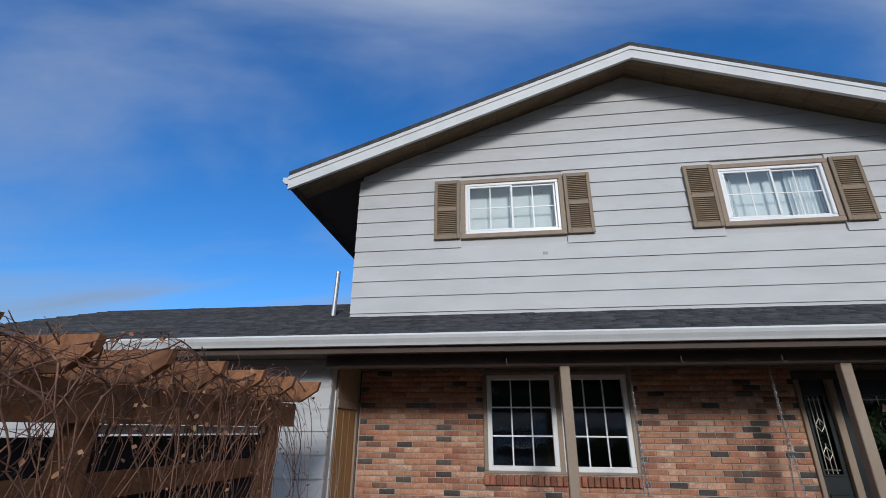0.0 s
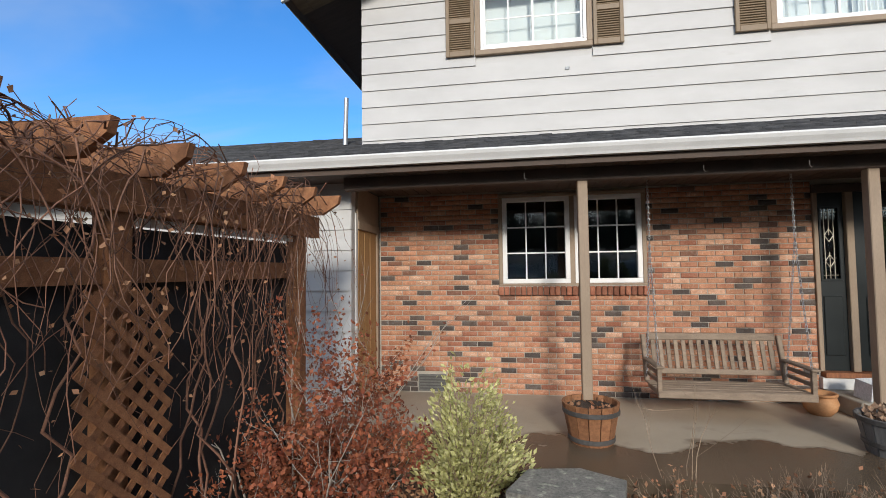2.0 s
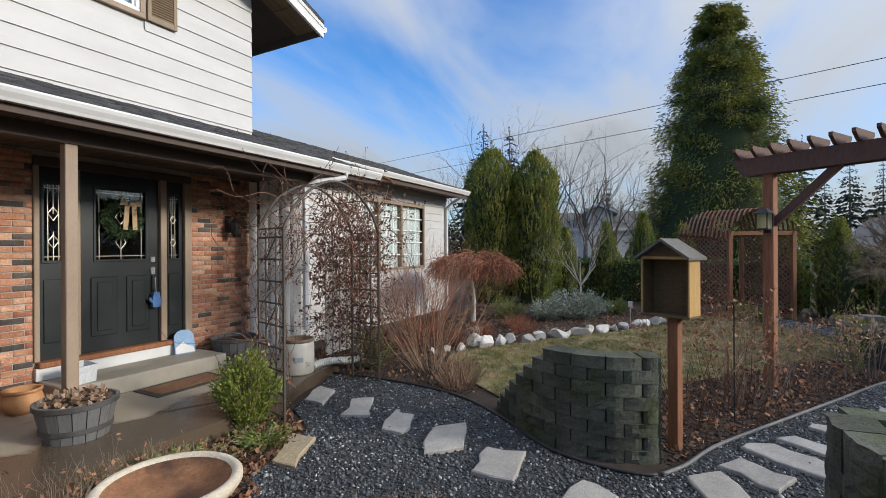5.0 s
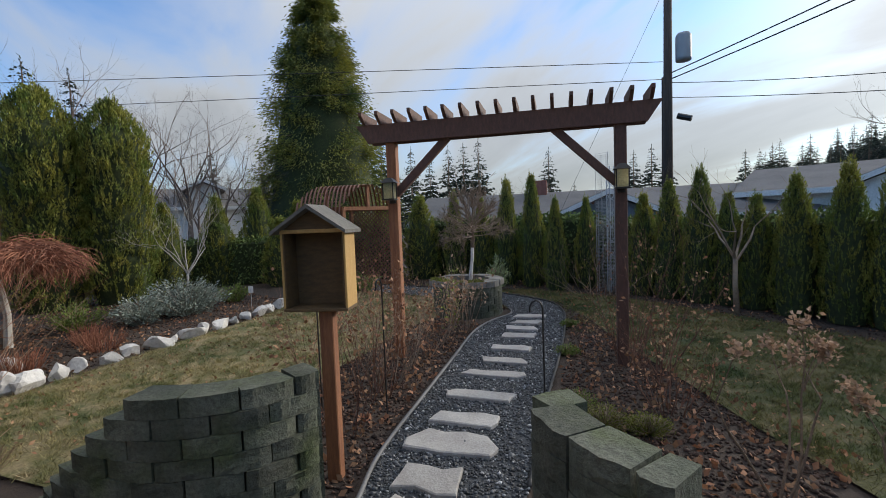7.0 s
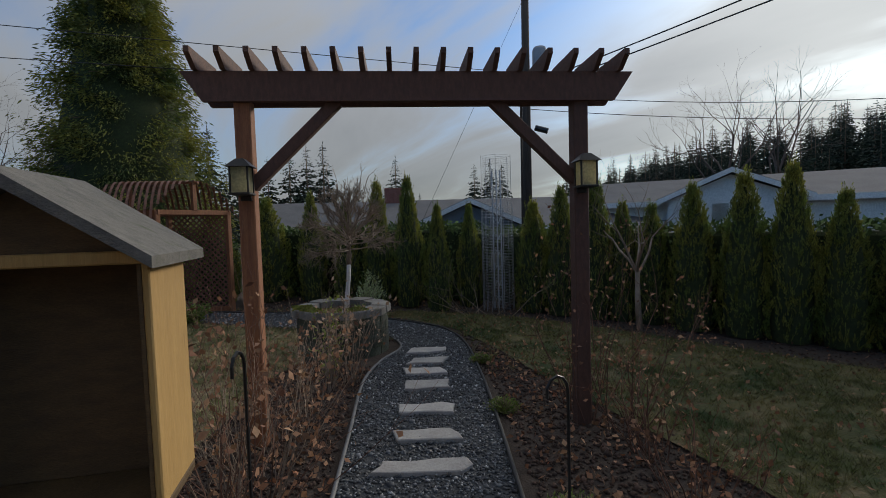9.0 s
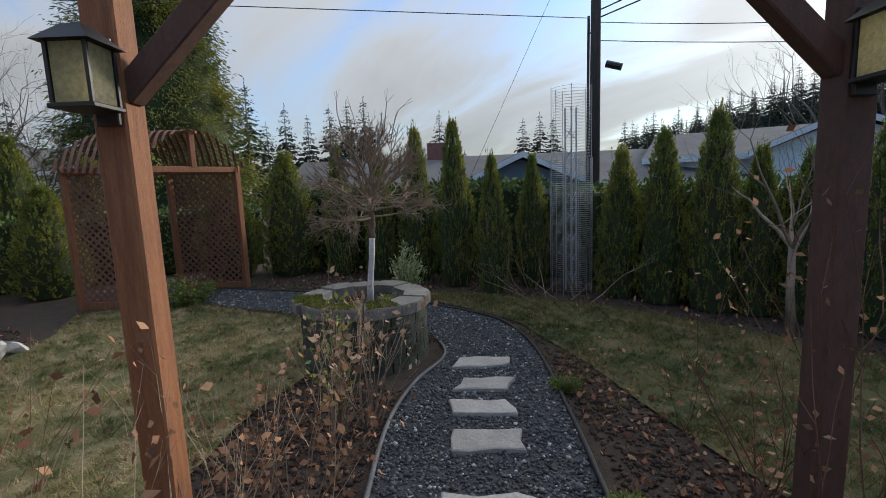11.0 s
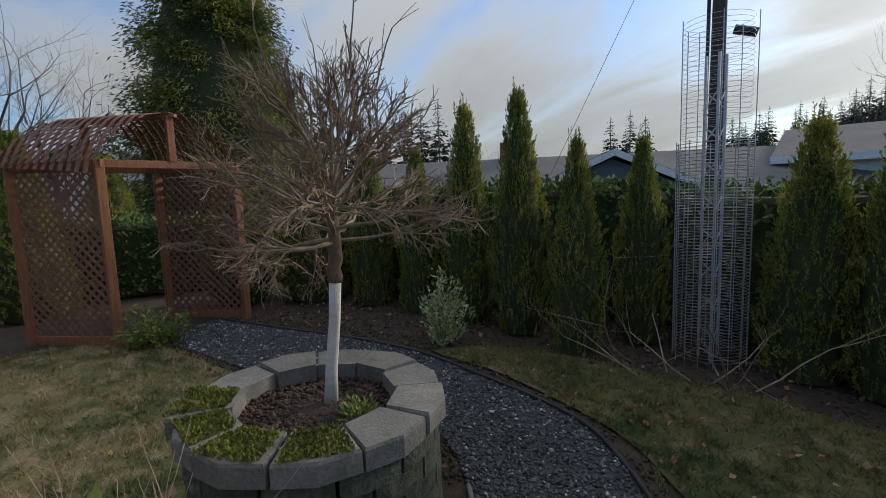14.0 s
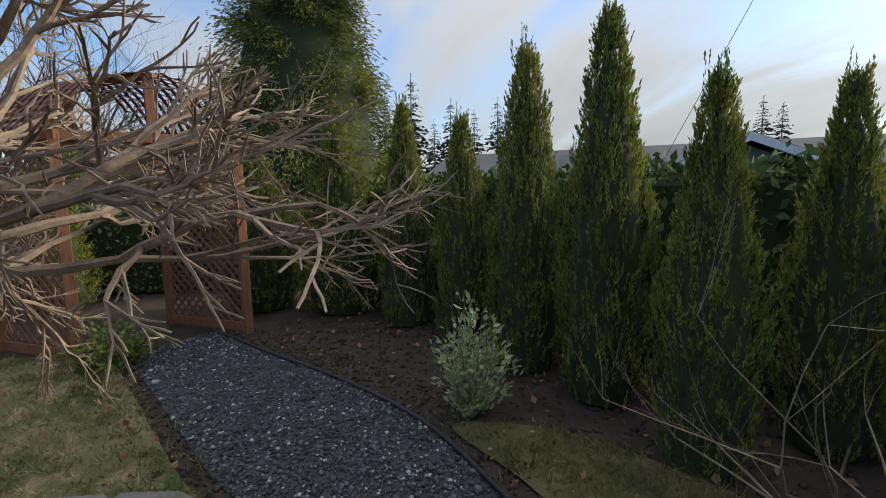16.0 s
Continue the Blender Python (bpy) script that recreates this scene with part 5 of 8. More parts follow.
part("ring", np_mesh("ring", leaf_quads(c, .06, rg, 0, 5), 4, "wreath"), None, wr)
part("hoop", MB().tube([(.18 * math.cos(t), 0, .18 * math.sin(t)) for t in [6.283 * i / 24 for i in range(25)]], .02, 6), "wreath", wr)
part("bow", MB().add([(0, -.05, .12), (.1, -.06, .19), (.13, -.06, .1), (-.1, -.06, .2), (-.13, -.06, .11)], [(0, 1, 2), (0, 4, 3)]).tube([(-.02, -.05, .13), (.03, -.06, .13)], .03, 6), "burlap", wr, at=pose(.07, 0, .06))
for x, k in ((.03, .02), (.11, -.01)):
    part("ribbon_tail", MB().box(-.028, .028, -.006, .006, -.3, 0, .003, pose(x, -.05, .17, 0, k * 200, 0)), "burlap", wr)

mitt = thing("blue_mitten", (4.66, WALL - .05, 1.0), "blue felt mitten hanging from the door handle", "ornament")
part("palm", MB().prism([(-.05, 0), (.045, 0), (.05, .1), (.035, .19), (-.035, .19), (-.055, .1)], -.02, .02, "y"), "blue_cloth", mitt)
part("thumb", MB().tube([(-.045, 0, .06), (-.075, 0, .1), (-.075, 0, .13)], [.02, .02, .012], 8), "blue_cloth", mitt)
part("cord", MB().tube([(0, 0, .19), (0, .01, .36)], .004, 5), "burlap", mitt)


def chain(mb, p, q, link=.045):
    p, q = Vector(p), Vector(q)
    n = int((q - p).length / (link * .72))
    for i in range(n):
        c = p.lerp(q, (i + .5) / n)
        u = Vector((1, 0, 0)) if i % 2 else Vector((0, 1, 0))
        pts = []
        for k in range(9):
            a = 2 * math.pi * k / 8
            pts.append(c + u * .011 * math.cos(a) + Vector((0, 0, 1)) * link * .5 * math.sin(a))
        mb.tube(pts, .0032, 4, cap=False)


def swing():
    s = thing("porch_swing", (2.05, 5.55, .5), "weathered wooden porch swing on galvanised chains", "swing bench")
    W = .74
    for i in range(5):
        y = -.24 + i * .1
        part("seat_slat", MB().box(-W, W, y, y + .085, -.012, .012, .006), "bench", s)
    part("front_rail", MB().box(-W, W, -.28, -.25, -.06, .015, .006), "bench", s)
    for x in (-W + .05, 0, W - .05):
        part("seat_bearer", MB().box(x - .02, x + .02, -.25, .25, -.07, -.012, .005), "bench", s)
    back = pose(0, .25, .02, -14, 0, 0)
    part("top_rail", MB().box(-W + .06, W - .06, -.02, .02, .44, .52, .008, back), "bench", s)
    part("bottom_rail", MB().box(-W + .06, W - .06, -.02, .02, .06, .12, .006, back), "bench", s)
    for i in range(16):
        x = -W + .12 + i * (2 * W - .24) / 15
        part("back_slat", MB().box(x - .022, x + .022, -.012, .01, .12, .44, .004, back), "bench", s)
    for x in (-W + .02, W - .02):
        part("back_post", MB().box(x - .025, x + .025, -.024, .024, -.02, .5, .006, back), "bench", s)
        part("arm", MB().box(x - .04, x + .04, -.3, .27, .24, .265, .008), "bench", s)
        part("arm_post", MB().box(x - .022, x + .022, -.27, -.225, 0, .24, .005), "bench", s)
        part("arm_rail", MB().box(x - .012, x + .012, -.225, .2, .08, .12, .004), "bench", s)
        part("arm_rail", MB().box(x - .012, x + .012, -.225, .2, .16, .2, .004), "bench", s)
        mb = MB()
        top = LZ - .17 - .5
        chain(mb, (x, -.02, top), (x, -.04, top - .75))
        chain(mb, (x, -.04, top - .75), (x, -.26, 0))
        chain(mb, (x, -.04, top - .75), (x, .24, .02))
        part("chain", mb, "galv", s, "galvanised steel chain")


swing()

lan = thing("wall_lantern", (5.75, WALL - .02, 2.0), "dark wall lantern half hidden by dry vine", "lantern")
part("plate", MB().box(-.05, .05, -.02, .02, 0, .25, .01), "black", lan)
part("arm", MB().tube([(0, -.02, .2), (0, -.1, .26), (0, -.16, .22)], .012, 6), "black", lan)
part("cage", MB().lathe([(.03, -.02), (.055, .02), (.075, .17), (.085, .18), (.02, .25), (.004, .27)], 6, (0, -.16, -.05)), "black", lan)
part("glass", MB().lathe([(.045, .02), (.066, .165)], 6, (0, -.16, -.05)), "lamp_glass", lan)

cr = thing("stoneware_crock", (5.5, 4.62, PORCH), "cream stoneware crock with a brown rim and faded mark", "crock")
part("jar", MB().lathe([(.001, 0), (.19, 0), (.205, .02), (.205, .36), (.19, .4)], 32), "crock", cr, smooth=True)
part("rim", MB().lathe([(.19, .4), (.2, .41), (.2, .44), (.175, .445), (.17, .38), (.001, .37)], 32), "bark", cr, "brown glazed rim", smooth=True)
part("mark", MB().box(-.05, .05, -.209, -.203, .17, .23, .002, pose(0, 0, 0, 0, 0, -40)), "grey_metal", cr)
pipe = thing("drain_pipe", (5.9, 4.5, PORCH), "white corrugated drain pipe lying by the crock", "pipe")
mb = MB()
pts, rad = [], []
for i in range(60):
    u = i / 59
    pts.append((5.7 + .75 * u, 4.55 - .25 * u, PORCH + .05 + .02 * math.sin(u * 6)))
    rad.append(.052 if i % 2 else .044)
part("tube", mb.tube(pts, rad, 12), "pvc", pipe, world=True)


# ---- plants ----
def leafy_shrub(name, base, r, h, n_stems, n_leaf, size, leaf, label, seed, stem="twig", up=.5, aspect=2.2, taper=.6, category="shrub", bottom=.1):
    """Stems that fan out from the foot, set with many small leaves."""
    s = thing(name, base, label, category)
    rg = np.random.default_rng(seed)
    mb, cs, ds = MB(), [], []
    for i in range(n_stems):
        a, q = rg.uniform(0, 6.28), math.sqrt(rg.uniform(0, 1)) * r
        hh = h * (1 - taper * (q / r) ** 1.5) * rg.uniform(.75, 1.05)
        tip = Vector((q * math.cos(a), q * math.sin(a), hh))
        mid = Vector((tip.x * .55, tip.y * .55, hh * .45))
        pts = [Vector((tip.x * .1, tip.y * .1, 0)), mid, tip]
        mb.tube(pts, [.008, .005, .002], 4, cap=False)
        k = max(3, n_leaf // n_stems)
        u = rg.uniform(bottom, 1, k)
        for t in u:
            p = pts[0].lerp(mid, t * 2) if t < .5 else mid.lerp(tip, t * 2 - 1)
            cs.append(p + Vector(rg.normal(0, size * .7, 3)))
            o = Vector((p.x, p.y, 0)).normalized() if p.xy.length > .01 else Vector((0, 0, 1))
            ds.append(o + Vector((0, 0, up * 2)))
    tagged(part("stem_clump", mb, stem, s), kind="stuff")
    c, d = np.array([tuple(p) for p in cs]), np.array([tuple(p) for p in ds])
    c[:, 2] = np.maximum(c[:, 2], .02)
    tagged(part("foliage", np_mesh("foliage", leaf_quads(c, size, rg, 0, aspect, d, .9), 4, leaf), None, s), kind="stuff")
    return s


def twiggy(name, base, r, h, stems, label, seed, material="twig", depth=1, thick=.005, category="shrub", leaves=None, n_leaf=0, size=.03, lean=.35, spread=.35):
    """A clump of bare upright twigs, with a few dead leaves if wanted."""
    s = thing(name, base, label, category)
    rg = np.random.default_rng(seed)
    mb, tips = MB(), []
    for i in range(stems):
        a, q = rg.uniform(0, 6.28), math.sqrt(rg.uniform(0, 1)) * r * .45
        p = Vector((q * math.cos(a), q * math.sin(a), 0))
        d = Vector((math.cos(a) * lean * q / r * 3, math.sin(a) * lean * q / r * 3, 1)) + Vector(rg.normal(0, .12, 3))
        branch(mb, rg, p, d, h * rg.uniform(.5, .8), thick, depth, tips, .2, (2, 3), .6, .15, 4, 3, spread)
    tagged(part("stem_clump", mb, material, s), kind="stuff")
    if leaves:
        idx = rg.integers(0, len(tips), n_leaf)
        c = np.array([tuple(tips[i][0] - tips[i][1] * rg.uniform(0, h * .5)) for i in idx]) + rg.normal(0, size * .8, (n_leaf, 3))
        c[:, 2] = np.maximum(c[:, 2], .02)
        tagged(part("foliage", np_mesh("foliage", leaf_quads(c, size, rg, .1, 1.6), 4, leaves), None, s), kind="stuff")
    return s


leafy_shrub("variegated_euonymus", (-.5, 3.75, 0), .5, 1.15, 110, 6500, .055, "varieg", "cream and green variegated evergreen shrub by the porch", 31, taper=.75, category="shrub")
leafy_shrub("boxwood", (4.2, 3.95, 0), .31, .86, 110, 9500, .04, "box_leaf", "small bright green boxwood at the porch edge", 32, taper=.5)
for i, (x, y, r, h, n, k, text) in enumerate([(-1.5, 2.95, .6, .95, 16, 6500, "tall sparse shrub with curled red-brown leaves before the pergola"), (-1.45, 3.25, .6, .55, 16, 5200, "low shrub with curled red-brown leaves by the white wall"), (-1.2, 2.5, .5, .4, 16, 3600, "low spreading shrub with curled red-brown leaves")]):
    twiggy("red_barberry", (x, y, 0), r, h, n, text, 33 + i, "pale_bark", 3, .008, leaves="red_leaf", n_leaf=k, size=.034, lean=.5, spread=.5)
twiggy("bare_climber", (-1.6, 3.6, 0), .4, 1.5, 6, "thin bare shrub with sparse maroon leaves", 35, "pale_bark", 2, .009, leaves="red_leaf", n_leaf=120, size=.04, spread=.4)
for i, (x, y, r, h, n) in enumerate([(1.5, 3.2, .5, .38, 90), (2.5, 3.45, .45, .4, 90), (1.0, 3.55, .3, .3, 50), (2.9, 1.55, .45, .3, 80), (1.9, 3.65, .4, .34, 70), (3.1, 3.55, .4, .3, 70), (.75, 3.1, .35, .32, 60)]):
    twiggy("dry_perennial", (x, y, 0), r, h, n, "cut-back grey-brown perennial stems in the bed", 50 + i, "twig", 1, .003, leaves="leaf_dead", n_leaf=190, size=.036, lean=.9)
for i, (x, y, r, h) in enumerate([(1.9, 3.2, .35, .14), (3.4, 3.6, .4, .16), (4.0, 3.5, .3, .14), (2.6, 2.6, .3, .12), (3.2, 3.75, .4, .12)]):
    leafy_shrub("ground_cover", (x, y, 0), r, h, 60, 1100, .035, "green_leaf", "low green ground cover among brown leaves", 60 + i, taper=.3, up=.2, category="ground cover")
leafy_shrub("heather", (3.15, 1.75, 0), .3, .3, 70, 1800, .03, "green_leaf", "low yellow-green heather with dry tips", 66, taper=.4)
twiggy("heather", (3.25, 1.6, 0), .33, .3, 110, "tan dry heather stems", 67, "bloom", 1, .003, lean=.8)
twiggy("dry_sapling", (1.15, 4.0, 0), .3, .85, 4, "thin bare sapling twigs before the porch", 68, "twig", 2, .004, spread=.5)

# bird bath
bb = thing("bird_bath", (2.26, 2.01, 0), "tan cast-stone bird bath with a rust-stained bowl", "bird bath")
bb.scale = (.95, .95, 1)
part("base", MB().lathe([(.001, 0), (.17, 0), (.17, .05), (.13, .08), (.09, .12), (.075, .3), (.08, .5), (.1, .58), (.125, .62), (.125, .645), (.1, .66)], 32), "bath", bb, smooth=True)
part("bowl", MB().lathe([(.1, .655), (.15, .675), (.23, .712), (.278, .75), (.293, .772), (.292, .79), (.278, .802), (.258, .801), (.246, .788)], 40), "bath", bb, smooth=True)
part("basin", MB().lathe([(.248, .789), (.225, .768), (.16, .748), (.08, .738), (.001, .736)], 40), "rust", bb, "rust-stained dry basin", smooth=True)


# ---- vine pergola on the west side ----
perg = thing("vine_pergola", (-2, 2.2, 0), "brown wooden pergola overgrown with bare tangled vines", "pergola")
for x, y in ((-1.9, 3.7), (-2.0, 2.05), (-2.1, .4), (-2.2, -1.2)):
    part("post", MB().box(x - .06, x + .06, y - .06, y + .06, 0, 2.12, .008), "old_cedar", perg, world=True)
for xo in (-.08, .05):
    part("beam", MB().prism([(-1.9 + xo, 3.95), (-2.22 + xo, -1.6), (-2.18 + xo, -1.6), (-1.86 + xo, 3.95)], 2.08, 2.26), "old_cedar", perg, world=True)
part("mid_rail", MB().prism([(-1.93, 3.64), (-2.2, -1.2), (-2.16, -1.2), (-1.89, 3.64)], 1.74, 1.86), "old_cedar", perg, world=True)
for i in range(13):
    y = 3.85 - i * .42
    x = -1.9 - (3.7 - y) * .06
    part("rafter", MB().prism([(x - 1.2, 2.27), (x + .16, 2.27), (x + .3, 2.36), (x + .32, 2.43), (x - 1.2, 2.43)], y - .022, y + .022, "y"), "old_cedar", perg, world=True)
part("shade_cloth", MB().prism([(-1.96, 3.64), (-2.24, -1.2), (-2.235, -1.2), (-1.955, 3.64)], .02, 2.02), "screen", perg, "black shade cloth", world=True)
part("white_strip", MB().prism([(-1.9, 3.6), (-2.05, 2.15), (-2.03, 2.15), (-1.88, 3.6)], 2.03, 2.075), "trim_white", perg, "white metal strip under the beam", world=True)


def lattice_panel(name, parent, p, u, v, w, h, material, step=.095, lath=.034, label=""):
    """Crossed laths over a rectangle w by h that starts at p and runs along u and v."""
    p, u, v = Vector(p), Vector(u).normalized(), Vector(v).normalized()
    nrm = u.cross(v)
    hold = part(name, MB(), material, parent, label, world=True)
    for s, off in ((1, 0), (-1, .008)):
        k = -h if s > 0 else 0
        while k < w + (h if s < 0 else 0):
            # the line x = k + s * y inside the rectangle
            ya, yb = sorted(((0 - k) / s, (w - k) / s))
            ya, yb = max(0, ya), min(h, yb)
            if yb - ya > .02:
                a = p + u * (k + s * ya) + v * ya + nrm * off
                b = p + u * (k + s * yb) + v * yb + nrm * off
                d = (b - a).normalized()
                sd = nrm.cross(d) * lath * .5
                t = nrm * .007
                q = [a - sd, a + sd, b + sd, b - sd]
                part("lath", MB().add(q + [x + t for x in q], [(0, 1, 2, 3), (7, 6, 5, 4), (0, 4, 5, 1), (1, 5, 6, 2), (2, 6, 7, 3), (3, 7, 4, 0)]), material, hold, world=True)
            k += step * 1.414
    return hold


lattice_panel("lattice_panel", perg, (-1.88, 2.3, .05), (-.06, -1, 0), (0, 0, 1), .5, 1.66, "old_cedar", .085, .036, "reddish-brown diagonal lattice panel")

rg = np.random.default_rng(12)
mb, cs = MB(), []
for i in range(540):
    y = rg.uniform(-1.2, 3.6)
    x = -1.88 - (3.7 - y) * .06 + rg.normal(.05, .13)
    z = rg.uniform(2.1, 2.5)
    p, d = Vector((x, y, z)), Vector((rg.normal(.25, .35), rg.normal(0, .6), rg.normal(.25, .5)))
    pts = [p.copy()]
    for k in range(int(rg.integers(8, 18))):
        d = (d * .8 + Vector((rg.normal(0, .16), rg.normal(0, .3), rg.normal(-.2, .24)))).normalized()
        p = p + d * rg.uniform(.07, .15)
        p.x = min(max(p.x, -2.5), -1.68)
        p.z = min(p.z, 2.42 + .08 * math.sin(p.y * 5 + p.x * 9))
        if p.z < .05:
            break
        pts.append(p.copy())
    if len(pts) > 3:
        r0 = rg.choice([.0018, .0025, .0035, .005])
        mb.tube(pts, [r0 * (1 - .6 * j / len(pts)) for j in range(len(pts))], 4, cap=False)
        if rg.uniform() < .5:
            cs += [tuple(q) for q in pts[1::2]]
for i in range(120):   # short twigs above the beam
    y = rg.uniform(-1.2, 3.9)
    p = Vector((-1.95 - (3.7 - y) * .06 + rg.normal(0, .15), y, 2.3))
    d = Vector((rg.normal(0, .5), rg.normal(0, .5), 1))
    pts = [p.copy()]
    for k in range(6):
        d = (d + Vector(rg.normal(0, .45, 3))).normalized()
        p = p + d * .042
        pts.append(p.copy())
    mb.tube(pts, .0018, 3, cap=False)
for i in range(22):   # thick old stems from the ground
    y = rg.uniform(-.8, 3.6)
    p = Vector((-1.8 - (3.7 - y) * .06, y, .02))
    pts = [p.copy()]
    for k in range(16):
        p = p + Vector((rg.normal(0, .03), rg.normal(0, .06), .145))
        pts.append(p.copy())
    mb.tube(pts, [.009 - .0003 * k for k in range(len(pts))], 5, cap=False)
vine = tagged(new("bare_vine", mb.mesh("bare_vine", "vine", True)), "tangle of bare brown vine stems over the pergola", "vine", kind="stuff")
c = np.array(cs) + rg.normal(0, .02, (len(cs), 3))
tagged(new("dry_vine_leaves", np_mesh("dry_vine_leaves", leaf_quads(c, .03, rg, 0, 1.5), 4, "leaf_dead")), "small dry leaves and seed heads on the vine", "vine", kind="stuff")
vp = thing("vent_pipe", (-2.6, 6.6, LZ + (6.6 - EAVE) * LS), "thin grey vent pipe on the shingle roof", "pipe")
part("tube", MB().tube([(0, 0, 0), (.02, 0, .72)], .035, 10), "galv", vp)


# ---- arch trellis by the porch ----
tr = thing("arch_trellis", (5.2, 3.9, 0), "rusted metal garden arch with bare climbing vines", "trellis")
FEET = [((4.35, 3.62), (6.0, 3.7)), ((4.5, 4.15), (6.08, 4.2))]
for (l, r_) in FEET:
    l, r_ = Vector((*l, 0)), Vector((*r_, 0))
    mb = MB()
    pts = [l] + [l + Vector((0, 0, z)) for z in (1.0, 1.95)]
    for i in range(1, 12):
        u = i / 12
        q = l.lerp(r_, u)
        pts.append(q + Vector((0, 0, 1.95 + .55 * math.sin(math.pi * u) ** .7)))
    pts += [r_ + Vector((0, 0, z)) for z in (1.95, 1.0, 0)]
    part("hoop", mb.tube(pts, .016, 6), "iron", tr, world=True)
for side in (0, 1):
    a, b = Vector((*FEET[0][side], 0)), Vector((*FEET[1][side], 0))
    for z in (.1, .32, .54, .76, .98, 1.2, 1.42, 1.64, 1.86, 1.95):
        part("rung", MB().tube([a + Vector((0, 0, z)), b + Vector((0, 0, z))], .009, 5), "iron", tr, world=True)
    m = a.lerp(b, .5)
    for u in (.3, .7):
        q = a.lerp(b, u)
        part("bar", MB().tube([q + Vector((0, 0, .02)), q + Vector((0, 0, 1.95))], .008, 5), "iron", tr, world=True)
    part("scroll", MB().tube([m + (b - a) * .22 * math.sin(z * 9) + Vector((0, 0, z)) for z in [.1 + .06 * i for i in range(31)]], .008, 5), "iron", tr, world=True)
for u in (.2, .4, .6, .8):
    p, q = [Vector((*f[0], 0)).lerp(Vector((*f[1], 0)), u) + Vector((0, 0, 1.95 + .55 * math.sin(math.pi * u) ** .7)) for f in FEET]
    part("rung", MB().tube([p, q], .006, 5), "iron", tr, world=True)
rg = np.random.default_rng(14)


def vine_mass(name, label, spots, n, seed, leaves=0, length=(8, 16), drop=-.05, mat_="vine", step=.09, size=.04, leafmat="leaf_dead"):
    rg = np.random.default_rng(seed)
    mb, cs = MB(), []
    for i in range(n):
        p = Vector(spots(rg))
        d = Vector(rg.normal(0, .6, 3)) + Vector((0, 0, .2))
        pts = [p.copy()]
        for k in range(int(rg.integers(*length))):
            d = (d * .85 + Vector((rg.normal(0, .25), rg.normal(0, .2), rg.normal(drop, .3)))).normalized()
            p = p + d * step
            p.z = max(p.z, .05)
            pts.append(p.copy())
            cs.append(tuple(p))
        mb.tube(pts, [.005 * (1 - .6 * j / len(pts)) for j in range(len(pts))], 4, cap=False)
    v = tagged(new(name, mb.mesh(name, mat_, True)), label, "vine", kind="stuff")
    if leaves:
        c = np.array(cs)[rg.integers(0, len(cs), leaves)] + rg.normal(0, .03, (leaves, 3))
        tagged(new(name + "_leaves", np_mesh(name, leaf_quads(c, size, rg, -.2, 1.5), 4, leafmat)), "dry brown leaves hanging in the vine", "vine", kind="stuff")
    return v


vine_mass("climbing_vine", "bare grey vine woven through the metal arch", lambda g: (g.uniform(4.6, 6.1), g.uniform(3.7, 4.2), g.uniform(1.9, 2.3)), 80, 15, 160, drop=-.12, leafmat="leaf_brown")
vine_mass("climbing_vine", "dry brown vine on the right of the arch", lambda g: (g.uniform(5.95, 6.2), g.uniform(3.7, 4.3), g.uniform(.1, 2.0)), 90, 16, 1300, drop=.0, leafmat="leaf_brown")
vine_mass("screen_vine", "dry brown vine covering the white screen", lambda g: (g.uniform(6.3, 7.5), g.uniform(4.95, 5.08), g.uniform(.1, 2.4)), 230, 17, 5200, drop=.0, size=.05, leafmat="leaf_brown")
vine_mass("screen_vine", "thin dry vine on the peeling white boards", lambda g: (g.uniform(6.0, 6.09), g.uniform(5.2, 6.3), g.uniform(.1, 2.6)), 36, 18, 160, drop=.05)
vine_mass("lantern_vine", "dry vine sprig around the wall lantern", lambda g: (g.uniform(5.6, 6.05), g.uniform(6.1, 6.28), g.uniform(2.0, 2.6)), 30, 19, 120)
vine_mass("arch_vine", "thin bare vine on the left arch side", lambda g: (g.uniform(4.3, 4.55), g.uniform(3.6, 4.2), g.uniform(.05, 1.6)), 26, 20, 40, drop=.25)


# ---- split-block walls beside the path ----
def split_block(L, D, H, seed):
    """A concrete block with a rough, bulged front at y = 0 and narrower back."""
    r = np.random.default_rng(seed)
    mb = MB()
    n, m_ = 5, 3
    front = [[(-L / 2 + L * i / n, -.012 * math.sin(math.pi * i / n) + (r.normal(0, .004) if 0 < i < n else .006), H * j / m_ * .985) for i in range(n + 1)] for j in range(m_ + 1)]
    v = [p for row in front for p in row]
    f = [(j * (n + 1) + i, j * (n + 1) + i + 1, (j + 1) * (n + 1) + i + 1, (j + 1) * (n + 1) + i) for j in range(m_) for i in range(n)]
    k = len(v)
    v += [(-L * .42, D, 0), (L * .42, D, 0), (L * .42, D, H * .985), (-L * .42, D, H * .985)]
    top = m_ * (n + 1)
    f += [tuple([top + i for i in range(n + 1)] + [k + 2, k + 3]), tuple([i for i in range(n, -1, -1)] + [k, k + 1]), (k + 1, k, k + 3, k + 2), tuple([j * (n + 1) for j in range(m_, -1, -1)] + [k, k + 3]), tuple([j * (n + 1) + n for j in range(m_ + 1)] + [k + 2, k + 1])]
    return mb.add(v, f).mesh("block", "block")


BLOCKS = [split_block(.275, .2, .105, s) for s in range(6)]


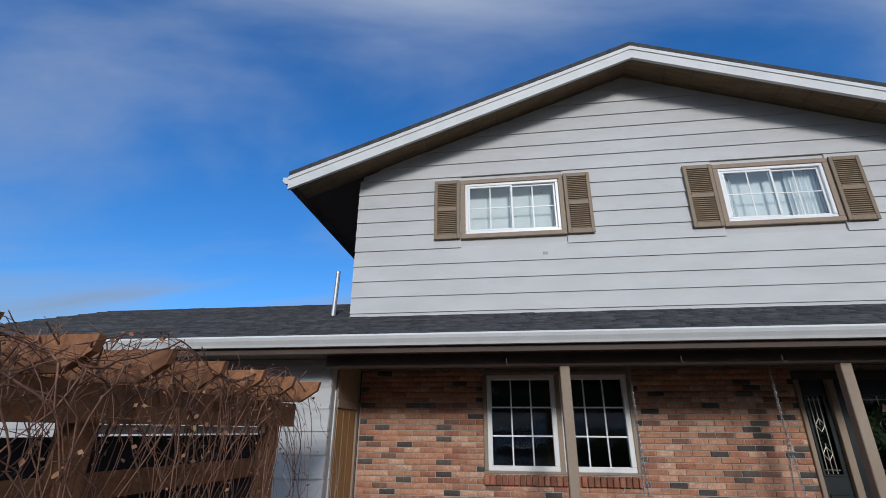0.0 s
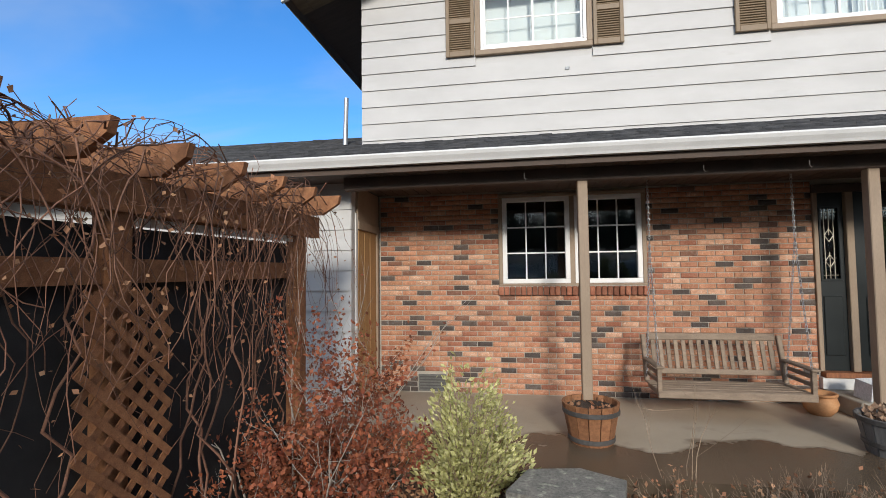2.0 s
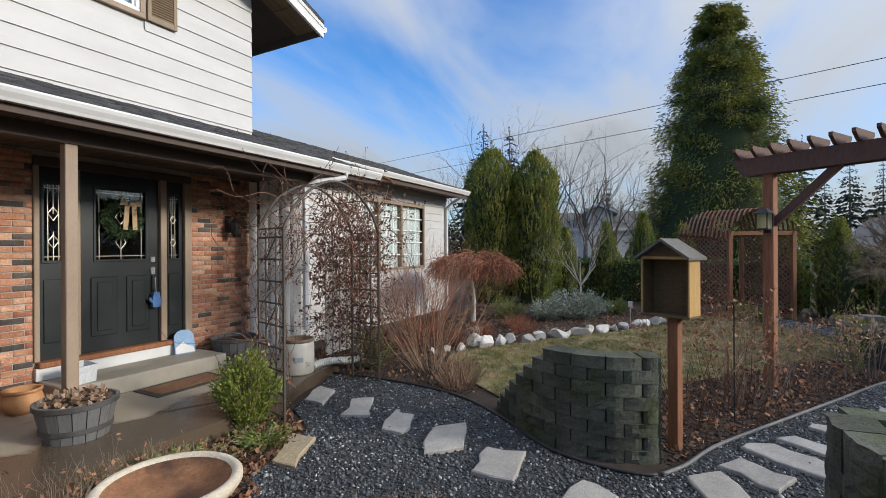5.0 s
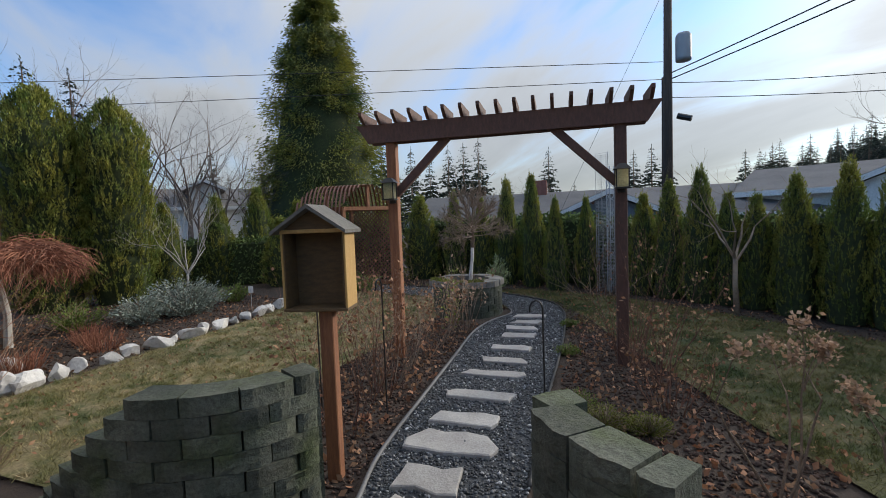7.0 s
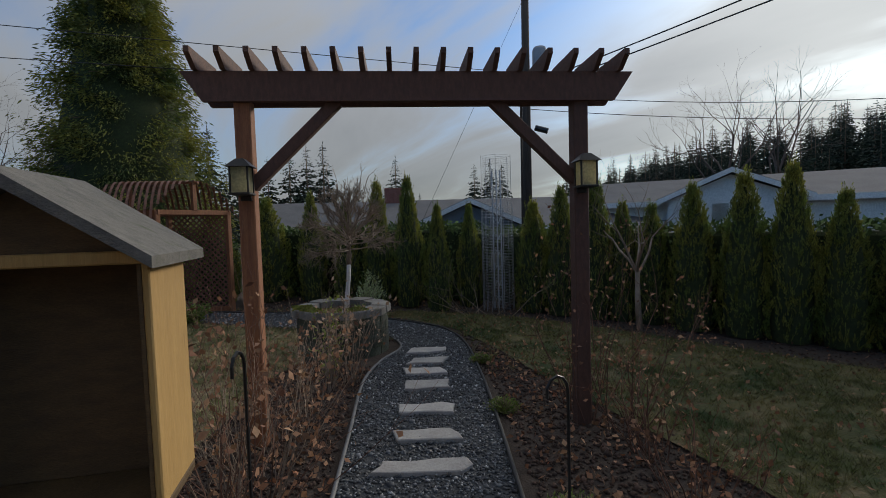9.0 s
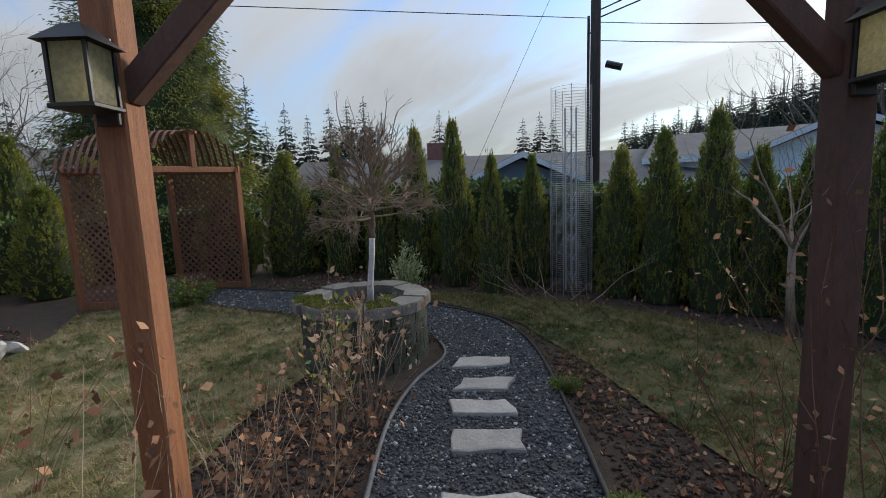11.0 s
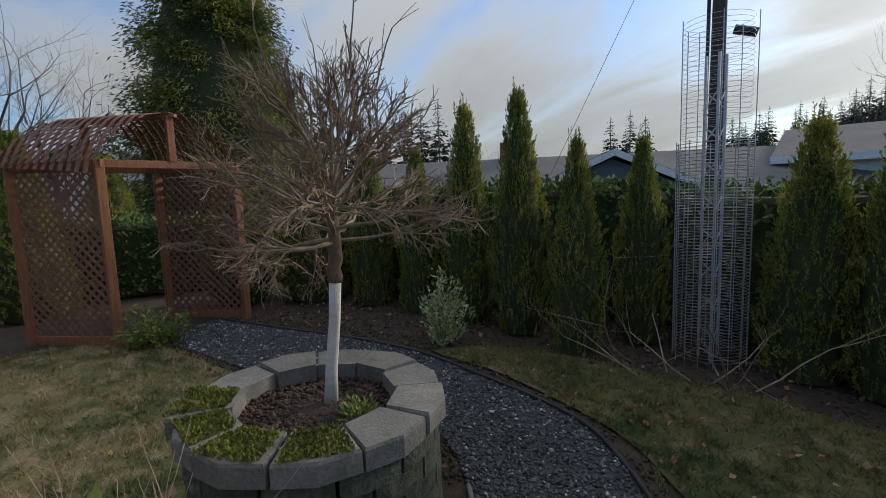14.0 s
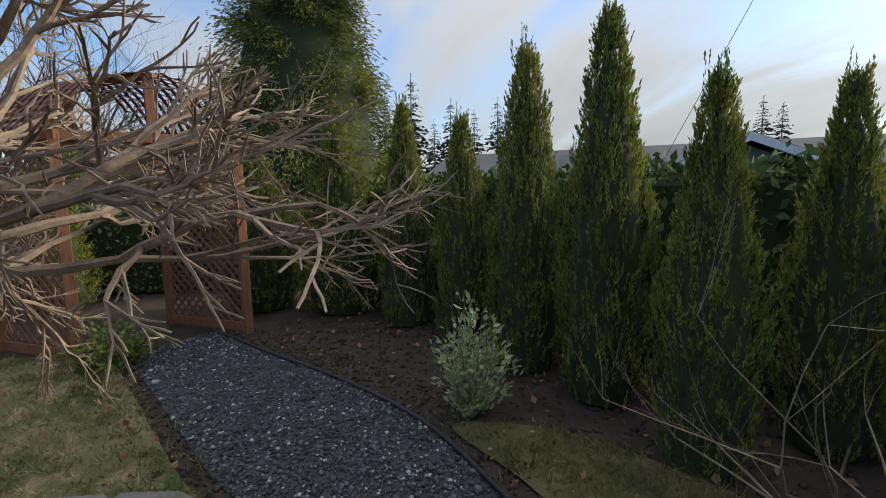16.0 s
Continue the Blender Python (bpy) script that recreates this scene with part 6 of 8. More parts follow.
def block_wall(name, base, pts, courses, first, cut, label, batter=.012, cutr=0.0):
    """Courses of blocks along a curved line; each course above is shorter by cut at its far end."""
    w = thing(name, base, label, "block wall", "split-block path walls")
    line = [Vector((*p, 0)) for p in smooth_line(pts, 10)]
    acc = [0]
    for a, b in zip(line, line[1:]):
        acc.append(acc[-1] + (b - a).length)

    def at(s):
        for i in range(len(line) - 1):
            if s <= acc[i + 1] or i == len(line) - 2:
                t = (s - acc[i]) / (acc[i + 1] - acc[i])
                return line[i].lerp(line[i + 1], t), (line[i + 1] - line[i]).normalized()
    r = np.random.default_rng(len(pts) * 7 + courses)
    for c in range(courses):
        s, end = cutr * c + (.14 if c % 2 else 0), acc[-1] - cut * c
        if c % 2:
            p, d = at(cutr * c + .065)
            ang = math.degrees(math.atan2(d.y, d.x)) + 180
            part("block", BLOCKS[0], None, w, world=True, at=pose(p.x, p.y, c * .107, 0, 0, ang) @ Matrix.Diagonal((.46, 1, 1, 1)))
        while s + .2 < end:
            p, d = at(s + .1425)
            ang = math.degrees(math.atan2(d.y, d.x)) + 180
            part("block", BLOCKS[int(r.integers(0, 6))], None, w, world=True, at=pose(p.x, p.y, c * .107, r.normal(0, .4), r.normal(0, .4), ang + r.normal(0, 1.2)))
            s += .285
    return w


north_wall = block_wall("block_wall", (5.3, 1.1, 0), [(5.22, .36), (5.06, .75), (5.12, 1.2), (5.42, 1.65), (5.9, 2.06)], 8, 0, .135, "mossy grey-green stepped wall of split concrete blocks")
for c in range(8):
    part("block", BLOCKS[c % 6], None, north_wall, world=True, at=pose(5.325, .39, c * .107, 0, 0, 22) @ Matrix.Diagonal((.8, .5, 1, 1)))
block_wall("block_wall", (3.7, -.7, 0), [(2.75, -1.1), (3.2, -.8), (3.7, -.58), (4.1, -.5), (4.35, -.52)], 8, 0, 0, "grey-green stepped wall of split concrete blocks", cutr=.14)
end = thing("wall_end_caps", (4.25, -.65, 0), "stack of grey cap blocks closing the wall end", "block wall")
for c in range(8):
    part("block", BLOCKS[c % 6], None, end, world=True, at=pose(4.42, -.68, c * .107, 0, 0, 92) @ Matrix.Diagonal((.75, .8, 1, 1)))


# ---- little library box on its post ----
def library_box():
    b = thing("library_box", (5.51, .34, 0), "open-fronted plywood box with gable roof on a post", "library box", rz=-24)
    part("post", MB().box(-.045, .045, -.045, .045, 0, 1.15, .006), "cedar", b, "reddish cedar post", at=pose(.1, -.04, 0))
    D, W, z0, z1 = .2, .21, 1.14, 1.66
    part("bottom", MB().box(0, D, -W, W, z0, z0 + .02, .003), "lib_wood", b)
    part("back", MB().box(D - .018, D, -W + .02, W - .02, z0 + .02, z1, .002), "lib_wood", b)
    for s in (-1, 1):
        y0, y1 = sorted((s * W, s * (W - .014)))
        part("side_panel", MB().box(0, D, y0, y1, z0 + .02, z1, .003), "lib_light", b, "fresh pine side with knots")
        y0, y1 = sorted((s * (W - .014), s * (W - .024)))
        part("lining", MB().box(.004, D - .02, y0, y1, z0 + .022, z1 - .002, .002), "lib_wood", b, "dark plywood lining")
    part("lintel", MB().box(-.004, .016, -W, W, z1 - .025, z1, .003), "lib_light", b)
    part("gable_board", MB().prism([(-W, z1), (W, z1), (0, z1 + .125)], .02, .035, "x"), "lib_wood", b)
    part("gable_board", MB().prism([(-W, z1), (W, z1), (0, z1 + .125)], D - .02, D - .005, "x"), "lib_wood", b)
    for s in (-1, 1):
        part("roof_board", MB().prism([(0, z1 + .13), (s * (W + .03), z1 - .03), (s * (W + .03), z1 - .008), (0, z1 + .155)], -.07, D + .05, "x"), "grey_board", b, "grey weathered roof board")


library_box()

# ---- gate arbor over the path ----
ARB = pose(7.45, -1.84, 0, 0, 0, 58.6)      # its x runs along the beam
gate = thing("gate_arbor", (7.45, -1.84, 0), "dark wooden arbor spanning the gravel path", "arbor", rz=58.6)
# one post, the beams, rafters and braces take the darker cedar
for x in (-1.306, 1.306):
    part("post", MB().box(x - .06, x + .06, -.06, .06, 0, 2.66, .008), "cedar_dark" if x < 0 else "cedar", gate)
for y in (-.1, .062):
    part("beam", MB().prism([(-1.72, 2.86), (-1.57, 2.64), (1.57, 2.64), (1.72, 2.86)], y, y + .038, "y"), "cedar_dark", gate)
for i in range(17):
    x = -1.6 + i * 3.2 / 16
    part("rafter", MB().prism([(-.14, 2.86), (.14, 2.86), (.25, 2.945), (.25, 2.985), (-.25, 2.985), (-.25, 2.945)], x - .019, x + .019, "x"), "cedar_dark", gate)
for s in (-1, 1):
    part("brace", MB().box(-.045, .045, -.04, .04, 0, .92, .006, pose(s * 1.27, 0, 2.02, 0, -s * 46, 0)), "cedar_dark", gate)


def post_lantern(x, y):
    m = ARB @ Matrix.Translation((x, y, 1.96))
    l = thing("post_lantern", m.translation, "black post lantern with frosted cream panes", "lantern", "arbor lanterns", rz=58.6)
    part("back_plate", MB().box(-.04, .04, -.1, -.08, -.05, .24, .004), "black", l)
    part("bracket", MB().box(-.012, .012, -.09, 0, .2, .215, .002), "black", l)
    for a in (-1, 1):
        for b_ in (-1, 1):
            part("upright", MB().box(a * .062 - .006, a * .062 + .006, b_ * .062 - .006, b_ * .062 + .006, 0, .19, .001), "black", l)
    part("floor_plate", MB().box(-.075, .075, -.075, .075, -.012, .004, .003), "black", l)
    part("cap", MB().add([(-.09, -.09, .19), (.09, -.09, .19), (.09, .09, .19), (-.09, .09, .19), (-.03, -.03, .25), (.03, -.03, .25), (.03, .03, .25), (-.03, .03, .25)], [(0, 1, 5, 4), (1, 2, 6, 5), (2, 3, 7, 6), (3, 0, 4, 7), (4, 5, 6, 7), (3, 2, 1, 0)]), "black", l)
    for p in ((-.055, .055, -.06, -.056), (-.055, .055, .056, .06)):
        part("pane", MB().box(p[0], p[1], p[2], p[3], .006, .188), "lamp_glass", l)
    for p in ((-.06, -.056, -.055, .055), (.056, .06, -.055, .055)):
        part("pane", MB().box(p[0], p[1], p[2], p[3], .006, .188), "lamp_glass", l)


post_lantern(-1.3, .16)
post_lantern(1.3, .16)


def shepherd_hook(x, y, h, seed):
    s = thing("shepherd_hook", (x, y, 0), "thin black iron shepherd's hook stake", "garden stake", "garden stakes", rz=seed * 70)
    pts = [(0, 0, 0), (0, 0, h - .1)] + [(.05 - .05 * math.cos(a), 0, h - .1 + .07 * math.sin(a)) for a in (.5, 1.0, 1.57, 2.2, 2.8, 3.4)]
    part("rod", MB().tube(pts, .007, 6), "black", s)


shepherd_hook(5.62, -1.32, 1.08, 1)
shepherd_hook(6.34, -.22, 1.25, 2)
shepherd_hook(6.7, .3, 1.1, 3)

# rose bushes and dry perennials along the path
for i, (x, y, r, h, n) in enumerate([(6.25, .15, .4, 1.0, 16), (6.9, -.2, .4, 1.05, 16), (7.55, -.55, .5, .9, 12), (7.9, -.85, .45, .75, 10), (8.4, -1.15, .4, .7, 9), (7.2, -.35, .4, .85, 20)]):
    twiggy("rose_bush", (x, y, 0), r, h, n, "leggy bare rose bush with dry heads and leaves", 300 + i, "twig" if i > 1 else "vine", 2, .005, leaves="leaf_dead", n_leaf=170, size=.045, spread=.35)
twiggy("rose_bush", (8.95, -1.6, 0), .2, .85, 9, "tall rose canes with cream dried heads", 310, "twig", 2, .005, leaves="bloom", n_leaf=120, size=.06, spread=.3)
leafy_shrub("rose_leaves", (9.15, -1.75, 0), .2, 1.0, 14, 220, .055, "box_leaf", "sparse green rose shoots by the stone ring", 311, taper=.3)
twiggy("rose_bush", (9.0, -1.9, 0), .22, .75, 12, "dry rose stems with cream seed heads", 312, "twig", 2, .006, leaves="bloom", n_leaf=60, size=.04, spread=.3)
for i, (x, y, r, h, n) in enumerate([(6.75, -3.0, .3, 1.5, 10), (6.5, -3.15, .35, .9, 12), (6.1, -2.9, .35, .6, 16), (5.6, -2.5, .4, .5, 18), (7.1, -3.25, .3, .6, 10)]):
    twiggy("dry_climber", (x, y, 0), r, h, n, "dry tangled stems around the arbor foot", 320 + i, "vine", 2, .005, leaves="leaf_dead", n_leaf=120, size=.04, spread=.45)


def hydrangea(x, y, h, seed, n=4):
    s = thing("hydrangea", (x, y, 0), "bare hydrangea canes with dry tan flower heads", "shrub")
    rg = np.random.default_rng(seed)
    mb, heads = MB(), []
    for i in range(n):
        a = rg.uniform(0, 6.28)
        p, d = Vector((rg.normal(0, .06), rg.normal(0, .06), 0)), Vector((math.cos(a) * .55, math.sin(a) * .55, 1))
        tips = []
        branch(mb, rg, p, d, h * .7, .009, 1, tips, .15, (1, 3), .55, .1, 5, 4, .45)
        heads += [t[0] for t in tips]
    part("canes", mb, "bark", s)
    for q in heads:
        c = np.array(q) + rg.normal(0, .03, (90, 3))
        part("flower_head", np_mesh("flower_head", leaf_quads(c, .032, rg, 0, 1.3), 4, "bloom"), None, s, "dry tan flower head")


hydrangea(4.35, -2.05, .95, 5)
hydrangea(4.0, -2.6, .9, 6)
hydrangea(3.75, -2.2, .8, 7)

for i, (x, y, r) in enumerate([(5.95, -1.8, .22), (5.55, -1.8, .24), (7.36, -2.62, .15), (5.3, -1.6, .2), (8.58, -3.44, .14), (5.35, -2.05, .2)]):
    leafy_shrub("moss_clump", (x, y, 0), r, r * .8, 120, 2600, .02, "green_leaf" if i % 2 == 0 else "moss", "low rounded mossy green cushion by the path", 340 + i, taper=.6, category="moss")

# ---- ring planter with the globe tree ----
RC = (10.33, -2.45)
ring = thing("ring_planter", (*RC, 0), "round planter of split blocks with mossy cap stones", "planter")
for c in range(5):
    n = 13
    for k in range(n):
        a = 2 * math.pi * (k + .5 * (c % 2)) / n
        part("block", BLOCKS[(k + c) % 6], None, ring, at=pose(.6 * math.cos(a), .6 * math.sin(a), c * .105, 0, 0, math.degrees(a) + 90))
NC = 11
for k in range(NC):
    a = 2 * math.pi * (k + .3) / NC
    w = math.pi / NC * .96
    mo = rg.uniform() < .1 or math.cos(a - 2.15) > .5
    z = .525
    rr0, rr1 = .4 + rg.normal(0, .01), .64 + rg.normal(0, .012)
    poly = [(rr0 * math.cos(-w), rr0 * math.sin(-w)), (rr1 * math.cos(-w), rr1 * math.sin(-w)), (rr1 * 1.03, 0), (rr1 * math.cos(w), rr1 * math.sin(w)), (rr0 * math.cos(w), rr0 * math.sin(w))]
    v = [(p, q, 0) for p, q in poly] + [(p, q, .085) for p, q in poly] + [(p * .985 + .005, q * .96, .1) for p, q in poly]
    f = [(0, 4, 3, 2, 1), (10, 11, 12, 13, 14)] + [(i, (i + 1) % 5, (i + 1) % 5 + 5, i + 5) for i in range(5)] + [(i + 5, (i + 1) % 5 + 5, (i + 1) % 5 + 10, i + 10) for i in range(5)]
    cap = part("cap_stone", MB().add(v, f), "cap", ring, at=pose(0, 0, z, 0, rg.normal(0, .5), math.degrees(a)))
    if mo:
        c = np.column_stack([rg.uniform(rr0 + .01, rr1 - .01, 1500), rg.uniform(-.9, .9, 1500), rg.uniform(.09, .112, 1500)])
        c[:, 1] *= c[:, 0] * w * .95
        tagged(part("moss", np_mesh("moss", leaf_quads(c, .02, rg, 1.2, 1.6), 4, "moss"), None, cap, "yellow-green moss"), kind="stuff")
part("soil", MB().lathe([(.47, .5), (.3, .53), (.001, .55)], 24), "soil", ring)
xy = rg.uniform(-.4, .4, (2200, 2))
xy = xy[np.hypot(xy[:, 0], xy[:, 1]) < .4] + np.array(RC)
ob = pebbles("bark_mulch", xy, rg, .013, .54, "mulch", "dark bark chips in the round planter")
ob["category"] = "mulch"
leafy_shrub("creeping_plant", (10.13, -2.62, .54), .13, .07, 40, 320, .028, "green_leaf", "low green creeping plant in the round planter", 350, taper=.5, category="ground cover")


def globe_tree():
    t = thing("globe_tree", (10.345, -2.55, .52), "bare globe-headed tree with whitewashed trunk in planter", "tree")
    rg = np.random.default_rng(21)
    part("trunk", MB().tube([(.012, .03, 0), (.014, .015, .2), (.008, -.015, .45), (.01, -.03, .65)], [.038, .031, .029, .031], 12), "white_bark", t, "whitewashed lower trunk", smooth=True)
    part("upper_trunk", MB().tube([(.01, -.03, .65), (.012, -.033, .68), (.022, -.03, .72), (.01, -.04, .77), (.025, -.045, .85), (.03, -.04, .98), (.03, -.05, 1.16)], [.032, .039, .033, .037, .031, .028, .02], 12), "bark", t, "rough brown upper trunk", smooth=True)
    heart = Vector((.03, -.045, 1.1))

    def limb(mb, p, d, length, r, depth):
        """A knobbly limb that forks into shorter ones, held within a globe."""
        pts, rads, q, dd = [p.copy()], [r], p.copy(), d.normalized()
        for i in range(3):
            out = (q - heart)
            pull = -out * .12 if out.length > .8 else Vector((0, 0, .01))
            dd = (dd + Vector(rg.normal(0, .1, 3)) + pull).normalized()
            q = q + dd * length / 3
            pts.append(q.copy())
            rads.append(r * (1 - .11 * (i + 1)) * rg.uniform(.92, 1.15))
        mb.tube(pts, rads, 6 if depth > 2 else 4, cap=depth == 0)
        if depth == 0:
            return
        for i in range(int(rg.integers(2, 5))):
            at = pts[-1] if i < 2 else pts[int(rg.integers(1, 3))]
            limb(mb, at, dd + Vector(rg.normal(0, .42, 3)) + (at - heart).normalized() * .2 + Vector((0, 0, .02)), length * rg.uniform(.5, .82), r * rg.uniform(.6, .76), depth - 1)

    for k in range(27):
        a = 2 * math.pi * k * .382 + rg.normal(0, .2)
        u = (k + .5) / 27
        el = -.06 + 1.4 * u ** 1.2
        d = Vector((math.cos(a) * math.cos(el), math.sin(a) * math.cos(el), math.sin(el)))
        mb = MB()
        limb(mb, Vector((.028, -.045, .83 + .33 * u)), d, rg.uniform(.23, .295) * (1.1 - .2 * u), .0115, 5)
        part("limb", mb, "twig", t)
    for k in range(4):      # long stray shoots at the top
        a = 1.7 * k + 4.6
        mb = MB()
        branch(mb, rg, Vector((.03 + .25 * math.cos(a), -.045 + .25 * math.sin(a), 1.62)), Vector((.3 * math.cos(a), .3 * math.sin(a), 1)), .3, .006, 1, [], .2, (2, 3), .5, .2, 4, 4, .5)
        part("shoot", mb, "twig", t)


globe_tree()

# ---- lattice arbor ----
la = thing("lattice_arbor", (14.7, -.9, 0), "brown lattice garden arbor with arched lattice roof", "arbor")
FL, FR, BR, BLc = (14.14, -.66), (14.80, -1.99), (15.37, -.99), (14.71, .34)
for (x, y) in (FL, FR, BR, BLc):
    part("post", MB().box(-.045, .045, -.045, .045, 0, 2.08, .006), "cedar", la, world=True, at=pose(x, y, 0, 0, 0, -63))
for a, b in ((FL, FR), (BLc, BR), (FL, BLc), (FR, BR)):
    d = Vector((b[0] - a[0], b[1] - a[1], 0))
    part("top_rail", MB().box(-.05, d.length + .05, -.03, .03, 0, .09, .005), "cedar", la, world=True, at=pose(a[0], a[1], 2.02, 0, 0, math.degrees(math.atan2(d.y, d.x))))
for a, b in ((FL, BLc), (FR, BR)):
    d = Vector((b[0] - a[0], b[1] - a[1], 0))
    lattice_panel("side_lattice", la, (a[0], a[1], .12), d, (0, 0, 1), d.length, 1.92, "lattice", .08, .03, "brown diagonal lattice side")
    part("kick_board", MB().box(0, d.length, -.012, .012, 0, .1, .003), "cedar", la, world=True, at=pose(a[0], a[1], .02, 0, 0, math.degrees(math.atan2(d.y, d.x))))
mid = [((FL[0] + FR[0]) / 2, (FL[1] + FR[1]) / 2), ((BLc[0] + BR[0]) / 2, (BLc[1] + BR[1]) / 2)]
for x, y in mid:
    part("king_post", MB().box(-.04, .04, -.04, .04, 2.1, 2.64, .005), "cedar", la, world=True, at=pose(x, y, 0, 0, 0, -63))
d = Vector((mid[1][0] - mid[0][0], mid[1][1] - mid[0][1], 0))
part("ridge", MB().box(-.1, d.length + .1, -.03, .03, 2.62, 2.66, .004), "cedar", la, world=True, at=pose(mid[0][0], mid[0][1], 0, 0, 0, math.degrees(math.atan2(d.y, d.x))))
# vaulted roof of crossed laths
va, vb = Vector((*FL, 0)), Vector((*FR, 0))
dep = Vector((BLc[0] - FL[0], BLc[1] - FL[1], 0))


def vault(u, v):
    u2 = -.12 + 1.24 * u
    z = 1.95 + .72 * math.sin(math.pi * min(max(u, 0), 1)) ** .75
    return va.lerp(vb, u2) + dep * (-.06 + 1.12 * v) + Vector((0, 0, z))


vault_roof = part("roof_lattice", MB(), "lattice", la, "arched brown lattice roof", world=True)
for s in (1, -1):
    for k in range(-14, 28):
        mb = MB()
        run = []
        for i in range(25):
            v = i / 24
            u = k / 13 + s * v * .95
            if 0 <= u <= 1:
                run.append(vault(u, v) + Vector((0, 0, .006 * s)))
        if len(run) > 1:
            for a, b in zip(run, run[1:]):
                dd = (b - a).normalized()
                nn = Vector((0, 0, 1)) if abs(dd.z) < .9 else Vector((1, 0, 0))
                sdv = dd.cross(nn).normalized() * .02
                tv = sdv.cross(dd).normalized() * .006
                q = [a - sdv, a + sdv, b + sdv, b - sdv]
                mb.add(q + [x + tv for x in q], [(0, 1, 2, 3), (7, 6, 5, 4), (0, 4, 5, 1), (1, 5, 6, 2), (2, 6, 7, 3), (3, 7, 4, 0)])
            part("lath", mb, "lattice", vault_roof, world=True)
leafy_shrub("fern", (13.95, -1.05, 0), .38, .5, 30, 900, .07, "green_leaf", "bright green leafy plant at the arbor foot", 351, taper=.4, up=.1)
leafy_shrub("variegated_euonymus", (12.42, -3.95, 0), .3, .86, 20, 1500, .055, "silver_leaf", "grey-green variegated shrub before the hedge", 352, taper=.55)

# ---- antenna mast in its wire cage ----
TX, TY = 10.95, -6.0
tw = thing("antenna_mast", (TX, TY, 0), "pale steel lattice mast inside a tall wire cage", "mast")
legs = [(.09 * math.cos(a), .09 * math.sin(a)) for a in (.3, 2.4, 4.5)]
for x, y in legs:
    part("leg", MB().tube([(x, y, 0), (x, y, 2.7)], .013, 6), "tower_blue", tw)
for i in range(8):
    z = .15 + i * .3
    for (a, b), (c, d_) in zip(legs, legs[1:] + legs[:1]):
        part("brace", MB().tube([(a, b, z), (c, d_, z + .15)], .006, 4), "tower_blue", tw)
mb = MB()
for i in range(64):
    z = .06 + i * .03
    mb.tube([(.3 * math.cos(t), .3 * math.sin(t), z) for t in [6.283 * k / 20 for k in range(21)]], .0028, 3, cap=False)
for i in range(24):
    z = 2.0 + i * .042
    mb.tube([(.27 * math.cos(t), .27 * math.sin(t), z) for t in [6.283 * k / 20 for k in range(21)]], .0018, 3, cap=False)
tagged(part("wire_cage", mb, "galv", tw, "galvanised wire mesh cage"), kind="stuff")
for k in range(16):
    a = 6.283 * k / 16
    part("cage_wire", MB().tube([(.3 * math.cos(a), .3 * math.sin(a), 0), (.3 * math.cos(a), .3 * math.sin(a), 2.98 if k % 3 == 0 else 1.98)], .004, 4), "galv", tw)
twiggy("bare_brush", (10.4, -5.6, 0), .6, 1.1, 5, "arching bare branches at the mast foot", 360, "twig", 2, .008, lean=1.2, spread=.5)
twiggy("bare_brush", (11.3, -5.5, 0), .6, 1.2, 4, "arching bare branches before the hedge", 361, "twig", 2, .008, lean=1.2, spread=.5)
twiggy("bare_brush", (10.7, -5.3, 0), .7, .9, 4, "low bare branches at the lawn edge", 362, "twig", 2, .007, lean=1.5, spread=.5)


def bare_tree(name, base, h, seed, material, label, depth=4, limbs=5, trunk=.07, spread=.55, first=.35, up=.12):
    t = thing(name, base, label, "tree")
    rg = np.random.default_rng(seed)
    part("trunk", MB().tube([(0, 0, 0), (.02, .01, h * first * .5), (.03, 0, h * first)], [trunk, trunk * .8, trunk * .7], 9), material, t, smooth=True)
    for k in range(limbs):
        a = 2 * math.pi * k / limbs + rg.normal(0, .2)
        d = Vector((math.cos(a) * .7, math.sin(a) * .7, 1.0))
        mb, tips = MB(), []
        branch(mb, rg, Vector((.03, 0, h * first * rg.uniform(.85, 1))), d, h * .27, trunk * .45, depth, tips, .25, (2, 3), .68, up, 5, 3, spread)
        part("limb", mb, material, t)
    return t


bare_tree("bare_tree", (8.2, -6.3, 0), 2.6, 41, "twig", "small bare tree on the lawn by the hedge", 4, 5, .05, .5, .35)
bare_tree("bare_tree", (14.4, 2.9, 0), 2.9, 42, "pale_bark", "pale-barked bare garden tree behind the juniper", 4, 8, .032, .42, .26)


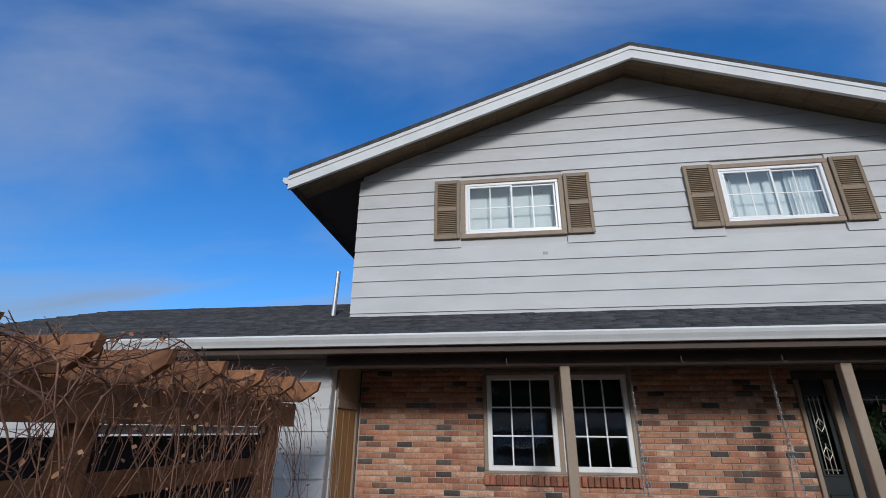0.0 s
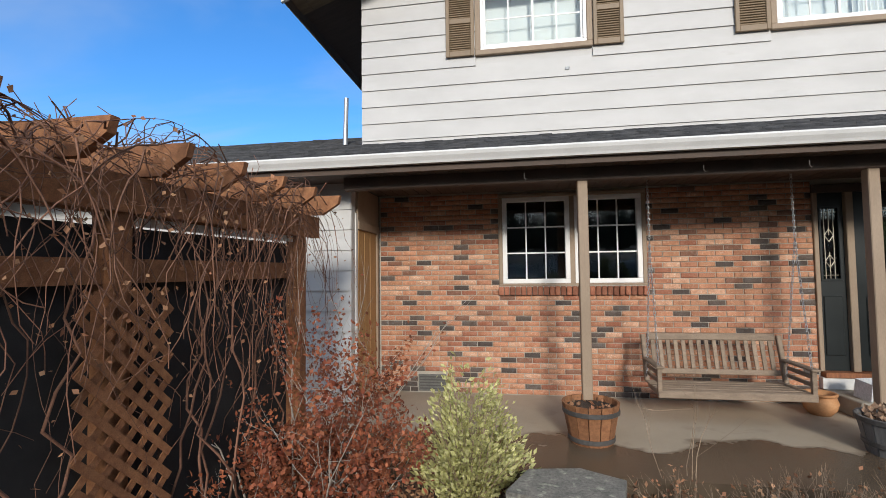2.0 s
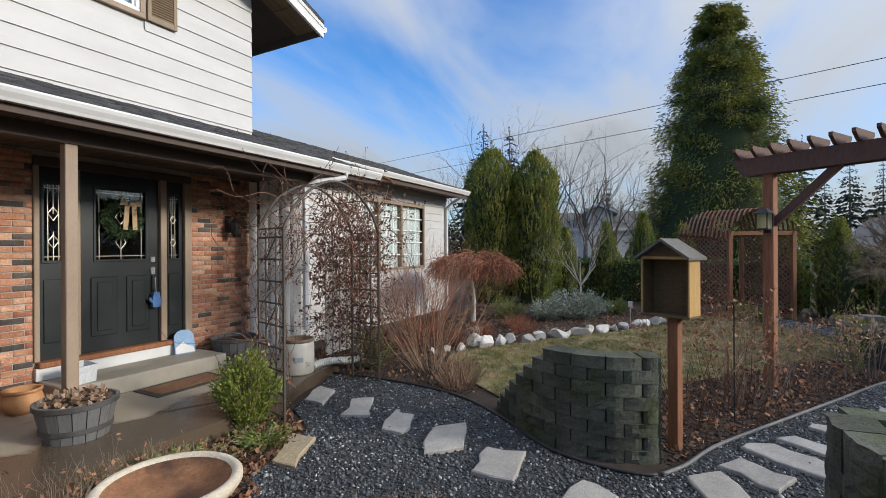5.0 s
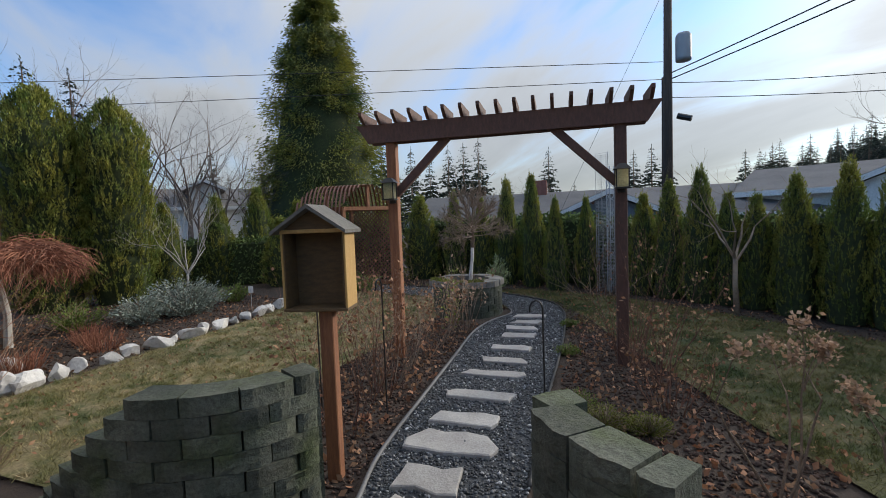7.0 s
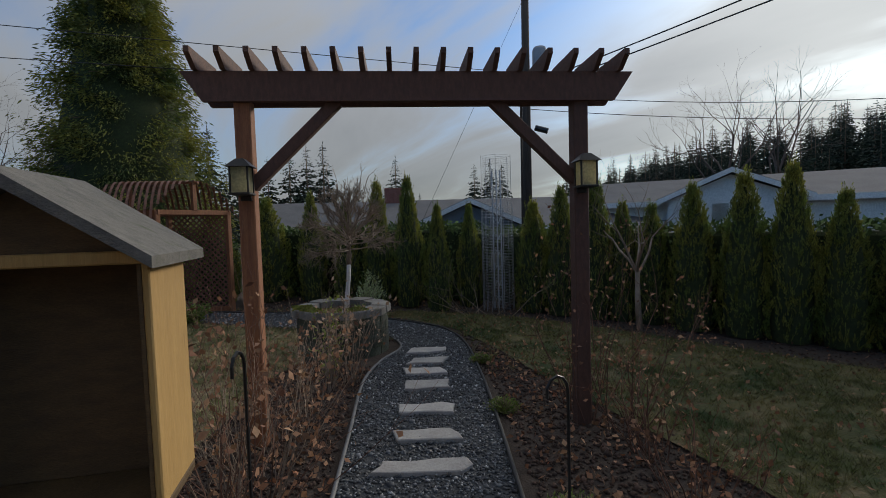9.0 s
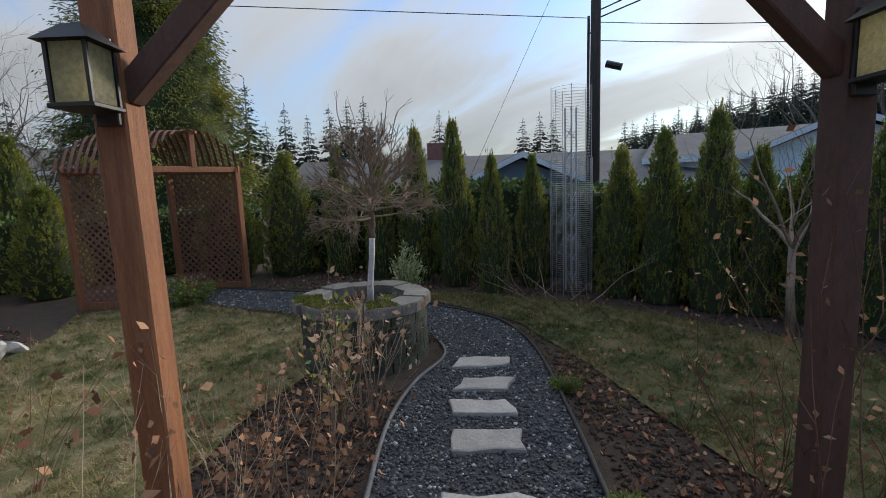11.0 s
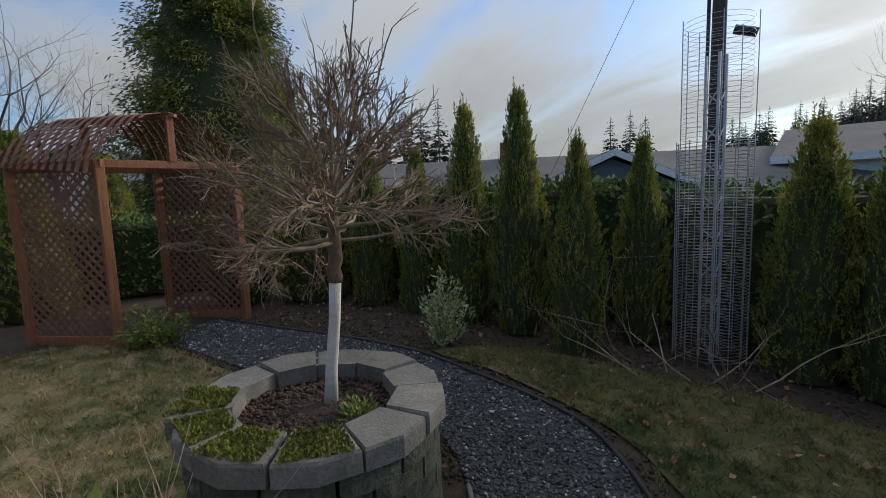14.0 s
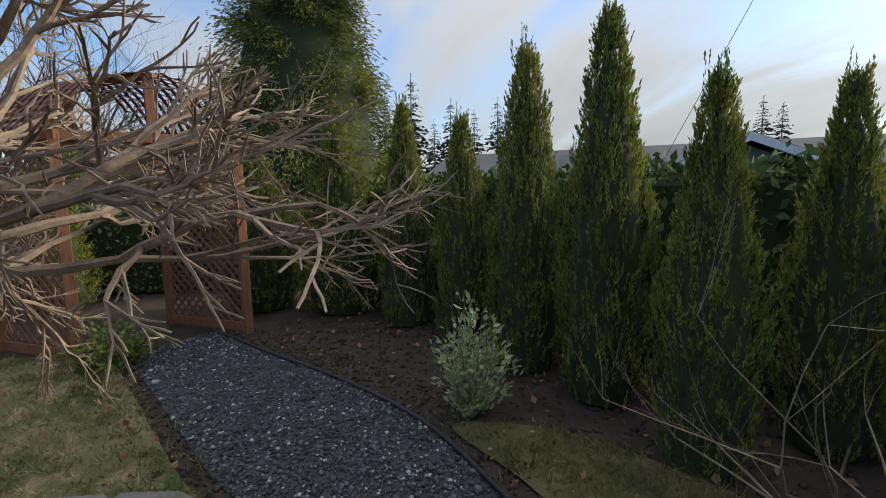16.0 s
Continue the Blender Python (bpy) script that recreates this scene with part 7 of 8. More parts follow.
# ---- clipped cypress columns and hedge ----
def cypress_mesh(h, r, seed, n=1150, leaf=.038, material="cypress", tip=.58, per=14):
    """A column of upright flat sprays over a dark core, frayed at the tip."""
    rg = np.random.default_rng(seed)
    u = rg.uniform(0, 1, n) ** .9
    a = rg.uniform(0, 6.28, n)
    prof = (np.minimum(1, (1 - u) / tip) ** .78) * (.86 + .14 * np.minimum(1, u / .1))
    lump = 1 + .1 * np.sin(a * 2 + u * 9 + seed) + .09 * np.sin(a * 5 - u * 23 + seed * 2) + rg.normal(0, .06, n)
    q = r * prof * lump + .012
    root = np.column_stack([q * np.cos(a), q * np.sin(a), u * h * .97])
    axis = np.column_stack([np.cos(a) * .35, np.sin(a) * .35, np.full(n, 1.0)]) + rg.normal(0, .16, (n, 3))
    k = 14                      # thin leaders that stand over the tip
    lead = np.column_stack([rg.normal(0, r * .13, (k, 2)), h * rg.uniform(.86, .97, k)])
    root, axis = np.concatenate([root, lead]), np.concatenate([axis, np.column_stack([rg.normal(0, .14, (k, 2)), np.ones(k)])])
    axis /= np.linalg.norm(axis, axis=1, keepdims=True)
    fan = np.cross(axis, rg.normal(size=axis.shape))
    fan /= np.linalg.norm(fan, axis=1, keepdims=True)
    length = np.concatenate([rg.uniform(.8, 1.7, n), rg.uniform(1.8, 3.4, k)]) * leaf * 2.2
    f = np.tile(np.linspace(0, 1, per), len(root))
    rep_ = np.repeat(np.arange(len(root)), per)
    s = np.where(np.arange(len(f)) % 2 == 0, 1.0, -1.0)
    c = root[rep_] + axis[rep_] * (f * length[rep_])[:, None] + rg.normal(0, leaf * .13, (len(f), 3))
    d = axis[rep_] + fan[rep_] * (s * (.85 - .6 * f))[:, None]
    c[:, 2] = np.maximum(c[:, 2], .01)
    fol = leaf_quads(c, leaf, rg, 0, 2.6, d, .25)
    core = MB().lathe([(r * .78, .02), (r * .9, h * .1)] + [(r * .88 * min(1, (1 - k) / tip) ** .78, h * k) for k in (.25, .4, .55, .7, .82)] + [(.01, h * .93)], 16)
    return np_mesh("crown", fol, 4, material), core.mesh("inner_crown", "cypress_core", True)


CYP = [cypress_mesh(2.3, .36, s) for s in (1, 2, 3, 4)]


def cypress(x, y, h, i, r=1.0, label="clipped green arborvitae column in the hedge row", data=None, h0=2.3, group="arborvitae row"):
    fo, co = data or CYP[i % 4]
    t = thing("arborvitae", (x, y, 0), label, "tree", group, rz=i * 77)
    t.scale = (r, r, h / h0)
    part("trunk", MB().tube([(0, 0, 0), (0, 0, .5)], [.05, .04], 7), "bark", t)
    tagged(part("crown", fo, None, t), kind="stuff")
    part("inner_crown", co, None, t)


for i, (x, y, h, r) in enumerate([(14.75, -3.75, 2.45, 1.1), (14.0, -4.25, 2.2, 1.0), (13.2, -4.62, 2.62, 1.1), (12.5, -4.95, 2.66, 1.1), (11.62, -5.05, 2.05, .9), (11.62, -5.85, 2.06, .9), (10.3, -6.3, 2.05, 1.15), (9.75, -6.42, 2.25, 1.15), (9.15, -6.55, 2.4, 1.2), (8.75, -6.75, 1.95, 1.0), (8.3, -6.85, 1.9, 1.0),
                                  (7.67, -6.85, 2.15, 1.15), (7.02, -6.95, 2.25, 1.15), (6.5, -7.05, 2.32, 1.1), (5.98, -7.15, 1.95, 1.0), (5.4, -7.3, 1.95, 1.1), (4.8, -7.3, 2.1, 1.1), (4.1, -7.4, 2.0, 1.1), (3.4, -7.4, 2.2, 1.1), (2.7, -7.5, 2.0, 1.1), (2.0, -7.5, 2.1, 1.1)]):
    cypress(x, y, h, i, r * .68)
BIG = cypress_mesh(4.9, .8, 9, 2600, .075, tip=.2)
cypress(15.0, 5.8, 4.9, 3, .92, "tall clipped green cypress beside the house wing", BIG, 4.9, "tall cypress pair")
cypress(15.4, 4.5, 4.75, 5, .82, "tall clipped green cypress beside the house wing", BIG, 4.9, "tall cypress pair")
for i, (x, y, h) in enumerate([(17.5, 2.7, 2.6), (18.2, 1.6, 2.9), (18.6, .4, 2.5), (16.8, 3.9, 2.4), (16.4, .9, 1.9), (16.0, -1.9, 2.1), (15.6, -3.0, 2.4)]):
    cypress(x, y, h, i, 1.3, "young golden-green arborvitae at the boundary")


def hedge(p, q, h, w, label, seed, n=9000):
    p, q = Vector((*p, 0)), Vector((*q, 0))
    d = (q - p)
    t = thing("hedge", p, label, "hedge", rz=math.degrees(math.atan2(d.y, d.x)))
    L = d.length
    rg = np.random.default_rng(seed)
    c = np.column_stack([rg.uniform(0, L, n), rg.uniform(-w / 2, w / 2, n), rg.uniform(.05, h, n)])
    k = rg.integers(0, 3, n)
    c[k == 0, 1] = -w / 2
    c[k == 1, 1] = w / 2
    c[k == 2, 2] = h
    c += rg.normal(0, .05, (n, 3))
    c[:, 2] = np.maximum(c[:, 2], .02)
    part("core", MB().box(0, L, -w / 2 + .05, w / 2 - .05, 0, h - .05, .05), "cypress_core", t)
    tagged(part("foliage", np_mesh("foliage", leaf_quads(c, .09, rg, .3, 1.8), 4, "hedge"), None, t), kind="stuff")


hedge((16.6, -3.6), (12.2, -6.6), 1.62, .8, "clipped bright green hedge behind the arborvitae", 70)
hedge((12.2, -6.8), (1.0, -8.4), 1.5, .8, "clipped green hedge behind the arborvitae", 71, 12000)
hedge((17.5, 4.5), (17.8, -2.8), 1.3, .8, "clipped green hedge beyond the lattice arbor", 72)

# ---- north bed ----
def rock(x, y, s, seed):
    """A broken stone: a ball cut flat by several planes."""
    r = np.random.default_rng(seed)
    bm = bmesh.new()
    bmesh.ops.create_icosphere(bm, subdivisions=3, radius=1)
    k = [(Vector(q).normalized(), r.uniform(.38, .72)) for q in r.normal(0, 1, (11, 3))]
    sx, sy, sz = r.uniform(.8, 1.35), r.uniform(.65, .95), r.uniform(.7, 1.15)
    for v in bm.verts:
        for e, o in k:
            v.co -= e * max(0, v.co.dot(e) - o)
        v.co *= 1 + .07 * noise.noise(v.co * 4 + Vector((seed, 0, 0)))
        v.co = Vector((v.co.x * s * sx, v.co.y * s * sy, v.co.z * s * sz + s * .4))
    me = bpy.data.meshes.new("rock")
    bm.to_mesh(me)
    bm.free()
    me.materials.append(M["rock"])
    ob = new("rock", me)
    ob.matrix_basis = pose(x, y, 0, 0, 0, seed * 53)
    tagged(ob, "rough white quartz rock edging the lawn", "rock", "lawn edging rocks")


r_scale = (1.0, 1.25, .85, 1.1)
edge_line = smooth_line([(7.75, 3.85), (8.5, 3.5), (9.3, 3.0), (10.3, 2.3), (11.6, 1.35), (13.0, .6)], 10)
seen, last = 0, None
for i, (x, y) in enumerate(edge_line):
    if last is None or math.hypot(x - last[0], y - last[1]) > .26:
        rock(x + .04 * math.sin(i * 5.1), y + .05 * math.cos(i * 3.3), .1 + .1 * abs(math.sin(i * 2.3)), 500 + i)
        last = (x, y)
rock(9.6, 4.0, .2, 560)


def weeping_maple():
    t = thing("weeping_maple", (11.1, 4.7, 0), "small weeping maple with rust-coloured drooping twigs", "tree")
    rg = np.random.default_rng(51)
    part("trunk", MB().tube([(0, 0, 0), (.05, 0, .5), (0, .05, 1.1)], [.06, .05, .04], 9), "pale_bark", t)
    mb = MB()
    for i in range(1300):
        a, q = rg.uniform(0, 6.28), math.sqrt(rg.uniform(0, 1)) * .82
        z0 = 1.62 - .3 * q * q - .12 * rg.uniform()
        p = Vector((q * math.cos(a), q * math.sin(a), z0 + rg.normal(0, .05)))
        pts = [p]
        d = Vector((math.cos(a), math.sin(a), .1))
        for k in range(6):
            d = (d + Vector((rg.normal(0, .5), rg.normal(0, .5), rg.normal(-.34, .3)))).normalized()
            pts.append(pts[-1] + d * .1)
        mb.tube(pts, [.008, .0075, .007, .006, .005, .004, .003], 3, cap=False)
    tagged(part("twig_mass", mb, "bronze", t), kind="stuff")
    for k in range(9):
        a = 6.283 * k / 9
        part("limb", MB().tube([(0, .05, 1.05), (.4 * math.cos(a), .4 * math.sin(a), 1.38), (.75 * math.cos(a), .75 * math.sin(a), 1.36)], [.03, .02, .01], 5), "bark", t)


weeping_maple()
twiggy("red_twig_shrub", (6.95, 3.45, 0), .7, 1.35, 60, "tall tan and red bare twig shrub", 370, "bloom", 2, .005, lean=.7, spread=.3)
twiggy("red_twig_shrub", (8.1, 4.4, 0), .9, 1.5, 90, "dense rust-red bare twig shrub", 371, "bronze", 2, .005, lean=.7, spread=.3)
twiggy("red_twig_shrub", (9.2, 5.0, 0), .8, 1.3, 80, "dense rust-red bare twig shrub", 372, "bronze", 2, .005, lean=.7, spread=.3)
for i, (x, y, r) in enumerate([(6.35, 2.75, .45), (6.75, 2.95, .35), (9.4, 3.75, .4), (10.3, 3.2, .45), (10.9, 3.6, .4), (8.6, 4.0, .35)]):
    twiggy("cut_stems", (x, y, 0), r, .42, 130, "clump of cut brown perennial stems", 380 + i, "bronze" if i > 1 else "bloom", 0, .004, lean=.5)
leafy_shrub("evergreen_shrub", (6.55, 4.2, 0), .35, .7, 40, 1600, .04, "green_leaf", "small green shrub behind the arch", 390, taper=.5)
leafy_shrub("evergreen_shrub", (12.0, 4.2, 0), .6, .6, 50, 1600, .05, "green_leaf", "low green shrub in the bed", 391, taper=.5)
leafy_shrub("silver_juniper", (12.8, 2.65, 0), .85, .78, 90, 6500, .07, "blue_leaf", "spreading silvery blue juniper in the bed", 392, taper=.55, up=.35, aspect=3)
leafy_shrub("silver_juniper", (12.1, 3.2, 0), .5, .55, 60, 2600, .07, "blue_leaf", "smaller silvery blue juniper clump", 393, taper=.5, up=.35, aspect=3)
leafy_shrub("evergreen_shrub", (13.9, 1.9, 0), .4, .5, 40, 1400, .05, "green_leaf", "small dark green shrub by the rocks", 394, taper=.5)
tag_ = thing("plant_tag", (12.6, 1.4, 0), "white plant tag on a thin stake", "plant tag")
part("stake", MB().tube([(0, 0, 0), (0, 0, .45)], .006, 5), "galv", tag_)
part("card", MB().box(-.05, .05, -.004, .004, .36, .5, .003, pose(0, 0, 0, 0, 0, 70)), "trim_white", tag_)


# ---- distance: trees, neighbours, poles ----
def big_conifer(base, h, r, seed, n=105000):
    t = thing("giant_cedar", base, "huge dense green cedar with golden lower boughs", "tree")
    part("trunk", MB().tube([(0, 0, 0), (0, 0, h * .9)], [.4, .06], 10), "bark", t)
    rg = np.random.default_rng(seed)
    cs, ds = [], []
    mb = MB()
    for i in range(420):
        u = rg.uniform(.03, .985)
        a = rg.uniform(0, 6.28)
        R = r * (1 - u) ** .62 * rg.uniform(.8, 1.08) * (.85 + .15 * min(1, u * 6)) + .15
        z = u * h
        p0 = Vector((0, 0, z))
        tip = Vector((math.cos(a) * R, math.sin(a) * R, z - .12 * R + rg.normal(0, .15)))
        if i % 3 == 0:
            mb.tube([p0, p0.lerp(tip, .5) + Vector((0, 0, .08 * R)), tip], [.06, .04, .01], 4, cap=False)
        k = int(n / 420)
        f = rg.uniform(.5, 1.04, k)
        side = rg.normal(0, .07 * R + .09, (k, 3))
        c = np.array(p0)[None] * (1 - f[:, None]) + np.array(tip)[None] * f[:, None] + side * np.array([1, 1, .8])
        cs.append(c)
        ds.append(np.tile(np.array([math.cos(a) * .6, math.sin(a) * .6, -.3]), (k, 1)))
    tagged(part("boughs", mb, "bark", t), kind="stuff")
    c, d = np.concatenate(cs), np.concatenate(ds)
    c[:, 2] = np.maximum(c[:, 2], .1)
    tagged(part("crown", np_mesh("crown", leaf_quads(c, .2, rg, .0, 4.0, d, .45), 4, "conifer"), None, t), kind="stuff")
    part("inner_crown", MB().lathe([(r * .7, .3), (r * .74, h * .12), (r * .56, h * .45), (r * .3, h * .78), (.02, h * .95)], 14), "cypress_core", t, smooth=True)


big_conifer((29.5, -1.1, 0), 14.6, 4.1, 90)


def fir_mesh(h, seed):
    """A pointed fir: whorls of drooping boughs with gaps between them."""
    rg = np.random.default_rng(seed)
    cs, ds = [], []
    levels = 30
    for j in range(levels):
        u = .1 + .87 * (j + rg.uniform(-.3, .3)) / levels
        for i in range(int(rg.integers(7, 11))):
            rr = (h * .2 * (1 - u) ** .85 + .012 * h) * rg.uniform(.55, 1.12)
            a = rg.uniform(0, 6.28)
            m = 3 + int(7 * (1 - u))
            f = np.linspace(.15, 1, m)
            c = np.column_stack([math.cos(a) * rr * f, math.sin(a) * rr * f, h * u - .42 * rr * f + .2 * rr * f * f])
            cs.append(c + rg.normal(0, .004 * h, (m, 3)))
            sd_ = np.where(np.arange(m) % 2 == 0, 1, -1)
            ds.append(np.column_stack([math.cos(a) - sd_ * math.sin(a) * .7, math.sin(a) + sd_ * math.cos(a) * .7, np.full(m, -.45)]))
    cs.append(np.column_stack([np.zeros((8, 2)), np.linspace(.93, .985, 8) * h]))
    ds.append(np.column_stack([rg.normal(0, .5, (8, 2)), np.ones(8)]))
    c, d = np.concatenate(cs), np.concatenate(ds)
    size = np.full(len(c), h * .042) * np.clip((1 - c[:, 2] / h) * 2.2, .35, 1)
    return np_mesh("crown", leaf_quads(c, size, rg, 0, 1.7, d, .45), 4, "fir")


FIRS = [fir_mesh(10, s) for s in (1, 2, 3, 4, 5)]


def fir(x, y, h, i, z=0.0, label="distant dark fir tree on the skyline"):
    t = thing("fir_tree", (x, y, z), label, "tree", "skyline firs", rz=i * 61)
    s = h / 10
    t.scale = (s, s, s)
    part("trunk", MB().tube([(0, 0, 0), (0, 0, 9.6)], [.16, .02], 6), "bark", t)
    tagged(part("crown", FIRS[i % 5], None, t), kind="stuff")


def polar(ang, dist):
    """A place by its angle from the x axis, in degrees, and distance from the middle of the garden."""
    return 6 + dist * math.cos(radians(ang)), -1 + dist * math.sin(radians(ang))


rg = np.random.default_rng(100)
n = 0
for ang, dist, h in [(-13, 42, 9), (-15.5, 44, 8.5), (-18, 45, 9.5), (-20, 43, 9.5), (-22, 44, 10), (-9, 38, 10), (-6, 40, 9), (-11, 46, 8), (-26, 48, 6), (-31, 50, 9.5), (-34, 60, 6), (-41, 55, 9), (-43, 55, 9.5), (-44.5, 55, 9)]:
    x, y = polar(ang, dist)
    fir(x, y, h, n)
    n += 1
for x, y, h in ((25.5, 10.6, 9.0), (26.5, 9.4, 8.8), (27.5, 12.6, 7.0)):
    fir(x, y, h, n, 0, "dark fir behind the bare trees")
    n += 1
# wooded rise in the south-west light
hill = MB()
cols = 24
for i in range(cols + 1):
    a = -50 - 75 * i / cols
    for k, (d, z) in enumerate(((40, 0), (54, 2.6 + 2.2 * min(1, i / 7)), (75, 3.5 + 4.2 * min(1, i / 7)), (110, 0))):
        x, y = polar(a, d)
        hill.v.append((x, y, z))
for i in range(cols):
    for k in range(3):
        a = i * 4 + k
        hill.f.append((a, a + 1, a + 5, a + 4))
tagged(new("far_hill", hill.mesh("far_hill", "cypress_core", True)), "low dark wooded rise beyond the street", "hill", kind="structure")
for i in range(240):
    a = rg.uniform(-122, -52)
    d = rg.uniform(43, 72)
    x, y = polar(a, d)
    rise = min(1, (-50 - a) / 24) if a < -50 else 0
    fir(x, y, rg.uniform(3.4, 6.4) * (.9 + .4 * rise), i, max(0, min(1, (d - 40) / 14) * (2.6 + 2.2 * rise) + max(0, d - 54) / 21 * (.9 + 2.0 * rise)) - .4, "dark fir on the wooded rise")
# woods to the north-east and behind the house
for i in range(40):
    a = rg.uniform(0, 62)
    d = rg.uniform(42, 60)
    if 14 < a < 24 and i % 2:
        continue
    x, y = polar(a, d)
    fir(x, y, rg.uniform(5, 9.5), i, 0, "distant dark fir beyond the houses")
# firs added out of view to close the horizon and darken window reflections
for i in range(26):
    a = rg.uniform(125, 235)
    x, y = polar(a, rg.uniform(30, 45))
    fir(x, y, rg.uniform(3.5, 5), i, 0, "unseen fir added to close the horizon")
for i in range(14):
    a = rg.uniform(-178, -128)
    x, y = polar(a, rg.uniform(38, 50))
    fir(x, y, rg.uniform(5, 7), i, 0, "unseen fir added to close the horizon")


def far_bare(x, y, h, seed, label="tall bare deciduous tree on the skyline", depth=4):
    t = thing("bare_far_tree", (x, y, 0), label, "tree")
    rg = np.random.default_rng(seed)
    part("trunk", MB().tube([(0, 0, 0), (.1, 0, h * .4)], [h * .018, h * .012], 7), "bare_far", t)
    for k in range(8):
        mb, tips = MB(), []
        a = 6.283 * k * .382
        branch(mb, rg, Vector((.1, 0, h * (.22 + .025 * k))), Vector((math.cos(a) * .6, math.sin(a) * .6, 1.2)), h * .28, h * .007, depth, tips, .25, (2, 3), .66, .15, 4, 2, .5)
        part("limb", mb, "bare_far", t)


for i, (a, d, h) in enumerate([(21, 38, 10), (24, 42, 11), (16, 36, 8), (12, 40, 8), (27, 45, 9), (9, 36, 7), (-29, 46, 6), (-24.5, 46, 5.5), (-70, 42, 13), (-74.5, 42, 12.5), (-62, 44, 7), (19, 33, 6.5), (14, 32, 6), (34, 20.5, 7), (29.5, 21, 8.6), (22, 21, 7.6), (17, 20.5, 7.6), (13, 21, 6.4), (9.5, 22, 5)]):
    x, y = polar(a, d)
    far_bare(x, y, h, 700 + i)


def gable_house(name, base, rz, L, D, zw, zr, wall, label, chimney=False, zb=-1.5, gw=2.3, gz=0.0):
    """A long low house: its ridge runs along x, a cross gable faces -y."""
    t = thing(name, base, label, "house", rz=rz)
    part("wall", MB().box(-L / 2, L / 2, 0, D, zb, zw), wall, t)
    for s in (0, 1):
        y0, y1 = (-.5, D / 2) if s == 0 else (D + .5, D / 2)
        part("roof", MB().prism([(y0, zw - .1), (y1, zr), (y1, zr + .12), (y0, zw + .02)], -L / 2 - .4, L / 2 + .4, "x"), "far_roof", t)
    part("fascia", MB().box(-L / 2 - .4, L / 2 + .4, -.54, -.5, zw - .2, zw + .03), "far_white", t)
    zg = zw + gz
    part("gable_wall", MB().prism([(-gw, zb), (gw, zb), (gw, zg), (0, zg + gw * .42), (-gw, zg)], -1.2, .2, "y"), wall, t)
    for s in (-1, 1):
        part("gable_roof", MB().prism([(0, zg + gw * .42 + .16), (s * (gw + .4), zg - .05), (s * (gw + .4), zg + .07), (0, zg + gw * .42 + .28)], -1.6, D / 2, "y"), "far_roof", t)
        part("bargeboard", MB().prism([(0, zg + gw * .42 + .06), (s * (gw + .4), zg - .16), (s * (gw + .4), zg + .05), (0, zg + gw * .42 + .26)], -1.65, -1.6, "y"), "far_white", t)
    w = part("window", MB().box(-.33 * gw, .33 * gw, -1.24, -1.2, zg - 1.0, zg - .1), "far_white", t)
    for x in (-.29 * gw, .02 * gw):
        part("pane", MB().box(x, x + .26 * gw, -1.26, -1.24, zg - .92, zg - .18), "glass", w)
    if chimney:
        part("chimney", MB().box(-3.6, -2.7, D / 2 - .4, D / 2 + .4, zw, zr + .75, .02), "chimney", t)
    return t


gable_house("neighbour_house", (20.3, -12.9, 0), -122, 18, 7, 1.52, 2.85, "blue_grey_wall", "low blue-grey house with white trim and grey roof", True)
gable_house("neighbour_house", (13.0, -21.5, 0), -153, 12, 7, 2.4, 3.5, "far_white", "pale house with grey roof behind the hedge")
gable_house("neighbour_house", (3.5, -26, 0), 180, 11, 7, 2.2, 3.3, "far_white", "pale house with grey roof across the street")
gable_house("neighbour_house", (40.6, 6.9, 0), -80, 7, 7, 3.3, 4.8, "far_white", "grey house with white-trimmed porch gable beyond the garden", gw=1.05, gz=1.25)

road = MB().prism([(-60, -15.5), (60, -15.5), (60, -10.6), (-60, -10.6)], -.02, .004)
tagged(new("road", road.mesh("road", "asphalt")), "grey asphalt street behind the hedge", "road", kind="structure")


def parked_car(x, y, rz, paint, label):
    c = thing("parked_car", (x, y, .004), label, "car", "cars on the street", rz=rz)
    prof = [(-2.1, .35), (2.05, .35), (2.15, .6), (2.0, .82), (1.1, .92), (.45, 1.38), (-1.2, 1.42), (-1.9, .98), (-2.15, .85)]
    part("body", MB().prism(prof, -.85, .85, "y"), paint, c)
    part("windows", MB().prism([(1.0, .94), (.44, 1.33), (-1.15, 1.36), (-1.7, .98)], -.86, .86, "y"), "black", c)
    for wx in (-1.35, 1.35):
        for wy in (-.8, .8):
            w = part("wheel", MB().tube([(wx, wy - .1, .32), (wx, wy + .1, .32)], .32, 16), "black", c)
            part("rim", MB().tube([(wx, wy - .11, .32), (wx, wy + .11, .32)], .19, 12), "grey_metal", w)


parked_car(5.2, -12.2, 4, "far_white", "white car parked on the street behind the hedge")
parked_car(.8, -12.0, 2, "grey_metal", "silver car parked on the street")

# utility pole with transformer, and the wires
UP = Vector((15.7, -12.0, 0))
up = thing("utility_pole", UP, "dark wooden utility pole with grey transformer", "utility pole")
part("pole", MB().tube([(0, 0, -.3), (-.12, .05, 10.5)], [.17, .12], 12), "creosote", up, smooth=True)
part("side_conduit", MB().tube([(.35, -.1, 0), (.3, -.1, 6.4)], .04, 8), "creosote", up)
for z in (3.2, 5.9):
    part("standoff", MB().tube([(-.05, 0, z), (.34, -.1, z)], .025, 6), "creosote", up)
part("transformer", MB().lathe([(.001, 6.75), (.24, 6.75), (.25, 6.85), (.25, 7.55), (.2, 7.65), (.06, 7.67), (.001, 7.69)], 18, (-.42, -.3, 0)), "grey_metal", up, "grey cylindrical transformer", smooth=True)
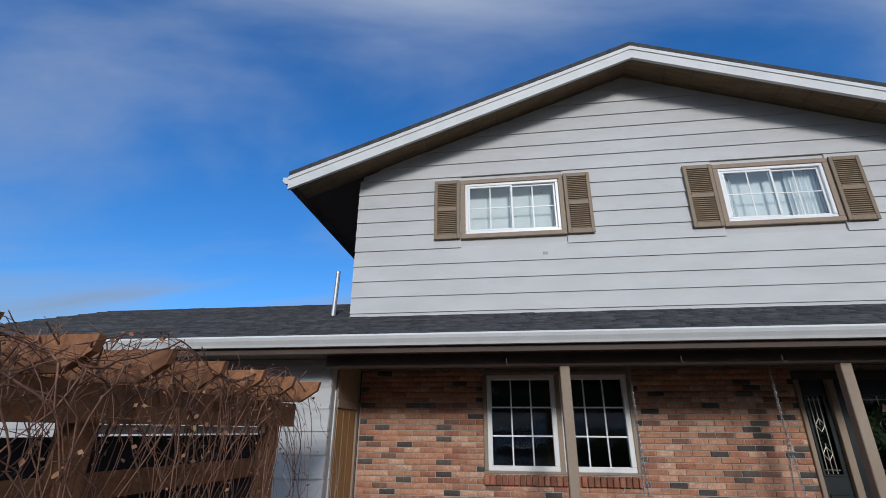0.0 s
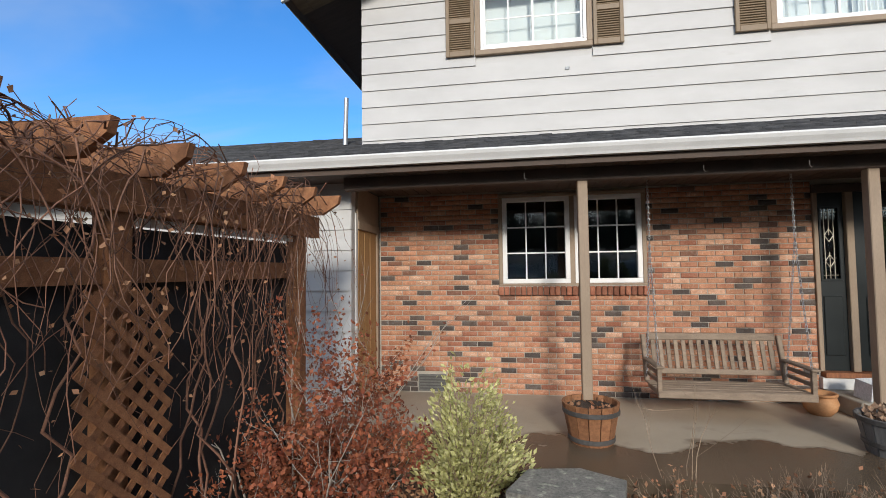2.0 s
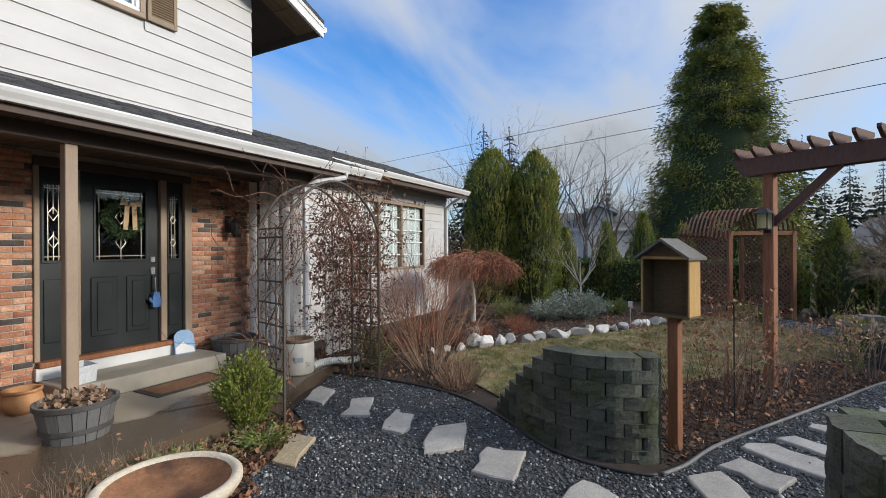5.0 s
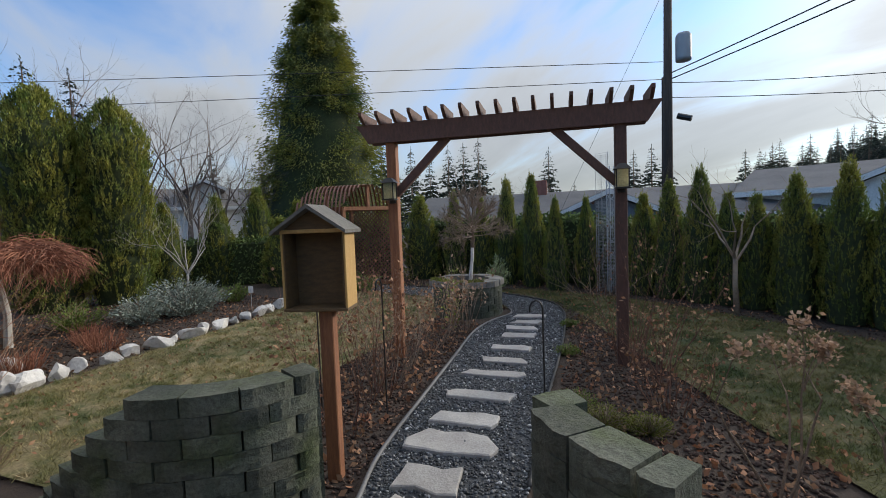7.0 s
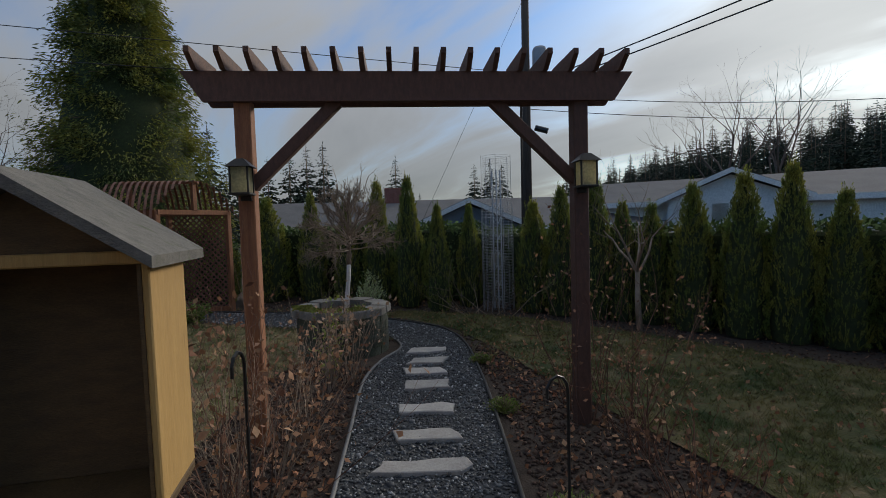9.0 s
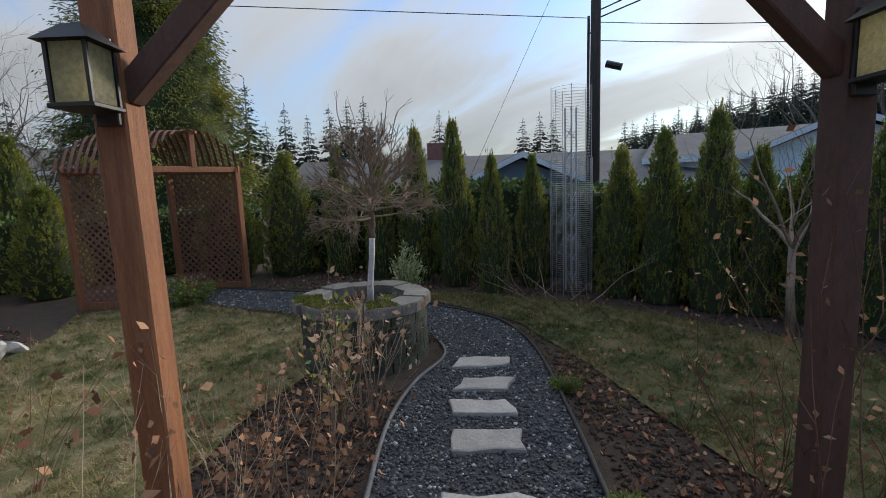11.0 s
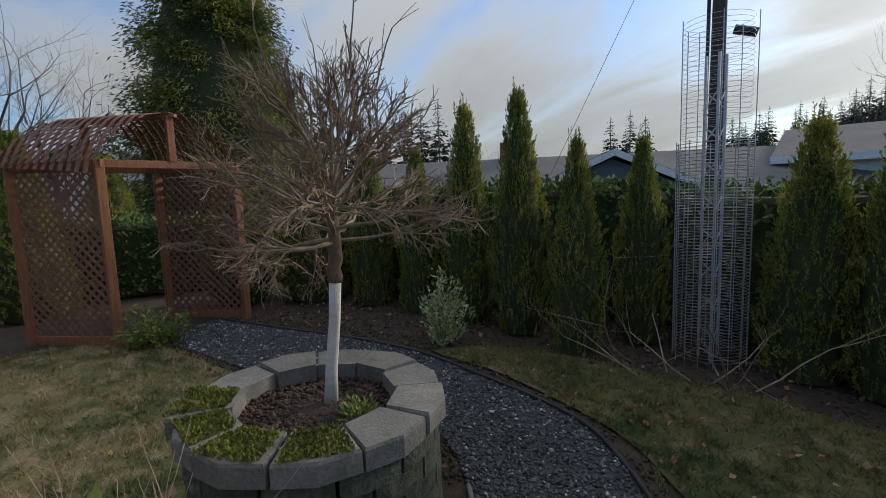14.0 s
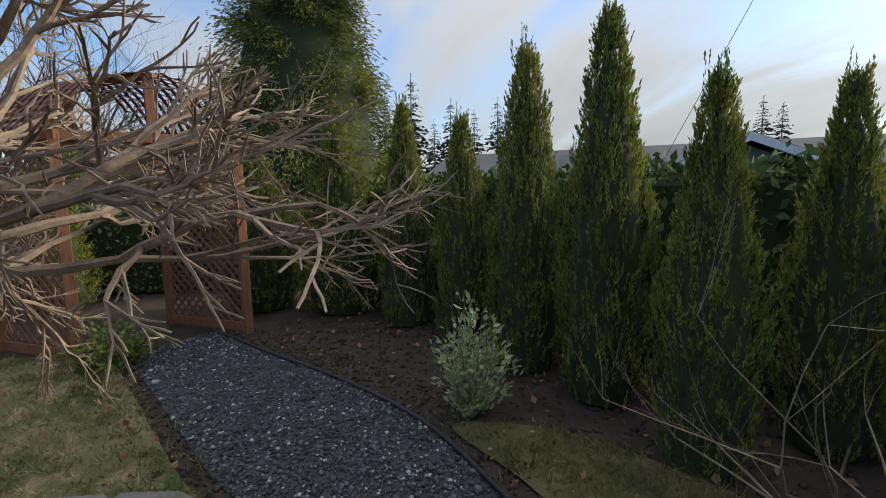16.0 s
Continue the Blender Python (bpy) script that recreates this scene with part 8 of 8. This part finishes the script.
part("cutout", MB().tube([(-.25, -.2, 4.95), (-.6, -.45, 4.8)], .1, 8), "black", up)


def wire(p, q, sag, r=.012, label="sagging black overhead wire"):
    p, q = Vector(p), Vector(q)
    pts = [p.lerp(q, i / 24) - Vector((0, 0, sag * 4 * (i / 24) * (1 - i / 24))) for i in range(25)]
    w = tagged(new("overhead_wire", MB().tube(pts, r, 5).mesh("overhead_wire", "black", True)), label, "wire", "overhead wires")
    return w


wire(UP + Vector((.2, 0, 6.9)), (40, 46.7, 9.3), .1)
wire(UP + Vector((.2, 0, 6.3)), (40, 46.7, 7.6), .1)
wire(UP + Vector((-.1, 0, 6.4)), (-18, -14.5, 10.4), .5, .02)
wire(UP + Vector((-.1, 0, 6.2)), (-18, -14.5, 9.8), .5, .02)
wire(UP + Vector((-.1, 0, 6.1)), (-2, -26, 5.6), .9)
wire(UP + Vector((-.1, 0, 5.6)), (-6, -29, 4.6), .9)
wire(UP + Vector((-.1, 0, 9.5)), (19.5, -9.0, 0), .0, .006, "guy wire running down to the ground")
pole2 = thing("flag_pole", (27.9, -.5, 0), "thin white pole in front of the cedar", "pole")
part("shaft", MB().tube([(0, 0, 0), (0, 0, 7.4)], [.06, .045], 8), "trim_white", pole2)
sl_ = thing("street_lamp", (-2.5, -21, 0), "grey street lamp arm over the street", "street lamp")
part("mast", MB().tube([(0, 0, 0), (0, 0, 6.2), (.6, 0, 6.7), (2.6, 0, 7.0)], [.09, .07, .05, .04], 8), "grey_metal", sl_)
part("head", MB().box(2.4, 3.1, -.12, .12, 6.9, 7.05, .03), "grey_metal", sl_)


# ---- bricks, piece by piece ----
BL, BH, BJ = .194, .0575, .0105


def brick_verts(L):
    """A brick with worn front edges, its front at y = 0."""
    c = .004
    return [(0, 0 + c, 0), (L, c, 0), (L, c, BH), (0, c, BH), (c, 0, c), (L - c, 0, c), (L - c, 0, BH - c), (c, 0, BH - c), (0, .03, 0), (L, .03, 0), (L, .03, BH), (0, .03, BH)]


BRICK_F = [(4, 5, 6, 7), (0, 1, 5, 4), (1, 2, 6, 5), (2, 3, 7, 6), (3, 0, 4, 7), (8, 9, 1, 0), (9, 10, 2, 1), (10, 11, 3, 2), (11, 8, 0, 3)]
whole = MB().add(brick_verts(BL), BRICK_F).mesh("brick", "brick")
halves, rest, near = {}, [], 0
rb = np.random.default_rng(77)
row, z = 0, PORCH + .01
while z < 2.80:
    x = -1.98 - (BL + BJ) * (.5 if row % 2 else 0)
    while x < 6.18:
        a, b = max(x, -1.98), min(x + BL, 6.17)
        pieces = [(a, b)]
        for h in ((LOW_WIN[0] - .055, LOW_WIN[1] + .055, LOW_WIN[2] - .14, LOW_WIN[3] + .055), (DOOR[0] - .025, DOOR[1] + .075, 0, DOOR[3] + .045), (-1.47, -1.07, 0, PORCH + .25)):
            if h[2] < z + BH and z < h[3]:
                cut = []
                for p, q in pieces:
                    if q <= h[0] or p >= h[1]:
                        cut.append((p, q))
                    else:
                        if p < h[0]:
                            cut.append((p, h[0]))
                        if q > h[1]:
                            cut.append((h[1], q))
                pieces = cut
        for p, q in pieces:
            if q - p < .025:
                continue
            y = WALL + rb.normal(0, .0015) - .004
            if 1.5 < p < 3.42 and .3 < z < 2.35 and near < 300 and q - p > BL - .001:
                part("brick", whole, None, brick_wall, world=True, at=pose(p, y, z))
                near += 1
            else:
                rest.append([(p + (u if u < BL / 2 else u - BL + (q - p)), y + v, z + w) for u, v, w in brick_verts(BL)])
        x += BL + BJ
    z += BH + BJ
    row += 1
tagged(part("bricks", solid_mesh("bricks", rest, BRICK_F, "brick_far"), None, brick_wall, world=True), kind="stuff")
